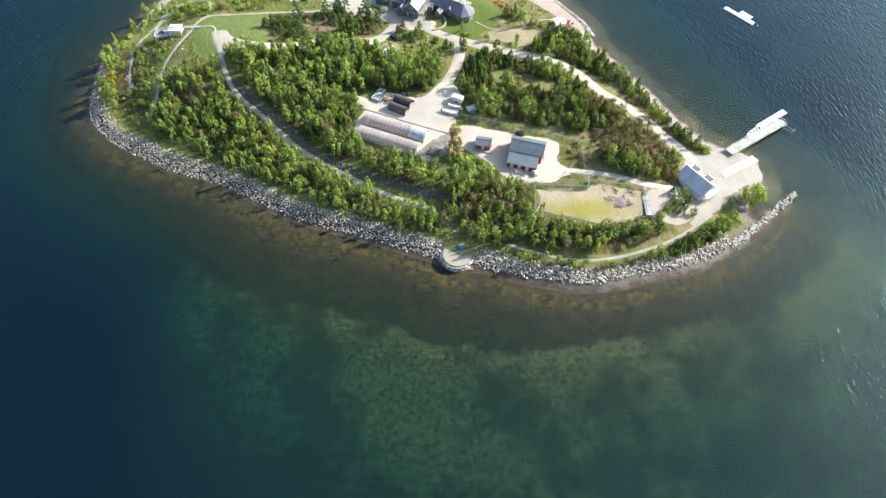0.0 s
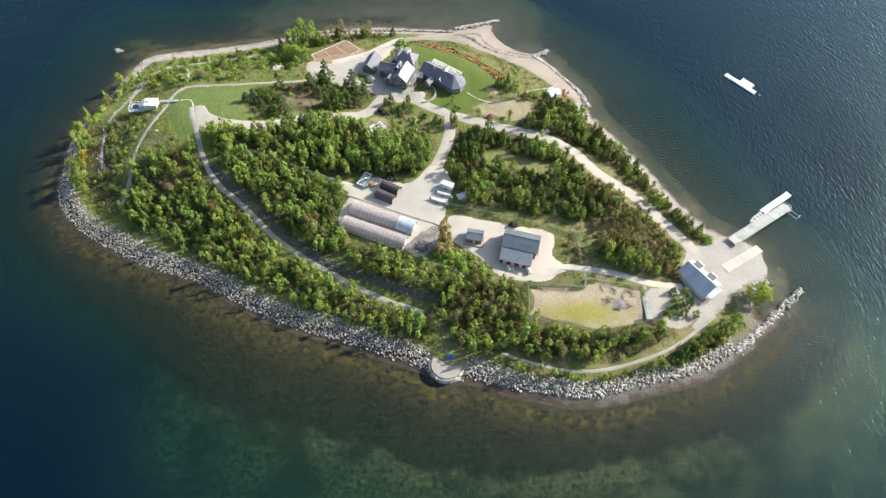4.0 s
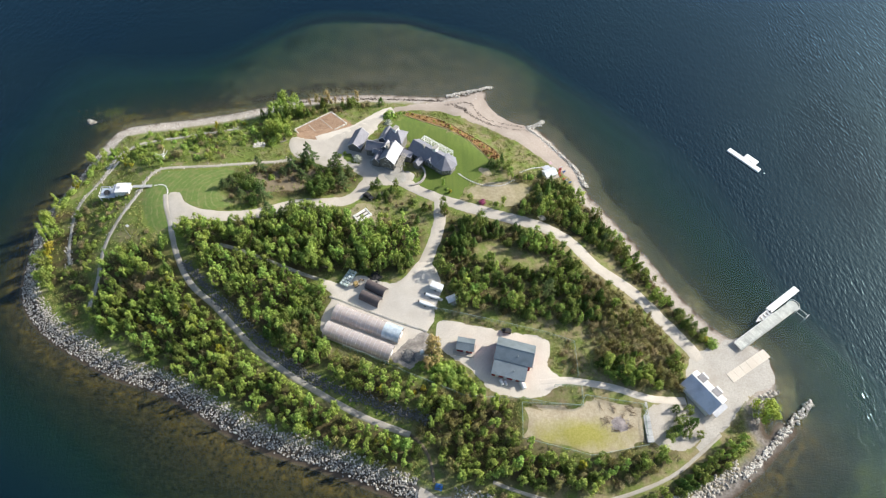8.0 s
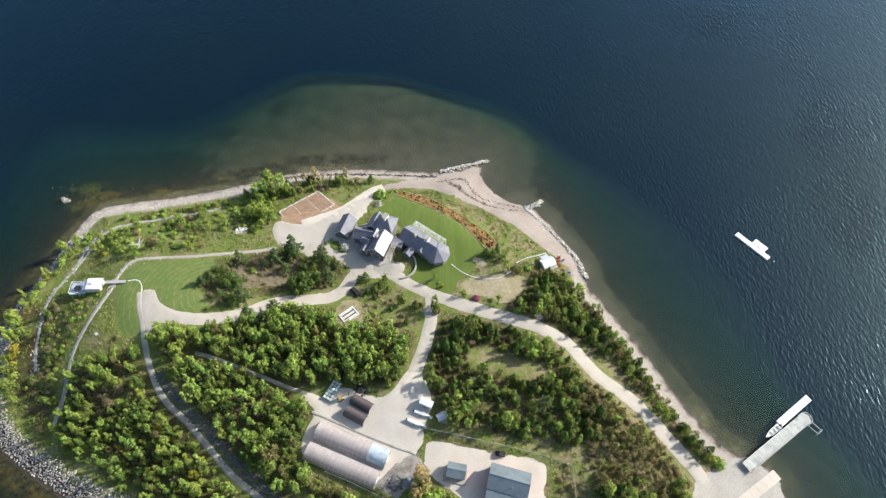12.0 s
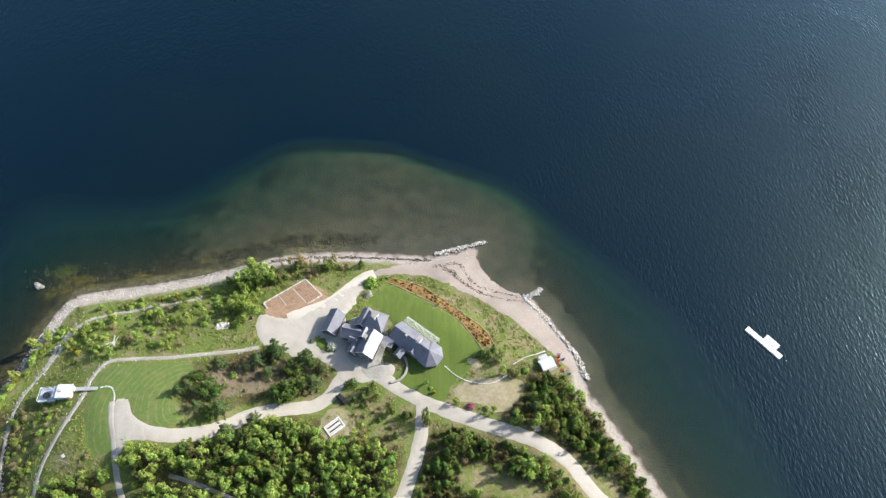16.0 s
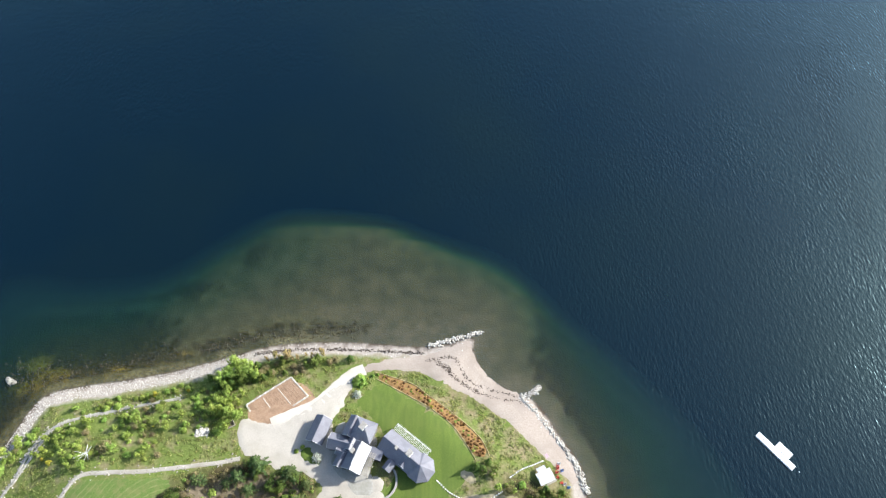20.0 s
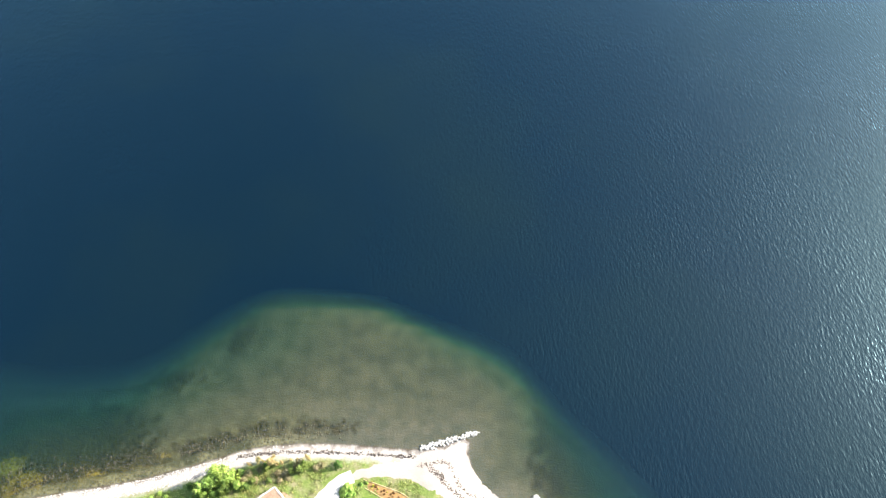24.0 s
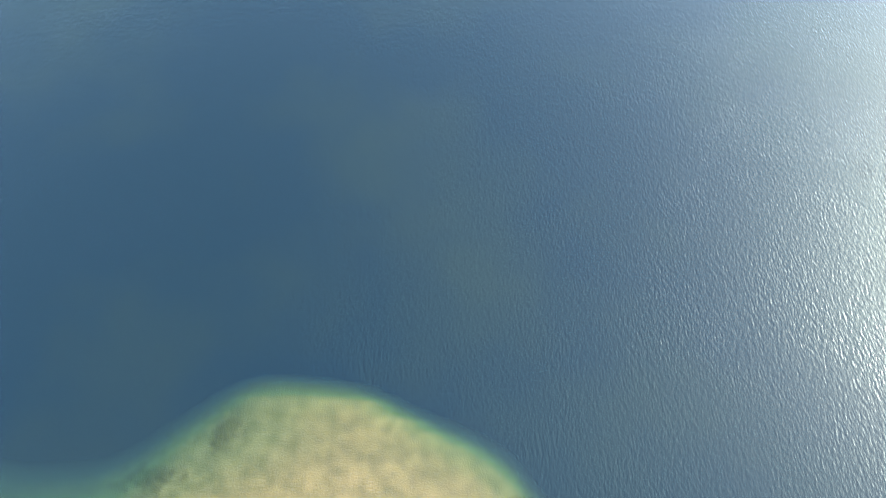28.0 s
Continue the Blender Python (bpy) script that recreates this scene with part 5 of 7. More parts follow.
KINDS.update({
    "sapling": (broadleaf, 7.2, 1.25, 420, 0.205, LEAF_BRIGHT, "sapling_tree", "tall narrow sapling with fresh green leaves", "tree"),
    "budding": (broadleaf, 4.4, 1.7, 430, 0.17, LEAF_BUD, "budding_tree", "small tree with sparse olive-tan spring buds", "tree"),
    "juniper": (conifer, 3.6, 1.3, 380, 0.19, LEAF_RUSTY, "juniper_bush", "dense brown-green juniper bush", "bush"),
    "pine": (pine, 7.0, 3.2, 1500, 0.22, LEAF_PINE, "pine_tree", "broad pine with spreading grey-green boughs", "conifer tree"),
    "poplar": (broadleaf, 9.5, 2.4, 900, 0.24, LEAF_TAN, "poplar_tree", "tall thin poplar with sparse brown spring twigs", "tree"),
    "willow": (broadleaf, 6.5, 3.6, 1300, 0.28, LEAF_WILLOW, "willow_tree", "spreading willow with bright yellow-green leaves", "tree"),
    "pink": (twiggy, 2.2, 1.5, 260, 0.26, LEAF_PINK, "flowering_shrub", "rounded shrub in deep pink blossom", "bush"),
    "oak": (broadleaf, 6.0, 4.6, 1900, 0.28, LEAF_DARK, "round_tree", "large round dark green tree beside the meadow", "tree"),
    "blossom": (twiggy, 2.4, 1.7, 260, 0.26, LEAF_WHITE, "flowering_shrub", "rounded shrub in white blossom", "bush"),
    "rust": (twiggy, 0.8, 0.7, 110, 0.17, LEAF_RUST, "bedding_shrub", "low dark rusty shrub in the mulch bed", "bush"),
})
LEAF_TUFT = foliage("rough_grass_tufts", (0.19, 0.24, 0.05), (0.35, 0.33, 0.13), 0.03, 0.35)
VARIANTS = 6
CROWNS, PROTO = {}, {}
for ki, (kind, (make, h, r, n, size, mat, nm, label, cat)) in enumerate(KINDS.items()):
    for v in range(VARIANTS):
        q = 0.85 + 0.06 * v
        CROWNS[kind, v] = make(100 * ki + v, h * q, r * (1.1 - 0.03 * v), n, size)


def plant(kind, v, m):
    """A tree or bush of its own, with trunk and crown."""
    if (kind, v) not in PROTO:
        make, h, r, n, size, mat, nm, label, cat = KINDS[kind]
        root = thing(nm, 0, 0, 0, 0, label, cat, nm.replace("_", " ") + "s of the island")
        part("trunk", trunk_mesh("trunk", h * 0.85, 0.11, v), parent=root)
        part("crown", mesh_of("crown", *CROWNS[kind, v], mat), parent=root)
        root.matrix_basis = m
        PROTO[kind, v] = root
        return root
    return copy_thing(PROTO[kind, v], m)


KEEP_OUT = [soften(o, 2) for o in (GLADE, YARD_PADDOCK, BEACH, PADDOCK, LAWN, DRY_PATCH, SCRAP_GROUND, HEDGE, YARD_GH, YARD_BARN, PLAZA, PLAZA_HOUSE, GARDEN, MEADOW)]
ROADS = [(ROAD_MAIN, 4.0), (ROAD_YARD, 3.8), (ROAD_BEACH, 3.6), (ROAD_WEST, 3.8), (PATH_WEST, 2.6), (DITCH, 2.2), (TRACK, 2.6), (WOOD_TRACK, 2.0), (LOOKOUT_PATH, 1.4), (PATH_SHORE, 1.9), (PATH_A, 1.9), (PATH_B, 1.9), (PATH_C, 1.9)]


def clear_of(x, y, margin=0.8):
    ok = signed(WATERLINE, x, y) > 7.0 - 2.6 * (1 - bankness(x, y)) * smooth(20, 45, x) - 2.2 * smooth(60, 85, y) * smooth(-105, -125, x)
    for o in KEEP_OUT:
        ok &= signed(o, x, y) < -margin
    for line, w in ROADS:
        C = catmull(line, 5, closed=False)
        d = np.full(len(x), 1e9)
        for a, b in C:
            d = np.minimum(d, (x - a) ** 2 + (y - b) ** 2)
        ok &= d > w * w
    return ok


def planting(outline, step, mix, gap, lo, hi, seed):
    """Spots for plants in a zone: x, y, kind, size. gap: the share left open, in patches."""
    rnd = np.random.default_rng(seed)
    O = catmull(outline, 3)
    x0, y0 = O.min(0)
    x1, y1 = O.max(0)
    X, Y = np.meshgrid(np.arange(x0, x1, step), np.arange(y0, y1, step))
    x = X.ravel() + rnd.uniform(-0.45, 0.45, X.size) * step
    y = Y.ravel() + rnd.uniform(-0.45, 0.45, X.size) * step
    k = (signed(O, x, y) > 0) & clear_of(x, y) & (np.hypot(x + 27.4, y - 73.3) > 5.5) & (np.hypot(x + 107.4, y - 60.2) > 5) & (np.hypot(x - 5.0, y - 36.0) > 2.6)
    x, y = x[k], y[k]
    out = []
    kinds, w = list(mix), np.cumsum(np.array(list(mix.values()), float) / sum(mix.values()))
    for a, b in zip(x, y):
        if noise.noise((a * 0.09, b * 0.09, seed)) * 0.5 + 0.5 + rnd.normal(0, 0.12) < gap:
            continue
        u = np.clip(0.5 + 0.75 * noise.noise((a * 0.06, b * 0.06, seed + 20)) + rnd.normal(0, 0.22), 0, 0.999)
        out.append((a, b, kinds[int(np.searchsorted(w, u))], rnd.uniform(lo, hi) * (1.3 if rnd.uniform() < 0.12 else 1.0)))
    return out


SPOTS = [(2.9, 88.6, "birch", 0.8), (6.0, 85.6, "gold", 0.6), (4.6, 87.2, "shrub", 0.7), (-36.5, 105.6, "shrub", 1.0), (-38.4, 104.2, "shrub", 0.8), (-1.8, 15.2, "poplar", 1.4), (-1.0, 18.0, "poplar", 1.15), (-2.6, 12.8, "poplar", 0.9), (9.4, -4.7, "gold", 1.1), (103.6, -1.7, "willow", 1.4), (18.3, 80.7, "pink", 1.0), (-19.4, 130.4, "shrub", 1.9), (-19.6, 124.8, "blossom", 1.0), (-31.0, 102.0, "blossom", 1.2), (-87, 110, "gold", 0.5),
         (-66.5, 132.0, "birch", 1.9), (-63.0, 134.5, "birch", 2.1), (-59.5, 134.0, "birch", 1.8), (-65.0, 136.5, "birch", 1.7), (-69.0, 129.5, "birch", 1.5), (-62.0, 130.0, "alder", 1.4), (-56.0, 131.5, "birch", 1.3), (92.0, 24.5, "gold", 1.3), (94.0, 22.8, "shrub", 1.6), (77.0, 14.5, "alder", 1.3), (79.0, 12.5, "birch", 1.3), (76.5, 10.5, "alder", 1.4), (78.5, 16.5, "birch", 1.1), (-103.5, 105.0, "scrub", 1.6)]
SPOTS += [(x, y, "pine" if i % 3 else "oak", (0.85 if i % 3 else 0.7) + 0.12 * (i % 4)) for i, (x, y) in enumerate(COPSE)]
SPOTS += [(x, y, "poplar", s) for x, y, s in ((-54.0, 138.6, 0.62), (-51.5, 139.8, 0.7), (-49.0, 138.9, 0.55), (-46.4, 140.2, 0.72), (-43.5, 139.3, 0.6), (-40.6, 140.6, 0.66), (-37.5, 140.0, 0.5), (-33.8, 141.0, 0.58))]
SPOTS += [(x, y, "pine", s) for x, y, s in ((-52.8, 74.0, 1.05), (-55.0, 68.0, 1.2), (-60.5, 69.5, 1.1), (-47.5, 72.0, 0.8), (38.0, 39.5, 1.15), (63.5, 64.5, 0.95), (40.0, 80.5, 0.8), (51.3, 75.0, 0.85))]
SPOTS += [(x, y, "juniper", s) for x, y, s in ((3.4, 75.2, 1.15), (18.4, 71.0, 1.1), (40.1, 62.0, 1.1), (-2.0, 77.5, 0.9), (15.2, 72.6, 0.8))]
SPOTS += [(x, y, "shrub" if i % 2 else "birch", 0.8 + 0.15 * (i % 4)) for i, (x, y) in enumerate(YARD_BUSHES)]
SPOTS += [(x, y, "spruce" if i % 3 == 0 else "alder", 0.75 + 0.12 * (i % 4)) for i, (x, y) in enumerate(DARK_BUSHES)]
SPOTS += [(x, y, "spruce" if i % 3 == 0 else "alder", 0.85 + 0.14 * (i % 4)) for i, (x, y) in enumerate(LANDING_BUSHES)]
SPOTS += [(x, y, "gold" if i % 3 == 0 else "shrub", 0.45 + 0.12 * (i % 3)) for i, (x, y) in enumerate(CORNER_BUSHES)]
for row in ZONES + [(GRASS_BANK, 1.7, {"shrub": 80, "alder": 14, "birch": 10}, 0.1, 0.7, 1.2, 40)]:
    SPOTS += planting(*row)
# low shrubs in the mulch bed
HB = np.array(HEDGE)
u, v = np.meshgrid(np.arange(-60, 60, 1.25), np.arange(-60, 60, 1.1))
u = u + 0.62 * (np.round(v / 1.1) % 2)
hx, hy = HB[:, 0].mean() + u.ravel() * 0.8 + v.ravel() * 0.6, HB[:, 1].mean() - u.ravel() * 0.6 + v.ravel() * 0.8
hk = signed(soften(HEDGE), hx, hy) > 0.55
for a, b in zip(hx[hk], hy[hk]):
    w = rng.uniform()
    SPOTS.append((a + rng.normal(0, 0.12), b + rng.normal(0, 0.12), "rust" if w < 0.7 - 0.35 * (a < 4) else "gold" if w < 0.86 else "shrub", rng.uniform(0.7, 1.05) if w < 0.7 - 0.35 * (a < 4) else rng.uniform(0.28, 0.5)))
rnd = np.random.default_rng(5)
NEAREST = 205
WOODS = {}
for kind in KINDS:
    spots = sorted((s for s in SPOTS if s[2] == kind), key=lambda s: (s[0] - 0) ** 2 + (s[1] - 60) ** 2)
    if not spots:
        continue
    zs = sheet_z(np.array([s[0] for s in spots]), np.array([s[1] for s in spots]))
    for i, ((x, y, _, s), z) in enumerate(zip(spots, zs)):
        v, a = int(rnd.integers(0, VARIANTS)), rnd.uniform(0, 360)
        m = pose(x, y, z - 0.05, rnd.normal(0, 3), rnd.normal(0, 3), a) @ Matrix.Diagonal((s, s, s * rnd.uniform(0.85, 1.2), 1))
        if i < NEAREST:
            plant(kind, v, m)
        else:
            V, F = CROWNS[kind, v]
            M = np.array(m)
            WOODS.setdefault(kind, []).append((V @ M[:3, :3].T + M[:3, 3], F))
for kind, bits in WOODS.items():
    off, FF = 0, []
    for V, F in bits:
        FF.append(F + off)
        off += len(V)
    make, h, r, n, size, mat, nm, label, cat = KINDS[kind]
    tagged(part(nm.rsplit("_", 1)[0] + "_thicket", mesh_of(nm, np.concatenate([b[0] for b in bits]), np.concatenate(FF), mat)), "thicket of " + label.replace(" tree", " trees"), "thicket", kind="stuff")



def tufts():
    """Rough grass and low brush on all unmown land."""
    x, y = rng.uniform(-150, 112, 56000), rng.uniform(-38, 146, 56000)
    k = signed(WATERLINE, x, y) > 6.5
    x, y = x[k], y[k]
    k = clear_of(x, y, 0.1)
    x, y = x[k], y[k]
    wood = wood_floor(x, y)
    keep = np.array([noise.noise((a * 0.12, b * 0.12, 40)) + rng.normal(0, 0.25) > -0.12 + 0.2 * w for a, b, w in zip(x, y, wood)])
    x, y = x[keep], y[keep]
    n = 9
    z = sheet_z(x, y)
    P = np.repeat(np.column_stack([x, y, z]), n, 0)
    o = rng.normal(0, 1, (len(P), 3)) * np.array([0.42, 0.42, 0.16])
    o[:, 2] = np.abs(o[:, 2]) + 0.06
    D = o / (np.linalg.norm(o, axis=1)[:, None] + 1e-9) + np.array([0, 0, 0.5])
    return leaf_quads(P + o, D, 0.2, rng)


tagged(part("rough_grass", mesh_of("rough_grass", *tufts(), LEAF_TUFT)), "rough grass and low brush between the trees", "grass", kind="stuff")

# ---- buildings ----
def window(parent, x, y, z, w, h, turn, frame_mat=None):
    """A window on a wall: frame with a recessed dark pane; turn faces its outside."""
    m = pose(x, y, z, 0, 0, turn)
    bm = bmesh.new()
    t = 0.10
    for a in ((-w / 2, -w / 2 + t, -h / 2, h / 2), (w / 2 - t, w / 2, -h / 2, h / 2), (-w / 2 + t, w / 2 - t, h / 2 - t, h / 2), (-w / 2 + t, w / 2 - t, -h / 2, -h / 2 + t)):
        box(bm, a[0], a[1], -0.06, 0.04, a[2], a[3])
    fr = part("window", bm, frame_mat or WHITE, parent, "", m)
    part("pane", boxm(-w / 2 + t, w / 2 - t, -0.03, -0.01, -h / 2 + t, h / 2 - t), GLASS, fr)
    return fr


def glass_material():
    m, nt, p = nodes_of("window_glass")
    p.inputs["Base Color"].default_value = (0.02, 0.025, 0.03, 1)
    p.inputs["Roughness"].default_value = 0.06
    p.inputs["Specular IOR Level"].default_value = 0.8
    return m


GLASS = glass_material()


def gable(parent, cx, cy, turn, L, W, base, eave, ridge, wall, roof, over=0.45, seams=0, hip=0.0, roof2=None, trim=None):
    """A block with a ridged roof, ridge along its own x. base, eave, ridge: heights over the parent's foot."""
    M = pose(cx, cy, 0, 0, 0, turn)
    h = L / 2 - hip
    bm = bmesh.new()
    if hip:
        box(bm, -L / 2, L / 2, -W / 2, W / 2, base, eave)
    else:
        ends = []
        for x in (-L / 2, L / 2):
            ends.append([bm.verts.new(p) for p in ((x, -W / 2, base), (x, W / 2, base), (x, W / 2, eave), (x, 0, ridge - 0.12), (x, -W / 2, eave))])
        bm.faces.new(ends[0][::-1])
        bm.faces.new(ends[1])
        for i in range(5):
            bm.faces.new((ends[0][i], ends[0][(i + 1) % 5], ends[1][(i + 1) % 5], ends[1][i]))
    part("wall", bm, wall, parent, "", M)
    slope = (ridge - eave) / (W / 2)
    ye, ze = W / 2 + over, eave - over * slope + 0.16
    xr = L / 2 + over
    r = ridge + 0.16
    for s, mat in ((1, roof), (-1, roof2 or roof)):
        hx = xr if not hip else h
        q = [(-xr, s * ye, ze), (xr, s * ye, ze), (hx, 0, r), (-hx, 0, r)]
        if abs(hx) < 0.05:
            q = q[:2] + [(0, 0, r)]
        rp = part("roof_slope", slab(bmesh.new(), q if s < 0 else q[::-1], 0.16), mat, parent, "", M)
        for k in range(seams):
            x = -xr + (k + 0.5) * 2 * xr / seams
            part("seam", slab(bmesh.new(), [(x - 0.03, 0, r + 0.05), (x + 0.03, 0, r + 0.05), (x + 0.03, s * ye, ze + 0.05), (x - 0.03, s * ye, ze + 0.05)], 0.07), mat, rp)
    if hip:
        for s in (1, -1):
            part("roof_slope", slab(bmesh.new(), [(s * xr, -ye, ze), (s * xr, ye, ze), (s * h, 0, r)][::s], 0.16), roof, parent, "", M)
    if not hip and trim:
        for x in (-xr, xr):
            for s in (1, -1):
                part("fascia", slab(bmesh.new(), [(x - 0.07, 0, r + 0.02), (x + 0.07, 0, r + 0.02), (x + 0.07, s * ye, ze + 0.02), (x - 0.07, s * ye, ze + 0.02)], 0.28), trim, parent, "", M)
    if h > 0.1:
        part("ridge_cap", boxm(-(h if hip else xr), h if hip else xr, -0.12, 0.12, r - 0.04, r + 0.06), roof, parent, "", M)
    return M


def on(M, x, y):
    p = M @ Vector((x, y, 0))
    return p.x, p.y


def wall_window(parent, M, turn, x, side, W, z, w, h, mat=None):
    px, py = on(M, x, side * W / 2)
    window(parent, px, py, z, w, h, turn if side > 0 else turn + 180, mat)


def foot(pts):
    return min(z_at(x, y) for x, y in pts)


# the red barn
bz = z_at(24, 15) + 0.05
barn = thing("barn", 24.2, 15.0, bz, -15.8, "red two-storey barn with grey-green metal roofs", "barn")
gable(barn, 0, 1.4, 0, 11.6, 7.0, -0.6, 3.9, 6.0, RED, METAL_ROOF, 0.4, seams=0)
# the lower lean-to on its south side
part("wall", boxm(-5.6, 4.7, -6.6, -2.1, -0.6, 2.3), RED, barn)
part("roof_slope", slab(bmesh.new(), [(-5.9, -7.1, 2.45), (5.0, -7.1, 2.45), (5.0, -1.9, 3.75), (-5.9, -1.9, 3.75)], 0.14), METAL_ROOF, barn)
for x in (-3.9, -1.2, 1.6):
    part("door", boxm(x - 0.55, x + 0.55, -6.68, -6.58, -0.05, 2.0, 0.02), WHITE, barn, "white barn door")
for x in (-4.2, -1.4, 1.4, 4.2):
    window(barn, x, 4.9, 2.3, 0.9, 1.1, 0)
window(barn, 5.8, 1.4, 2.6, 1.0, 1.2, -90)
window(barn, -5.8, 1.4, 2.6, 1.0, 1.2, 90)
part("trim", boxm(5.78, 5.86, -2.1, 4.9, -0.1, 0.2), WHITE, barn)
for x, y, z in ((1.2, -0.6, 5.1), (0.9, -4.9, 3.1)):
    part("vent_pipe", tube(bmesh.new(), (x, y, z - 0.3), (x, y, z + 0.8), 0.14, 8), STEEL, barn)
part("landing", boxm(5.8, 6.8, -1.4, 1.4, 1.3, 1.5, 0.03), TIMBER, barn, "timber side landing")
for y in (-1.3, 0.0, 1.3):
    part("landing_post", boxm(6.66, 6.78, y - 0.06, y + 0.06, -0.5, 2.4), WHITE, barn)
part("landing_rail", boxm(6.66, 6.78, -1.4, 1.4, 2.3, 2.42), WHITE, barn, "white landing rail")

sz_ = z_at(9, 19.6) + 0.05
shed = thing("garden_shed", 9.0, 19.6, sz_, -11.5, "small red shed with grey-green metal roof", "shed")
gable(shed, 0, 0, 0, 5.0, 3.8, -0.4, 2.3, 3.2, RED, METAL_ROOF, 0.4, seams=0)
part("door", boxm(-0.5, 0.5, -1.98, -1.88, 0, 1.95, 0.02), WHITE, shed)
window(shed, 1.6, -1.9, 1.4, 0.8, 0.8, 180)
window(shed, -1.6, -1.9, 1.4, 0.8, 0.8, 180)
part("plinth", boxm(-3.6, 3.4, -3.2, 2.6, -0.3, 0.06), GRAVEL_GREY, shed)

# the boathouse
SKYLIGHT = surface("dark_grey_glazing", (0.10, 0.10, 0.115), (0.14, 0.14, 0.155), 2.0, 0.5, 0.25, relief=0.0)
hz = z_at(84.5, 4.5) + 0.05
boat = thing("boathouse", 84.4, 4.3, hz, -54.9, "boathouse with blue-grey roof and white dormers", "boathouse")
gable(boat, 0, 0, 0, 11.4, 7.6, -0.6, 2.9, 5.7, WHITE, CREAM_ROOF, 0.45, roof2=BOAT_ROOF)
part("ridge_trim", boxm(-6.1, 6.1, -0.15, 0.35, 5.84, 5.96, 0.02), WHITE, boat, "white ridge board")
for x in (-3.1, 2.6):
    dm = part("dormer", boxm(x - 1.25, x + 1.25, 0.9, 4.2, 2.6, 4.75, 0.03), WHITE, boat, "white dormer with a dark roof")
    part("dormer_roof", slab(bmesh.new(), [(x - 1.35, 0.7, 5.6), (x + 1.35, 0.7, 5.6), (x + 1.35, 3.4, 5.05), (x - 1.35, 3.4, 5.05)], 0.14), SKYLIGHT, dm, "dark grey dormer roof")
    part("dormer_window", boxm(x - 0.9, x + 0.9, 4.2, 4.26, 3.2, 4.5), GLASS, dm)
part("porch_roof", slab(bmesh.new(), [(5.6, -3.0, 2.85), (7.9, -3.0, 2.45), (7.9, 2.8, 2.45), (5.6, 2.8, 2.85)], 0.12), ZINC_OR_LIT_SLATE, boat, "pale grey porch roof")
for y in (-2.8, -0.9, 0.9, 2.6):
    part("post", boxm(7.6, 7.76, y - 0.08, y + 0.08, -0.4, 2.4), WHITE, boat)
part("deck", boxm(-5.7, 5.7, 3.8, 5.4, -0.4, 0.15, 0.02), TIMBER, boat, "timber deck on the landing side")
part("door", boxm(5.7, 5.8, -1.6, 1.6, -0.1, 2.4, 0.02), TIMBER, boat, "wide timber boat door")
for x in (-3.4, 0, 3.4):
    window(boat, x, -3.8, 1.5, 1.0, 1.1, 180)


# the greenhouses
def film_material():
    m, nt, p = nodes_of("greenhouse_film")
    f = noise_tex(nt, 0.8, 3.0)
    nt.links.new(mixcol(nt, maprange(nt, f, 0.3, 0.7), (0.68, 0.59, 0.56), (0.80, 0.73, 0.70)), p.inputs["Base Color"])
    p.inputs["Roughness"].default_value = 0.25
    tr = nt.nodes.new("ShaderNodeBsdfTransparent")
    tr.inputs["Color"].default_value = (0.9, 0.9, 0.9, 1)
    mx = nt.nodes.new("ShaderNodeMixShader")
    mx.inputs[0].default_value = 0.6
    nt.links.new(p.outputs[0], mx.inputs[1])
    nt.links.new(tr.outputs[0], mx.inputs[2])
    nt.links.new(mx.outputs[0], nt.nodes["Material Output"].inputs["Surface"])
    return m


FILM = film_material()


def arch_pts(W, H, n=14, wall=0.5):
    return [(-W / 2, 0)] + [(-W / 2 * math.cos(math.pi * i / n), wall + (H - wall) * math.sin(math.pi * i / n)) for i in range(n + 1)] + [(W / 2, 0)]


def arch_shell(L0, L1, W, H, thick, n=14):
    bm = bmesh.new()
    rings = []
    for x in (L0, L1):
        o = [bm.verts.new((x, y, z)) for y, z in arch_pts(W, H, n)]
        i = [bm.verts.new((x, y * (1 - 2 * thick / W), z - thick * (z > 0.4))) for y, z in arch_pts(W, H, n)]
        rings.append((o, i))
    k = len(rings[0][0])
    for j in range(k - 1):
        bm.faces.new((rings[0][0][j], rings[0][0][j + 1], rings[1][0][j + 1], rings[1][0][j]))
        bm.faces.new((rings[0][1][j + 1], rings[0][1][j], rings[1][1][j], rings[1][1][j + 1]))
        for o, i in rings:
            bm.faces.new((o[j], o[j + 1], i[j + 1], i[j]))
    for j in (0, k - 1):
        bm.faces.new((rings[0][0][j], rings[1][0][j], rings[1][1][j], rings[0][1][j]))
    return bm


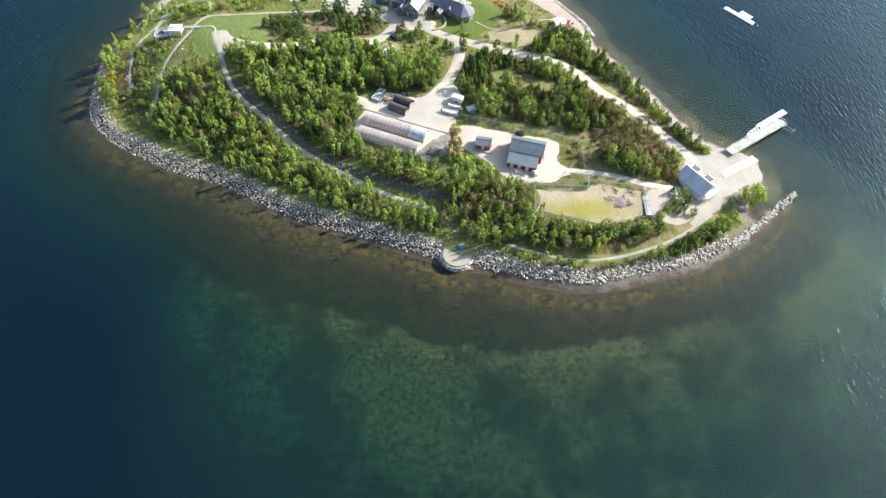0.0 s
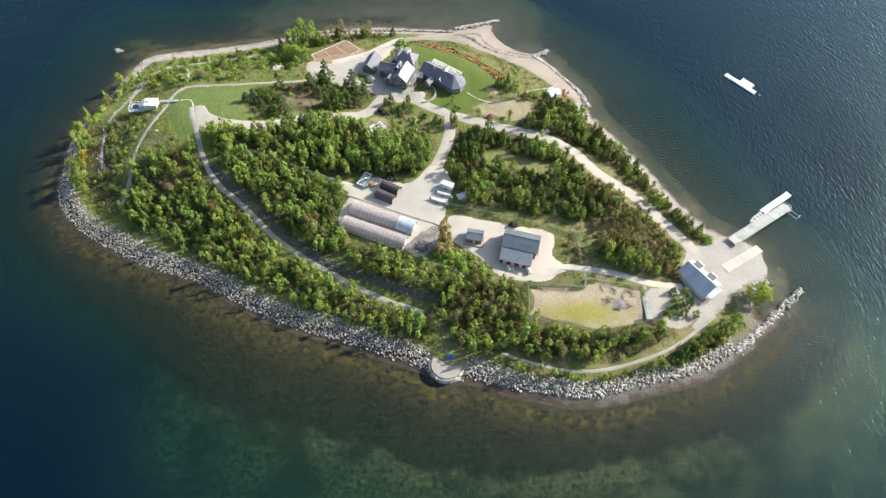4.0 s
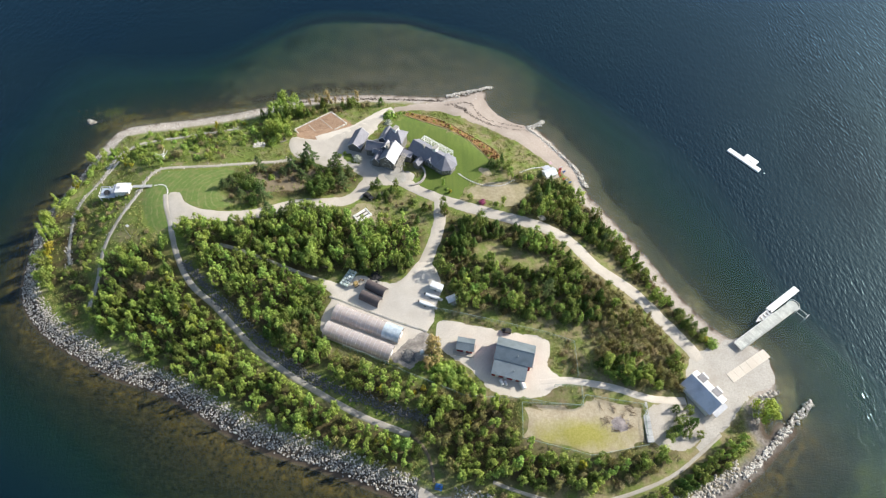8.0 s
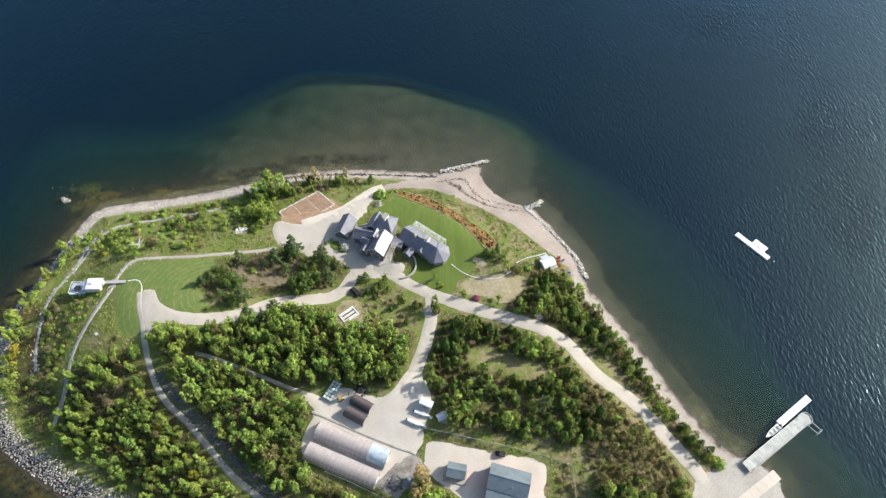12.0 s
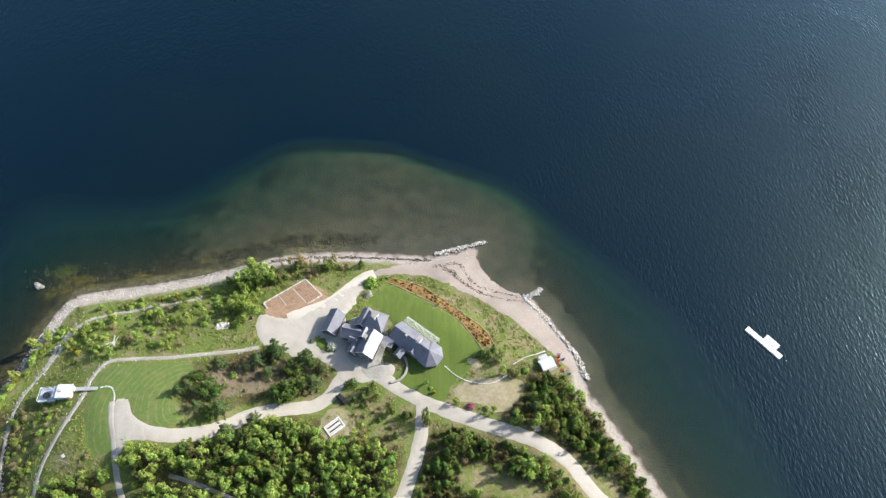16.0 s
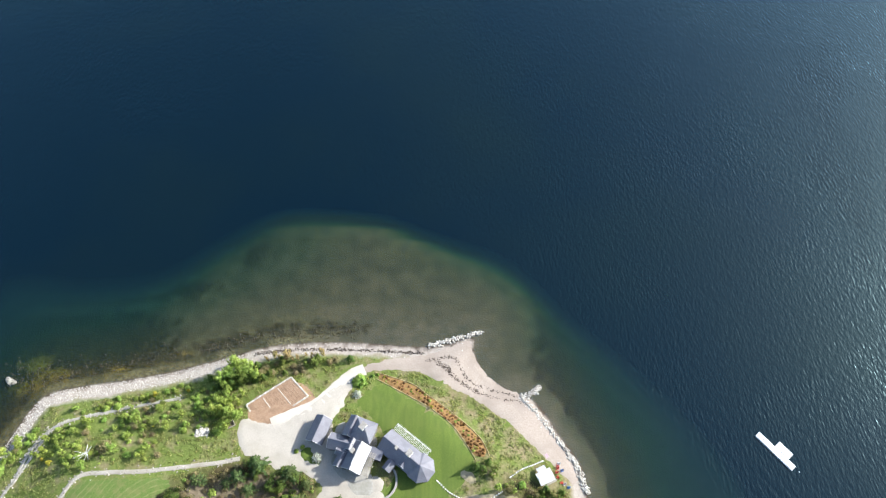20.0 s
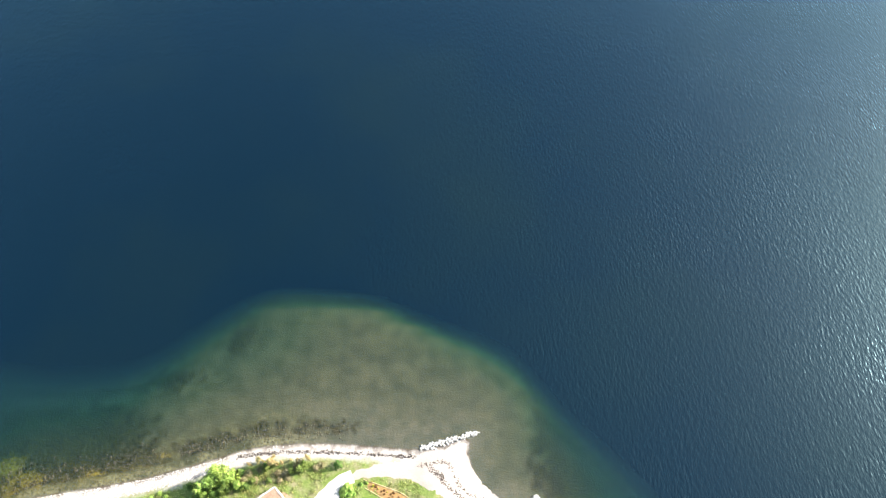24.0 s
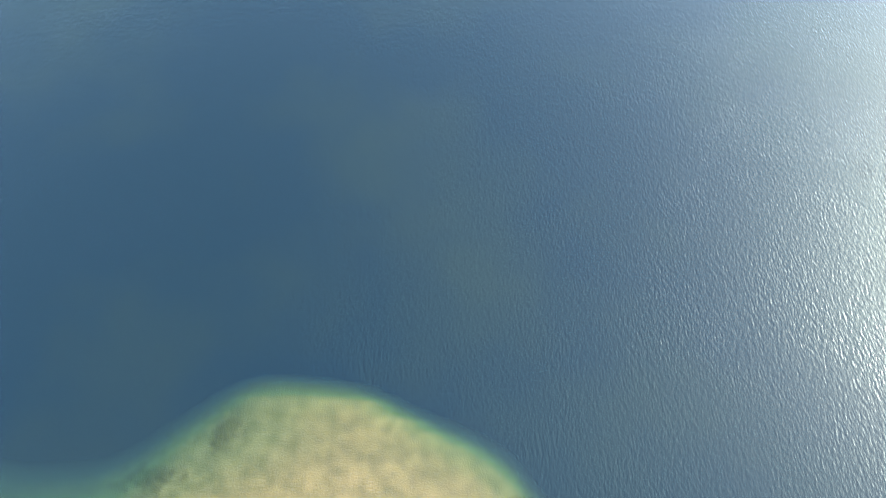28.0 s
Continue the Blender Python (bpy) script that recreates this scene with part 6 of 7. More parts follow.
def greenhouse(x, y, turn, L, W, H, torn):
    g = thing("greenhouse", x, y, z_at(x, y) - 0.1, turn, "long arched greenhouse of white plastic film on hoops", "greenhouse", "greenhouses side by side")
    n = 16
    for i in range(n):
        a, b = -L / 2 + i * L / n, -L / 2 + (i + 1) * L / n
        part("film_panel", arch_shell(a + 0.01, b - 0.01, W, H, 0.03), FILM_BLUE if torn and i >= n - 4 else FILM, g, "newer clear film" if torn and i >= n - 4 else "")
    for i in range(n + 1):
        a = -L / 2 + i * L / n
        part("hoop", arch_shell(a - 0.03, a + 0.03, W + 0.1, H + 0.05, 0.06), STEEL, g)
    for s in (-1, 1):
        bm = bmesh.new()
        pts = arch_pts(W - 0.1, H - 0.05)
        a = [bm.verts.new((s * L / 2, p, q)) for p, q in pts]
        b = [bm.verts.new((s * (L / 2 - 0.06), p, q)) for p, q in pts]
        bm.faces.new(a)
        bm.faces.new(b[::-1])
        for j in range(len(a)):
            bm.faces.new((a[j], a[(j + 1) % len(a)], b[(j + 1) % len(a)], b[j]))
        part("end_wall", bm, FILM, g)
    part("door", boxm(L / 2 - 0.02, L / 2 + 0.08, -0.9, 0.9, 0.05, 2.1), WHITE, g, "white end door")
    for k in (-1.9, 0, 1.9):
        part("planting_bed", boxm(-L / 2 + 0.8, L / 2 - 1.2, k - 0.6, k + 0.6, -0.2, 0.35, 0.04), EARTH, g, "reddish brown soil bed")
    for s in (-1, 1):
        part("sill_board", boxm(-L / 2 - 0.1, L / 2 + 0.1, s * W / 2 - 0.08 + s * 0.1, s * W / 2 + 0.08 + s * 0.1, -0.3, 0.45), TIMBER, g)
    return g


FILM_BLUE = surface("clear_film", (0.42, 0.50, 0.55), (0.60, 0.66, 0.70), 1.2, 0.5, 0.12, relief=0.05)
greenhouse(-25.8, 22.0, -22.5, 23.7, 5.6, 2.9, False)
greenhouse(-23.0, 28.0, -22.3, 24.0, 5.6, 2.9, True)


def arched_shelter(x, y, turn):
    s = thing("arched_shelter", x, y, z_at(x, y) - 0.05, turn, "dark brown arched fabric shelter with ribs", "shelter", "arched shelters")
    part("cover", arch_shell(-3.6, 3.6, 3.5, 2.5, 0.06, 12), BLACK, s)
    for i in range(9):
        a = -3.6 + i * 0.9
        part("rib", arch_shell(a - 0.06, a + 0.06, 3.6, 2.55, 0.08, 12), BLACK, s)
    part("end_wall", prism([(-3.5, -1.6), (-3.44, -1.6), (-3.44, 1.6), (-3.5, 1.6)], 0, 1.5), TIMBER, s)
    return s


arched_shelter(-20.6, 40.4, -30)
arched_shelter(-22.4, 36.6, -28)

TRIM_GREY = surface("pale_grey_trim", (0.50, 0.50, 0.50), (0.58, 0.58, 0.58), 3.0, 0.4, 0.6, relief=0.0)
STEEL_GREY = surface("pale_grey_concrete", (0.38, 0.385, 0.38), (0.47, 0.475, 0.465), 2.0, 0.3, 0.8, relief=0.01)
# ---- the main house, one thing of several roofs ----
hz = foot([(-32, 110), (-15, 100), (4, 98), (-15, 110)]) + 0.3
house = thing("house", -14, 103, hz, 0, "large grey shingled house with many slate roofs", "house")


def hp(x, y):
    return x + 14, y - 103


gable(house, *hp(-31.2, 111.0), 71.5, 8.4, 5.2, -1.0, 2.9, 5.0, GREY_WALL, SLATE, 0.45, trim=TRIM_GREY)
gable(house, *hp(-15.6, 110.2), -20, 6.8, 6.4, -1.0, 6.2, 9.0, GREY_WALL, SLATE, 0.5, hip=2.6)
gable(house, *hp(-19.6, 111.6), 68, 6.4, 3.8, -1.0, 4.8, 6.8, GREY_WALL, SLATE, 0.4, trim=TRIM_GREY)
gable(house, *hp(-23.0, 106.4), -13, 8.0, 4.8, -1.0, 3.8, 5.9, GREY_WALL, SLATE, 0.4, trim=TRIM_GREY)
# front gable: sun glare on the east slate slope is painted in as pale colour
Mf = gable(house, *hp(-17.5, 101.6), 69, 8.6, 6.0, -1.0, 4.8, 7.4, GREY_WALL, SLATE, 0.5, trim=TRIM_GREY, roof2=ZINC_OR_LIT_SLATE)
gable(house, *hp(-22.6, 101.2), 67, 5.0, 3.0, -1.0, 3.4, 5.0, GREY_WALL, SLATE, 0.35, trim=TRIM_GREY)
# the long wing with its eight-sided end
Ml = gable(house, *hp(-2.4, 103.6), -37, 14.6, 7.4, -1.0, 2.9, 5.6, GREY_WALL, SLATE, 0.5)
ox, oy = hp(4.0, 98.8)
bm = bmesh.new()
octo = [(4.5 * math.cos(radians(22.5 - 37 + 45 * i)), 4.5 * math.sin(radians(22.5 - 37 + 45 * i))) for i in range(8)]
part("wall", prism([(ox + a, oy + b) for a, b in octo], -1.0, 3.0), GREY_WALL, house)
for i in range(8):
    a, b = octo[i], octo[(i + 1) % 8]
    part("roof_slope", slab(bmesh.new(), [(ox + a[0] * 1.13, oy + a[1] * 1.13, 2.8), (ox + b[0] * 1.13, oy + b[1] * 1.13, 2.8), (ox, oy, 6.0)], 0.15), SLATE, house)
    m = ((a[0] + b[0]) / 2, (a[1] + b[1]) / 2)
    window(house, ox + m[0], oy + m[1], 1.6, 1.6, 1.5, math.degrees(math.atan2(m[1], m[0])) - 90)
# link, porch, chimneys, dormers
part("wall", boxm(-2.2, 2.2, -1.6, 1.6, -1.0, 2.9, 0, pose(*hp(-11.2, 103.2), 0, 0, 0, -20)), GREY_WALL, house)
part("flat_roof", boxm(-2.4, 2.4, -1.8, 1.8, 2.9, 3.1, 0, pose(*hp(-11.2, 103.2), 0, 0, 0, -20)), SLATE, house)
gable(house, *hp(-6.6, 99.4), 53, 3.2, 2.6, -1.0, 2.5, 3.7, GREY_WALL, SLATE, 0.3)
for cx, cy, w, top, mm in ((-15.6, 110.6, 1.7, 9.9, WHITE), (0.2, 102.6, 1.5, 7.2, WHITE), (-18.6, 103.0, 1.0, 8.4, STONE_WALL), (-4.2, 104.4, 0.7, 6.6, STONE_WALL)):
    ch = part("chimney", boxm(-w / 2, w / 2, -w * 0.7, w * 0.7, 3.0, top, 0.04, pose(*hp(cx, cy), 0, 0, 0, -37)), mm, house, "broad pale chimney")
    part("cap", boxm(-w / 2 - 0.1, w / 2 + 0.1, -w * 0.7 - 0.1, w * 0.7 + 0.1, top, top + 0.12, 0.02, pose(*hp(cx, cy), 0, 0, 0, -37)), STONE_WALL, ch)
for x, s in ((-3.6, -1), (0.4, -1), (3.4, -1), (-3.6, 1), (0.2, 1), (3.4, 1)):
    wall_window(house, Ml, -37, x, s, 7.4, 1.5, 1.5, 1.5)
for x, s in ((-3.0, -1), (0.0, -1), (3.0, -1), (-3, 1), (1, 1)):
    wall_window(house, Mf, 69, x, s, 6.0, 3.0, 1.1, 1.4)
px, py = on(Mf, -4.3, 0)
window(house, px, py, 1.8, 3.4, 2.4, 69 + 90)
window(house, px, py, 5.0, 1.6, 1.2, 69 + 90)
# the white pergola along the lawn
pg = part("pergola", boxm(-7.4, 7.4, 6.6, 6.75, 2.5, 2.7, 0, Ml), WHITE, house, "white timber pergola along the lawn front")
for i in range(30):
    x = -7.2 + i * 0.497
    part("rafter", boxm(x - 0.05, x + 0.05, 4.3, 7.1, 2.7, 2.86, 0, Ml), WHITE, pg)
for x in (-7.2, -3.6, 0, 3.6, 7.2):
    part("post", boxm(x - 0.1, x + 0.1, 6.58, 6.78, -1.0, 2.5, 0, Ml), WHITE, pg)
for k in range(7):
    y = -3.7 - k * 0.32
    part("slat", boxm(-4.2, 3.6, y - 0.07, y + 0.07, 3.0, 3.16, 0, Mf), TIMBER, house, "weathered side pergola slat")
for x in (-4.0, -0.3, 3.4):
    part("beam", boxm(x - 0.09, x + 0.09, -5.9, -3.2, 2.82, 3.0, 0, Mf), TIMBER, house)
    part("post", boxm(x - 0.1, x + 0.1, -5.8, -5.6, -1.0, 2.82, 0, Mf), TIMBER, house)
# small dormer gable, its sunlit slope coloured paler than its other slope
gable(house, *hp(-19.4, 105.6), 69, 3.4, 2.4, 2.5, 5.2, 6.3, GREY_WALL, SLATE, 0.3, trim=TRIM_GREY, roof2=ZINC_OR_LIT_SLATE)
gable(house, *hp(-22.8, 103.4), -21, 3.0, 2.2, 0.5, 3.9, 4.9, GREY_WALL, SLATE, 0.25, trim=TRIM_GREY)
gable(house, *hp(-1.6, 100.2), 53, 2.6, 2.0, 1.0, 3.1, 4.1, GREY_WALL, SLATE, 0.25, trim=TRIM_GREY)
part("ridge_board", boxm(-3.0, 3.4, -0.2, 0.2, 7.55, 7.66, 0, Mf), TRIM_GREY, house, "pale ridge board")
# curved entrance wall
cw = thing("garden_wall", -8.4, 94.0, z_at(-8.4, 94.0), 0, "curved low stone wall beside the forecourt", "wall")
for i in range(12):
    a = radians(-80 + i * 12)
    part("stone_block", boxm(-0.65, 0.65, -0.35, 0.35, -0.4, 0.85 - 0.02 * i, 0.06, pose(-1.5 + 6 * math.cos(a), 1.0 + 6 * math.sin(a), 0, 0, 0, math.degrees(a) + 90)), STONE_WALL, cw)

# ---- the west cabin ----
cz = z_at(-118, 83.5)
cab = thing("cabin", -117.6, 83.8, cz + 0.6, 3, "small white flat-roofed cabin with a deck", "cabin")
part("wall", boxm(-2.6, 2.6, -2.0, 2.0, -2.2, 2.0), WHITE, cab)
part("roof", slab(bmesh.new(), [(-2.2, -2.3, 2.35), (2.9, -2.3, 2.2), (2.9, 2.3, 2.2), (-2.2, 2.3, 2.35)], 0.22), CREAM_ROOF, cab, "white membrane roof")
part("lower_roof", slab(bmesh.new(), [(-3.5, -2.1, 1.75), (-2.2, -2.1, 1.75), (-2.2, 2.1, 1.75), (-3.5, 2.1, 1.75)], 0.16), ZINC_OR_LIT_SLATE, cab, "lower grey canopy over the deck door")
part("roof_hatch", boxm(-1.6, -0.4, -0.3, 0.5, 2.25, 2.6, 0.04), TRIM_GREY, cab)
part("deck", boxm(-8.6, -3.0, -2.6, 2.2, -0.4, -0.15, 0.02), surface("blue_grey_deck", (0.42, 0.48, 0.56), (0.50, 0.56, 0.64), 3.0, 0.4, 0.7), cab, "blue-grey painted deck")
for x, y in ((-8.4, -2.4), (-5.6, -2.4), (-8.4, 2.0), (-5.6, 2.0)):
    part("post", boxm(x - 0.1, x + 0.1, y - 0.1, y + 0.1, -3.4, 0.75), WHITE, cab)
for q in ((-8.6, -8.5, -2.6, 2.2), (-8.6, -3.1, -2.6, -2.5), (-8.6, -3.1, 2.1, 2.2)):
    part("railing", boxm(*q, 0.6, 0.75), WHITE, cab)
for i in range(5):
    window(cab, -2.0 + i * 1.0, -2.0, 0.7, 0.85, 1.2, 180)
tub = thing("hot_tub", -123.6, 82.9, cz + 0.45, 0, "round dark hot tub on the cabin deck", "hot tub")
part("shell", tube(bmesh.new(), (0, 0, 0), (0, 0, 0.75), 1.05, 20), TIMBER, tub)
part("lid", tube(bmesh.new(), (0, 0, 0.75), (0, 0, 0.85), 1.1, 20), DARK, tub, "dark round cover")
bw = thing("boardwalk", -113.9, 84.6, max(cz, z_at(-107, 84.8)) + 0.5, 2, "pale timber boardwalk from the cabin", "boardwalk")
for i in range(16):
    part("plank", boxm(i * 0.45, i * 0.45 + 0.4, -0.6, 0.6, -0.12, 0.0), STEEL_GREY, bw)
for i, (x, y) in enumerate(catmull([(-105.8, 85.3), (-103.6, 85.6), (-101.6, 84.6), (-100.2, 82.4), (-99.6, 80.6)], 3, False)):
    tagged(part("stepping_stone", boxm(-0.24, 0.24, -0.2, 0.2, -0.15, 0.14, 0.05), WHITE, None, "", pose(x, y, z_at(x, y) + 0.1, 0, 0, 20 * i)), "pale square stepping stone in the meadow", "stepping stone", "meadow stepping stones")

# ---- beach hut, chairs ----
uz = z_at(46.6, 97.4)
hut = thing("beach_hut", 46.6, 97.2, uz, 24, "white-roofed beach hut with a porch", "hut")
gable(hut, 0, 0, 0, 4.6, 3.4, -0.5, 2.1, 2.9, WHITE, CREAM_ROOF, 0.4)
part("deck", boxm(-2.5, 3.6, -2.6, 2.4, -0.3, 0.12, 0.02), TIMBER, hut)
part("door", boxm(2.28, 2.36, -0.5, 0.5, 0.12, 2.0), TIMBER, hut)
window(hut, 0, -1.7, 1.3, 1.2, 0.8, 180)
part("lean_to_roof", slab(bmesh.new(), [(-1.6, 1.8, 2.3), (1.6, 1.8, 2.3), (1.6, 3.6, 1.9), (-1.6, 3.6, 1.9)], 0.1), BOAT_ROOF, hut, "grey lean-to roof")
for x in (-1.4, 1.4):
    part("post", boxm(x - 0.06, x + 0.06, 3.3, 3.42, -0.4, 1.85), TIMBER, hut)


def beach_chair(mat, word):
    c = thing("beach_chair", 0, 0, 0, 0, "slatted low %s beach chair on the sand" % word, "chair", "beach chairs")
    for i in range(4):
        part("seat_slat", boxm(-0.3 + i * 0.15, -0.17 + i * 0.15, -0.35, 0.3, 0, 0.03, 0, pose(0, 0, 0.32, 8)), mat, c)
        part("back_slat", boxm(-0.3 + i * 0.15, -0.17 + i * 0.15, 0, 0.03, 0, 0.8, 0, pose(0, 0.28, 0.32, -22)), mat, c)
    for s in (-1, 1):
        part("armrest", boxm(s * 0.38 - 0.07, s * 0.38 + 0.07, -0.45, 0.4, 0.55, 0.59), mat, c)
        part("leg", boxm(s * 0.36 - 0.04, s * 0.36 + 0.04, -0.4, -0.3, 0, 0.55), mat, c)
        part("leg", boxm(s * 0.36 - 0.04, s * 0.36 + 0.04, 0.25, 0.35, 0, 0.55), mat, c)
    return c


RED_P = surface("red_plastic", (0.55, 0.06, 0.04), (0.65, 0.09, 0.06), 4.0, 0.5, 0.5, relief=0)
for mat, word, pts in ((RED_P, "red", [(51.6, 100.6), (51.2, 99.2), (51.4, 97.6), (52.6, 95.9), (51.9, 101.6)]), (BLUE, "blue", [(53.2, 99.9), (54.9, 94.4)]), (WHITE, "white", [(53.6, 95.4), (52.3, 102.2)])):
    first = None
    for i, (x, y) in enumerate(pts):
        m = pose(x, y, z_at(x, y) + 0.03, 0, 0, -70 - 25 * i)
        if first is None:
            first = beach_chair(mat, word)
            first.matrix_basis = m
        else:
            copy_thing(first, m)
mat_ = thing("beach_mat", 47.9, 104.6, z_at(47.9, 104.6), 35, "pale pink mat spread on the sand", "mat")
part("cloth", boxm(-1.1, 1.1, -0.7, 0.7, 0, 0.06, 0.02), surface("pink_cloth", (0.55, 0.36, 0.42), (0.65, 0.46, 0.50), 3, 0.5), mat_)
step_line = catmull([(9.6, 95.4), (14.0, 91.6), (19.5, 89.4), (26.0, 89.2), (31.5, 92.2)], 7, False).tolist() + catmull([(34.5, 96.8), (39.0, 99.8), (43.5, 101.6), (46.8, 103.0)], 7, False).tolist()
for i, (x, y) in enumerate(step_line):
    tagged(part("stepping_stone", boxm(-0.26, 0.26, -0.2, 0.2, -0.15, 0.14, 0.05), WHITE, None, "", pose(x, y, z_at(x, y) + 0.12, 0, 0, 17 * i)), "pale stepping stone in the lawn path", "stepping stone", "lawn stepping stones")

# ---- pier, floats ----
dirp = Vector((25.0, 15.8, 0)).normalized()
pier = thing("pier", 102.4, 21.5, 1.35, math.degrees(math.atan2(dirp.y, dirp.x)), "long weathered timber pier with railings", "pier")
PL = 29.0
for i in range(58):
    part("plank", boxm(i * PL / 58, (i + 1) * PL / 58 - 0.04, -1.85, 1.85, 0, 0.08), PIER_BOARD, pier)
for s in (-1, 1):
    part("beam", boxm(0, PL, s * 1.3 - 0.12, s * 1.3 + 0.12, -0.35, 0), TIMBER, pier)
    rl = part("railing", boxm(0, PL - 8, s * 1.8 - 0.06, s * 1.8 + 0.06, 0.95, 1.05), WHITE if s > 0 else TIMBER, pier)
    for i in range(12):
        part("baluster", boxm(i * 1.9 - 0.05, i * 1.9 + 0.05, s * 1.8 - 0.05, s * 1.8 + 0.05, 0.08, 0.95), TIMBER, rl)
for i in range(8):
    for s in (-1, 1):
        part("pile", tube(bmesh.new(), (2 + i * 3.7, s * 1.3, -4.2), (2 + i * 3.7, s * 1.3, -0.02), 0.17, 8), TRUNK_M, pier)
head = part("pier_head", tube(bmesh.new(), (PL, 0, -0.12), (PL, 0, 0.1), 2.05, 20), PIER_BOARD, pier)
for i in range(9):
    a, b = (radians(-90 + 20 * (i + k)) for k in (0, 1))
    part("rail", tube(bmesh.new(), (PL + 2.0 * math.cos(a), 2.0 * math.sin(a), 1.0), (PL + 2.0 * math.cos(b), 2.0 * math.sin(b), 1.0), 0.07, 6), STEEL, head)
    part("post", tube(bmesh.new(), (PL + 2.0 * math.cos(a), 2.0 * math.sin(a), 0.08), (PL + 2.0 * math.cos(a), 2.0 * math.sin(a), 1.0), 0.05, 6), STEEL, head)
fl = thing("floating_dock", 125.1, 40.3, 0.1, 33.8, "long white floating dock beside the pier", "floating dock")
for i in range(6):
    part("section", boxm(-8.1 + i * 2.7, -8.1 + (i + 1) * 2.7 - 0.05, -1.2, 1.2, -0.3, 0.42, 0.05), WHITE, fl)
moored = thing("moored_boat", 115.6, 33.4, 0.0, 32.5, "white open motorboat moored beside the pier", "boat")
bm = bmesh.new()
rows = []
for i in range(9):
    u = i / 8
    w = 0.98 * (1 - max(0, u - 0.5) ** 2 * 3.0)
    rows.append([bm.verts.new((3.4 - 6.8 * u, w * c, z)) for c, z in ((-1, 0.62), (-0.75, -0.1), (0, -0.3), (0.75, -0.1), (1, 0.62), (0.8, 0.62), (0.66, 0.18), (-0.66, 0.18), (-0.8, 0.62))])
for a, b in zip(rows, rows[1:]):
    for j in range(9):
        bm.faces.new((a[j], a[(j + 1) % 9], b[(j + 1) % 9], b[j]))
bm.faces.new(rows[0][::-1])
bm.faces.new(rows[-1])
part("hull", bm, WHITE, moored)
for x in (-1.2, 0.6, 2.2):
    part("seat", boxm(x - 0.2, x + 0.2, -0.62, 0.62, 0.2, 0.45, 0.04), TIMBER, moored)
part("outboard_motor", boxm(3.4, 3.8, -0.2, 0.2, -0.1, 0.95, 0.08), DARK, moored, "dark outboard motor")
lift = thing("boat_lift", 128.6, 35.6, 0.0, -52, "small steel boat lift frame in the water", "boat lift")
for x in (0, 3.6):
    for y in (-1.0, 1.0):
        part("post", tube(bmesh.new(), (x, y, -2.2), (x, y, 1.6), 0.09, 6), STEEL, lift)
    part("crossbar", tube(bmesh.new(), (x, -1.0, 1.5), (x, 1.0, 1.5), 0.08, 6), STEEL, lift)
for y in (-1.0, 1.0):
    part("rail", tube(bmesh.new(), (0, y, 0.9), (3.6, y, 0.9), 0.08, 6), STEEL, lift)
ramp_ = thing("boat_ramp", 104.2, 14.8, 0, 30.5, "pale concrete boat ramp into the sea", "ramp")
for i in range(6):
    x0 = -9.0 + i * 3.1
    z0 = 0.25 + z_at(104.2 + x0 * 0.86, 14.8 + x0 * 0.51)
    z1 = 0.25 + z_at(104.2 + (x0 + 3.1) * 0.86, 14.8 + (x0 + 3.1) * 0.51)
    part("slab", slab(bmesh.new(), [(x0, -1.7, max(z0, -0.1)), (x0 + 3.05, -1.7, max(z1, -0.1)), (x0 + 3.05, 1.7, max(z1, -0.1)), (x0, 1.7, max(z0, -0.1))], 0.4), GRAVEL, ramp_)
raft = thing("swim_raft", 131.6, 107.6, 0.1, -51.5, "white L-shaped swimming raft moored offshore", "raft")
for i in range(6):
    part("section", boxm(-7.9 + i * 2.6, -7.9 + (i + 1) * 2.6 - 0.06, -1.2, 1.2, -0.3, 0.5, 0.06), WHITE, raft)
part("platform", boxm(-1.2, 4.6, 1.25, 4.1, -0.3, 0.52, 0.06), WHITE, raft)
buoy = thing("mooring_buoy", 138.2, 100.6, 0, 0, "small white mooring buoy", "buoy")
bm = bmesh.new()
bmesh.ops.create_uvsphere(bm, u_segments=10, v_segments=8, radius=0.3)
part("float_body", bm, WHITE, buoy)
part("ring", tube(bmesh.new(), (0, 0, 0.25), (0, 0, 0.45), 0.06, 6), STEEL, buoy)


# ---- boats, vehicles ----
def dinghy(x, y, turn, L, word):
    d = thing("rowing_boat", x, y, z_at(x, y) + 0.2, turn, word, "boat", "boats parked in the yard")
    bm = bmesh.new()
    rows = []
    for i in range(9):
        u = i / 8
        w = 0.68 * (1 - max(0, u - 0.45) ** 2 * 3.2) * (0.86 + 0.14 * min(1, u * 3))
        rows.append([bm.verts.new((-L / 2 + L * u, w * c, z)) for c, z in ((-1, 0.75), (-0.72, 0.2), (0, 0.02 + 0.3 * max(0, u - 0.7)), (0.72, 0.2), (1, 0.75), (0.55, 0.98), (-0.55, 0.98))])
    for a, b in zip(rows, rows[1:]):
        for j in range(7):
            bm.faces.new((a[j], a[(j + 1) % 7], b[(j + 1) % 7], b[j]))
    bm.faces.new(rows[0][::-1])
    bm.faces.new(rows[-1])
    part("hull", bm, WHITE, d)
    part("trailer", boxm(-L / 2, L / 2 + 0.6, -0.5, 0.5, -0.1, 0.05), STEEL, d)
    part("outboard_motor", boxm(-L / 2 - 0.5, -L / 2 - 0.05, -0.2, 0.2, 0.2, 1.2, 0.08), DARK, d, "dark outboard motor")
    for s in (-1, 1):
        part("wheel", tube(bmesh.new(), (-0.5, s * 0.6, 0.1), (-0.5, s * 0.8, 0.1), 0.3, 12), DARK, d)


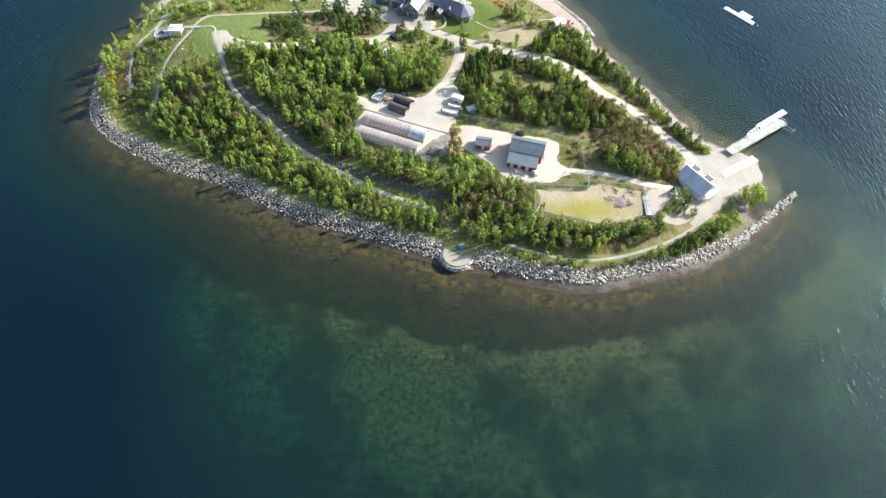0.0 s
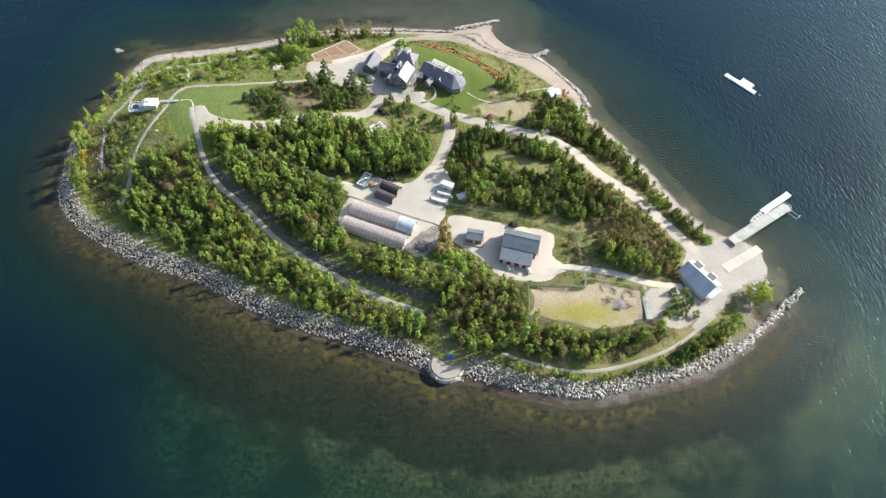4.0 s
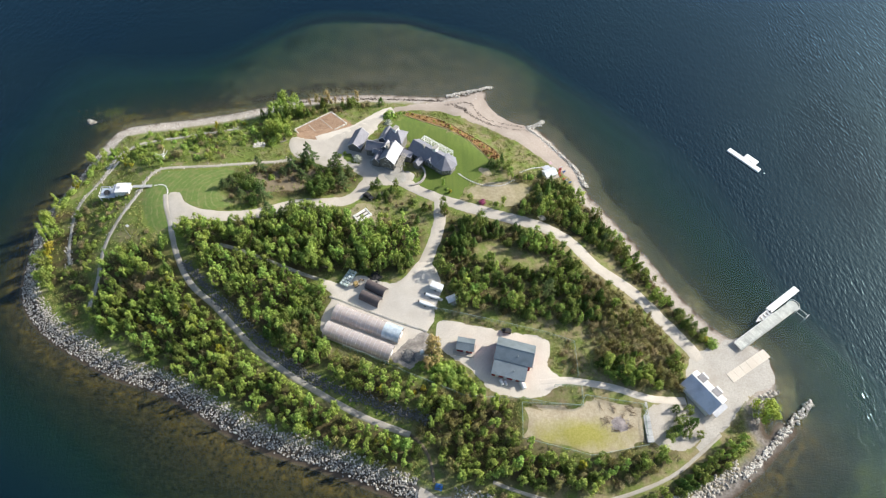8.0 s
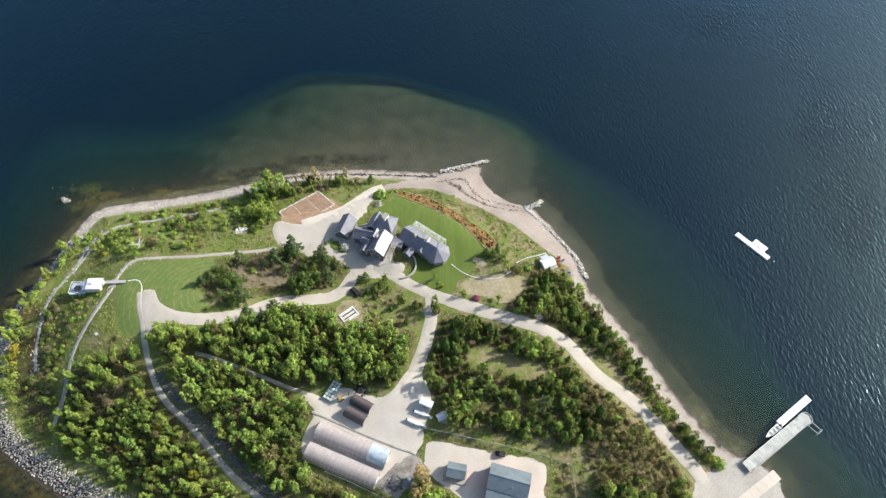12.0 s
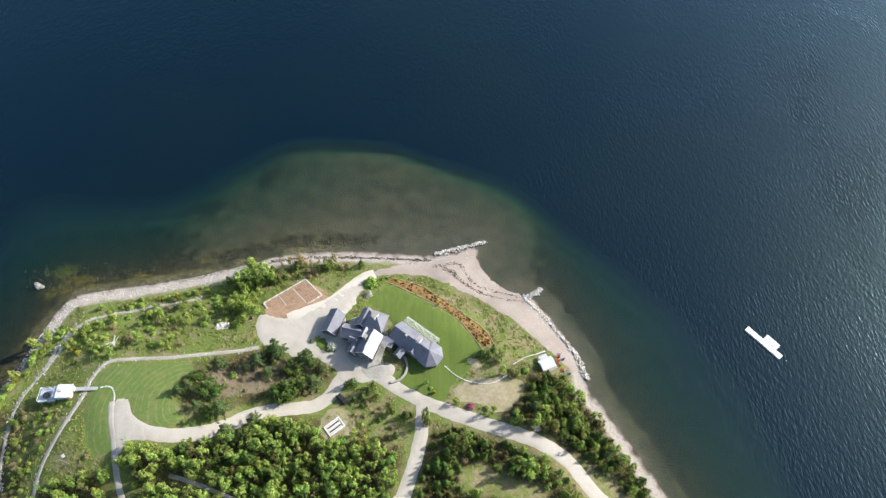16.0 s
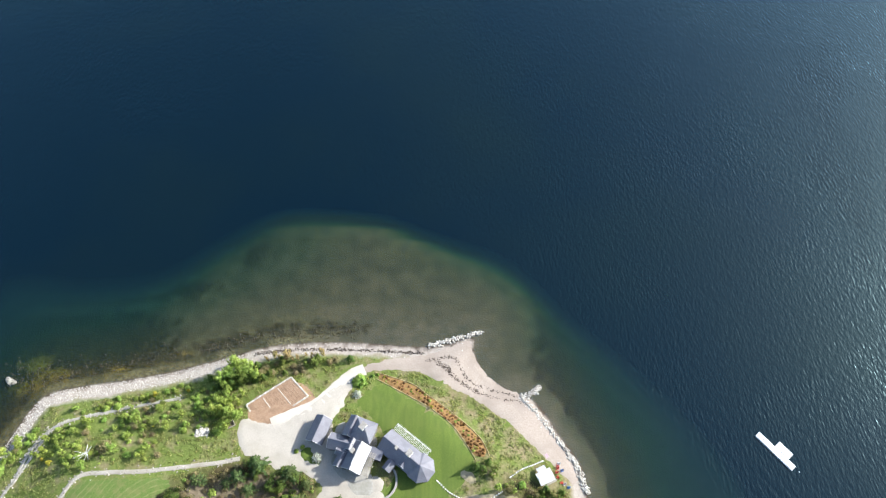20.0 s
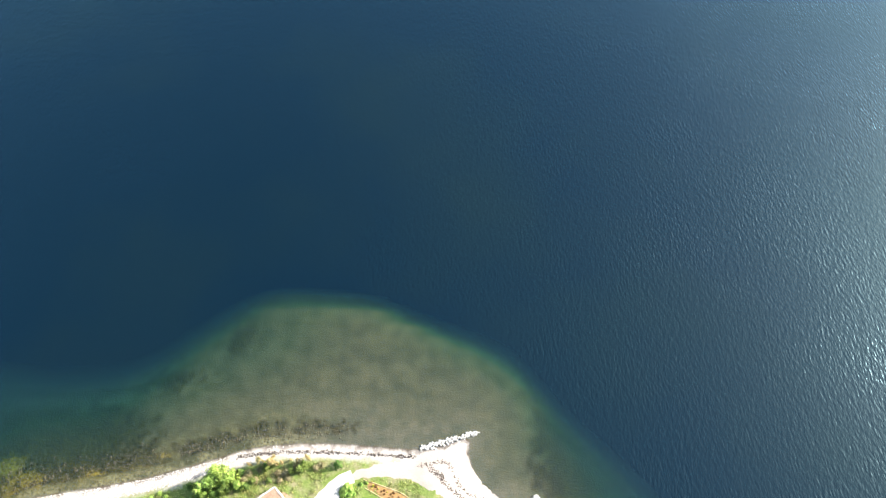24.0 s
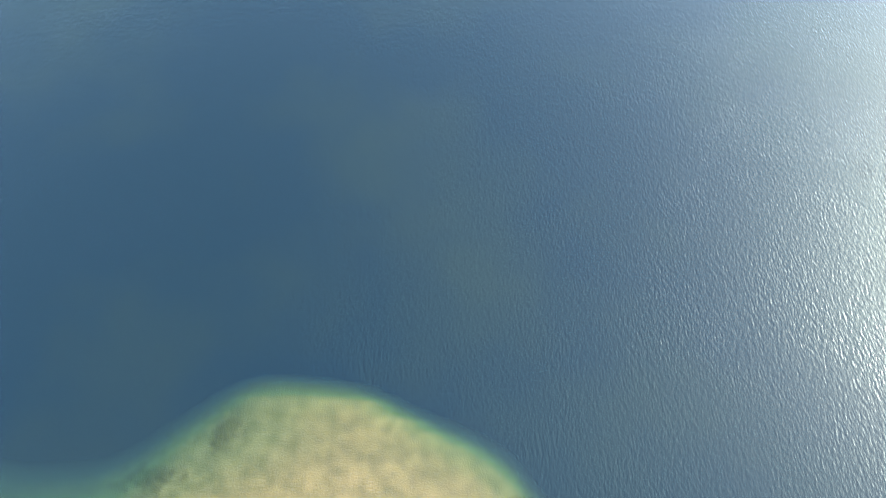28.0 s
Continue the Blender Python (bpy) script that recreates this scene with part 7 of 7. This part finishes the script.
dinghy(-1.3, 36.6, -20, 5.4, "white motorboat on a trailer in the yard")
dinghy(-3.3, 33.8, -22, 5.8, "long white motorboat on a trailer in the yard")
tarp = thing("covered_stack", 4.9, 35.9, z_at(4.9, 35.9), 25, "pale tarpaulin over a low ridged stack", "stack")
part("cover", prism([(-1.6, -1.1), (1.6, -1.1), (1.6, 1.1), (-1.6, 1.1)], -0.1, 0.7), CREAM_ROOF, tarp)
for s in (-1, 1):
    part("slope", slab(bmesh.new(), [(-1.75, s * 1.25, 0.62), (1.75, s * 1.25, 0.62), (1.75, 0, 1.35), (-1.75, 0, 1.35)][::s], 0.07), CREAM_ROOF, tarp)
tz = z_at(-0.1, 39.7)
tr_ = thing("trailer", -0.1, 39.7, tz, -25, "white-roofed box trailer at the yard's edge", "trailer")
part("body", boxm(-2.1, 2.1, -1.1, 1.1, 0.5, 2.3, 0.08), WHITE, tr_)
part("roof", boxm(-2.15, 2.15, -1.15, 1.15, 2.3, 2.4, 0.04), CREAM_ROOF, tr_)
for s in (-1, 1):
    part("wheel", tube(bmesh.new(), (0, s * 0.95, 0.38), (0, s * 1.15, 0.38), 0.38, 12), DARK, tr_)
part("drawbar", boxm(-3.3, -2.1, -0.08, 0.08, 0.45, 0.58), STEEL, tr_)


def car(name, x, y, turn, L, W, H, mat, label):
    c = thing(name, x, y, z_at(x, y) + 0.1, turn, label, "vehicle")
    part("body", boxm(-L / 2, L / 2, -W / 2, W / 2, 0.35, H * 0.58, 0.14), mat, c)
    bm = bmesh.new()
    zs = H * 0.58
    q = [(-L * 0.36, -W * 0.46), (L * 0.22, -W * 0.46), (L * 0.22, W * 0.46), (-L * 0.36, W * 0.46)]
    lo = [bm.verts.new((a, b, zs)) for a, b in q]
    hi = [bm.verts.new((a * 0.78, b * 0.84, H)) for a, b in q]
    bm.faces.new(hi)
    bm.faces.new(lo[::-1])
    for i in range(4):
        bm.faces.new((lo[i], lo[(i + 1) % 4], hi[(i + 1) % 4], hi[i]))
    part("cab_windows", bm, GLASS, c, "dark glazed cab")
    part("roof", boxm(-L * 0.28, L * 0.17, -W * 0.39, W * 0.39, H, H + 0.06, 0.02), mat, c)
    for s in (-1, 1):
        for a in (-0.32, 0.32):
            w = part("wheel", tube(bmesh.new(), (a * L, s * W * 0.42, 0.33), (a * L, s * W * 0.51, 0.33), 0.33, 12), DARK, c)
            part("rim", tube(bmesh.new(), (a * L, s * W * 0.51, 0.33), (a * L, s * W * 0.52, 0.33), 0.18, 10), STEEL, w)
        part("headlight", boxm(L / 2 - 0.04, L / 2 + 0.02, s * W * 0.34 - 0.12, s * W * 0.34 + 0.12, H * 0.42, H * 0.5), WHITE, c)


car("utility_vehicle", 22.9, 24.9, 170, 3.1, 1.5, 1.7, DARK, "black utility vehicle parked behind the barn")
car("truck", -25.7, 82.8, -40, 4.2, 1.8, 1.8, DARK, "dark truck parked at the roadside")


# ---- fences ----
def fence(name, line, closed, h, label):
    C = np.array(line, float)
    x0, y0 = C[0]
    f = thing(name, x0, y0, 0, 0, label, "fence", "wire fences")
    P = []
    for a, b in zip(C, np.roll(C, -1, 0) if closed else C[1:]):
        n = max(1, int(np.linalg.norm(b - a) / 2.6))
        P += [tuple(a + (b - a) * i / n) for i in range(n)]
    if not closed:
        P.append(tuple(C[-1]))
    Z = sheet_z(np.array([p[0] for p in P]), np.array([p[1] for p in P]))
    post = boxm(-0.06, 0.06, -0.06, 0.06, -0.5, h, 0.01)
    pm = bpy.data.meshes.new("post")
    post.to_mesh(pm)
    post.free()
    pm.materials.append(FENCE_M)
    for (x, y), z in zip(P, Z):
        part("post", pm, parent=f, at=pose(x - x0, y - y0, z))
    n = len(P) if closed else len(P) - 1
    for i in range(n):
        a = Vector((P[i][0] - x0, P[i][1] - y0, Z[i]))
        j = (i + 1) % len(P)
        b = Vector((P[j][0] - x0, P[j][1] - y0, Z[j]))
        bm = bmesh.new()
        nx = 5
        grid = [[bm.verts.new(a + (b - a) * (q / nx) + Vector((0, 0, 0.1 + r * (h - 0.15) / 6))) for q in range(nx + 1)] for r in range(7)]
        faces = [bm.faces.new((grid[r][q], grid[r][q + 1], grid[r + 1][q + 1], grid[r + 1][q])) for r in range(6) for q in range(nx)]
        bmesh.ops.wireframe(bm, faces=faces, thickness=0.06, use_replace=True, use_boundary=True, use_even_offset=False)
        part("wire_panel", bm, FENCE_M, f)
        part("top_rail", tube(bmesh.new(), a + Vector((0, 0, h)), b + Vector((0, 0, h)), 0.055, 5), FENCE_M, f)


FENCE_M = surface("green_grey_fence", (0.27, 0.36, 0.32), (0.37, 0.46, 0.41), 4, 0.5, 0.6, relief=0)
fence("fence", FENCE, False, 1.9, "tall green wire fence round the barn yard")
fence("fence", FENCE2, False, 1.9, "tall green wire fence below the yards")
fence("fence", PADDOCK, True, 1.5, "wire fence with posts round the paddock")

# ---- the vegetable garden, the pad, the lookout ----
G = [Vector((*p, 0)) for p in GARDEN]
gx, gy = sum(p.x for p in G) / 4, sum(p.y for p in G) / 4
gz = z_at(gx, gy)
plot = thing("vegetable_garden", gx, gy, gz, 0, "rectangular plot of brown tilled earth edged with white stones", "garden bed")
part("soil", prism([(p.x - gx, p.y - gy) for p in G], -1.5, 0.35), EARTH, plot)
for i in range(4):
    a, b = G[i] - Vector((gx, gy, 0)), G[(i + 1) % 4] - Vector((gx, gy, 0))
    L = (b - a).length
    n = int(L / 0.95)
    for k in range(n):
        c = a + (b - a) * ((k + 0.5) / n)
        part("edge_stone", boxm(-0.46, 0.46, -0.3, 0.3, -0.6, rng.uniform(0.45, 0.6), 0.08), ROCK_PALE, plot, "", pose(c.x * 1.01, c.y * 1.01, 0, 0, 0, math.degrees(math.atan2(b.y - a.y, b.x - a.x)) + rng.uniform(-6, 6)))
ux = (G[3] - G[0]).normalized()
for k in range(1, 18):
    c0 = G[0] + (G[1] - G[0]) * (k / 18) + ux * 1.0 - Vector((gx, gy, 0))
    c1 = G[3] + (G[2] - G[3]) * (k / 18) - ux * 1.0 - Vector((gx, gy, 0))
    bm = bmesh.new()
    w = 0.09 if k % 6 else 0.16
    tube(bm, (c0.x, c0.y, 0.33), (c1.x, c1.y, 0.33), w, 6)
    part("furrow" if k % 6 else "garden_path", bm, EARTH if k % 6 else GRAVEL, plot)

pz = z_at(-27.4, 73.4) + 0.25
pad = thing("raised_planter", -27.4, 73.3, pz, 39, "white framed planter with dark winding strips", "planter")
for q in ((-3.0, 3.0, -2.0, -1.6), (-3.0, 3.0, 1.6, 2.0), (-3.0, -2.6, -1.6, 1.6), (2.6, 3.0, -1.6, 1.6)):
    part("frame_board", boxm(*q, -0.5, 0.45, 0.03), WHITE, pad)
part("fill", boxm(-2.6, 2.6, -1.6, 1.6, -0.5, 0.2), GRAVEL, pad)
for y in (-0.75, 0.75):
    part("channel", boxm(-2.2, 2.2, y - 0.2, y + 0.2, 0.2, 0.32, 0.05), DARK, pad, "dark inset channel")
for y in (-1.2, 0, 1.2):
    part("white_strip", boxm(-2.3, 2.3, y - 0.16, y + 0.16, 0.2, 0.42, 0.05), WHITE, pad)

qx, qy = -1.4, -25.0
look_out = thing("stone_lookout", qx, qy, 0, 0, "half-round stone platform with rubble walls on the shore", "platform")
ring = [(4.9 * math.cos(radians(a)), 4.6 * math.sin(radians(a))) for a in range(-220, 41, 20)]
part("paving", prism(ring, -0.6, 2.3), GRAVEL_GREY, look_out)
for k in range(46):
    a = radians(-205 + k * 230 / 45)
    for h in range(2):
        r = rng.uniform(0.4, 0.62)
        part("wall_boulder", mesh_of("boulder", rock_verts(r), ICO_F, ROCK), parent=look_out, at=pose((5.5 - 0.25 * h) * math.cos(a), (5.2 - 0.25 * h) * math.sin(a), 0.45 + h * 1.2))
tb = thing("picnic_table", -0.2, -22.7, 2.3, -12, "blue picnic table on the stone lookout", "picnic table")
for i in range(4):
    part("top_plank", boxm(-1.1, 1.1, -0.4 + i * 0.2, -0.22 + i * 0.2, 0.72, 0.76), BLUE, tb)
for s in (-1, 1):
    part("bench", boxm(-1.1, 1.1, s * 0.75 - 0.15, s * 0.75 + 0.15, 0.42, 0.46), BLUE, tb)
    part("trestle", boxm(s * 0.8 - 0.05, s * 0.8 + 0.05, -0.85, 0.85, 0.36, 0.42), BLUE, tb)
    for u in (-1, 1):
        part("leg", tube(bmesh.new(), (s * 0.8, u * 0.7, 0), (s * 0.8, u * 0.25, 0.72), 0.05, 4), BLUE, tb)

# ---- single things in the yards and round the house ----
RUBBLE = surface("grey_rubble", (0.25, 0.215, 0.205), (0.37, 0.325, 0.31), 3.0, 0.5, 0.95, relief=0.08)


def heap(name, x, y, r, n, mat, label, category, flat=0.35, small=0.25, big=0.55):
    h = thing(name, x, y, z_at(x, y), 0, label, category)
    bm = bmesh.new()
    rings = [[bm.verts.new((r * u * (1 + 0.14 * math.sin(3 * t + x)) * math.cos(t), r * u * (1 + 0.14 * math.sin(2 * t + y)) * math.sin(t), -0.25 + (0.3 + flat * r) * (1 - u * u) + 0.08 * noise.noise((u * 5 + x, t * 2, y)))) for t in [k * math.tau / 28 for k in range(28)]] for u in (1.06, 0.85, 0.62, 0.38, 0.15)]
    for a, b in zip(rings, rings[1:]):
        for k in range(28):
            bm.faces.new((a[k], a[(k + 1) % 28], b[(k + 1) % 28], b[k]))
    bm.faces.new(rings[-1])
    bm.faces.new(rings[0][::-1])
    part("mound", bm, mat, h)
    for i in range(n):
        a, q = rng.uniform(0, 6.28), rng.uniform(0, 1) ** 0.6
        s = rng.uniform(small, big)
        part("lump", mesh_of("lump", rock_verts(s), ICO_F, mat), parent=h, at=pose(r * q * math.cos(a), r * q * math.sin(a), 0.02 + flat * r * (1 - q) * rng.uniform(0.6, 1)))


heap("rubble_heap", 55.1, -4.9, 3.6, 290, RUBBLE, "low heap of purple-grey rubble on the paddock", "heap", 0.06, 0.09, 0.20)
heap("soil_heap", -9.6, 17.0, 2.6, 50, ROCK_DARK, "heap of dark soil and scrap beside the greenhouses", "heap", 0.25)
bags = thing("bag_stack", -30.6, 45.0, z_at(-30.6, 45.0), 62, "rows of pale teal and white bags on pallets", "bags")
BAG = surface("pale_teal_bag", (0.45, 0.55, 0.52), (0.66, 0.71, 0.69), 3, 0.5, 0.5, rnd=0.2)
for i in range(6):
    for j in range(3):
        part("bag", boxm(-0.5, 0.5, -0.46, 0.46, 0.1, rng.uniform(0.7, 1.0), 0.16, pose(-2.9 + i * 1.15, -1.2 + j * 1.1, 0, 0, 0, rng.uniform(-8, 8))), BAG, bags)
    part("pallet", boxm(-3.4 + i * 1.15, -2.4 + i * 1.15, -1.7, 1.6, -0.05, 0.1), TIMBER, bags)
heap("stone_pile", STONE_PILE[0][0], STONE_PILE[0][1], 2.6, 60, ROCK_PALE, "low pile of white stones below the garden", "stones", 0.12)
heap("scrap_pile", -21.1, 45.5, 2.4, 46, DARK, "pile of dark scrap and tarpaulins beside the sheds", "heap", 0.2)
heap("stone_heap", 40.6, 73.6, 1.5, 22, STONE_WALL, "small heap of grey stones beside the road", "heap", 0.3)
heap("brush_heap", 5.4, 35.4, 1.6, 24, TIMBER, "heap of pale brush and boards", "heap", 0.3)
apron = thing("concrete_apron", 64.4, -5.0, z_at(64.4, -5.0), 0, "pale concrete strip at the paddock's end", "paving")
for i in range(6):
    y0 = -6.4 + i * 2.1
    part("slab", boxm(-1.0 - 0.05 * i, 1.0 - 0.05 * i, y0, y0 + 2.06, -0.5, 0.22, 0.03, pose(0.25 * (i - 3) * 0.4, 0, 0)), STEEL_GREY, apron)
tank = thing("water_tank", -5.0, 17.6, z_at(-5.0, 17.6), 0, "white plastic water tank", "tank")
part("tank_body", tube(bmesh.new(), (0, 0, 0), (0, 0, 1.7), 0.75, 14, 0.72), WHITE, tank)
part("tank_top", tube(bmesh.new(), (0, 0, 1.7), (0, 0, 1.95), 0.72, 14, 0.3), WHITE, tank)
for x, y, w in ((20.0, 7.6, 0.9), (21.4, 7.4, 0.7), (26.6, 6.6, 1.3)):
    cv = thing("covered_bale", x, y, z_at(x, y), 20, "bale wrapped in white plastic beside the barn", "bale", "white bales by the barn")
    part("wrap", tube(bmesh.new(), (0, -w, w * 0.55), (0, w, w * 0.55), w * 0.6, 12), WHITE, cv)
dg = thing("mini_excavator", -27.6, 42.2, z_at(-27.6, 42.2), 35, "small yellow excavator in the yard", "excavator")
YELLOW = surface("dusty_yellow_paint", (0.40, 0.27, 0.10), (0.48, 0.35, 0.15), 4, 0.5, 0.5, relief=0)
for s in (-1, 1):
    part("track", boxm(-1.0, 1.0, s * 0.65 - 0.18, s * 0.65 + 0.18, 0, 0.5, 0.12), DARK, dg)
part("cab", boxm(-0.8, 0.6, -0.6, 0.6, 0.55, 2.1, 0.12), YELLOW, dg)
part("boom", tube(bmesh.new(), (0.5, 0, 1.0), (2.0, 0, 2.1), 0.14, 6), YELLOW, dg)
part("arm", tube(bmesh.new(), (2.0, 0, 2.1), (2.8, 0, 0.7), 0.11, 6), YELLOW, dg)
part("bucket", boxm(2.6, 3.1, -0.3, 0.3, 0.3, 0.8, 0.06), DARK, dg)
TWIGS = surface("brown_twigs", (0.20, 0.14, 0.09), (0.30, 0.22, 0.15), 4, 0.5, 0.9)
# brushwood on the paddock, the compost bin below the garden
for k in range(16):
    bx, by = 50.0 + 0.75 * k + rng.normal(0, 0.6), -4.5 + rng.normal(0, 3.2)
    br = thing("brushwood", bx, by, z_at(bx, by) + 0.1, rng.uniform(0, 360), "loose brown branches lying on the paddock", "branches", "branches on the paddock")
    for q in range(5):
        a = rng.uniform(-0.5, 0.5)
        part("twig", tube(bmesh.new(), (0, 0, 0.08), (2.6 * math.cos(a), 2.6 * math.sin(a), rng.uniform(0.15, 0.5)), 0.05, 4, 0.025), TWIGS, br)
bx, by = BIN[0]
cb = thing("compost_bin", bx, by, z_at(bx, by), 30, "square timber compost bin beside the forecourt", "bin")
for q in ((-1.3, 1.3, -1.1, -1.0), (-1.3, 1.3, 1.0, 1.1), (-1.3, -1.2, -1.0, 1.0), (1.2, 1.3, -1.0, 1.0)):
    for z in (0.0, 0.3, 0.6):
        part("board", boxm(*q, z, z + 0.26), TIMBER, cb)
part("fill", boxm(-1.2, 1.2, -1.0, 1.0, -0.3, 0.4), EARTH_DULL, cb)
dt = thing("dead_tree", -107.8, 102.1, z_at(-107.8, 102.1), 0, "bare white dead tree in the rough grass", "tree")
bm = bmesh.new()
tube(bm, (0, 0, -0.3), (0.3, 0.2, 3.2), 0.16, 6, 0.08)
part("trunk", bm, WHITE, dt)
rr = random.Random(4)
for i in range(11):
    a = rr.uniform(0, 6.28)
    z = rr.uniform(1.2, 3.1)
    part("branch", tube(bmesh.new(), (0.09 * z, 0.06 * z, z), (2.9 * math.cos(a), 2.9 * math.sin(a), z + rr.uniform(0.6, 2.2)), 0.09, 5, 0.03), WHITE, dt)
lp = thing("light_pole", -107.4, 60.2, z_at(-107.4, 60.2), 140, "pale pole with a square panel", "pole")
part("pole", tube(bmesh.new(), (0, 0, -0.4), (0, 0, 6.0), 0.1, 8, 0.07), STEEL, lp)
part("panel", boxm(-0.6, 0.6, -0.45, 0.45, 6.0, 6.1, 0.02, pose(0, 0, 0, 12, 0, 0)), STEEL_GREY, lp)
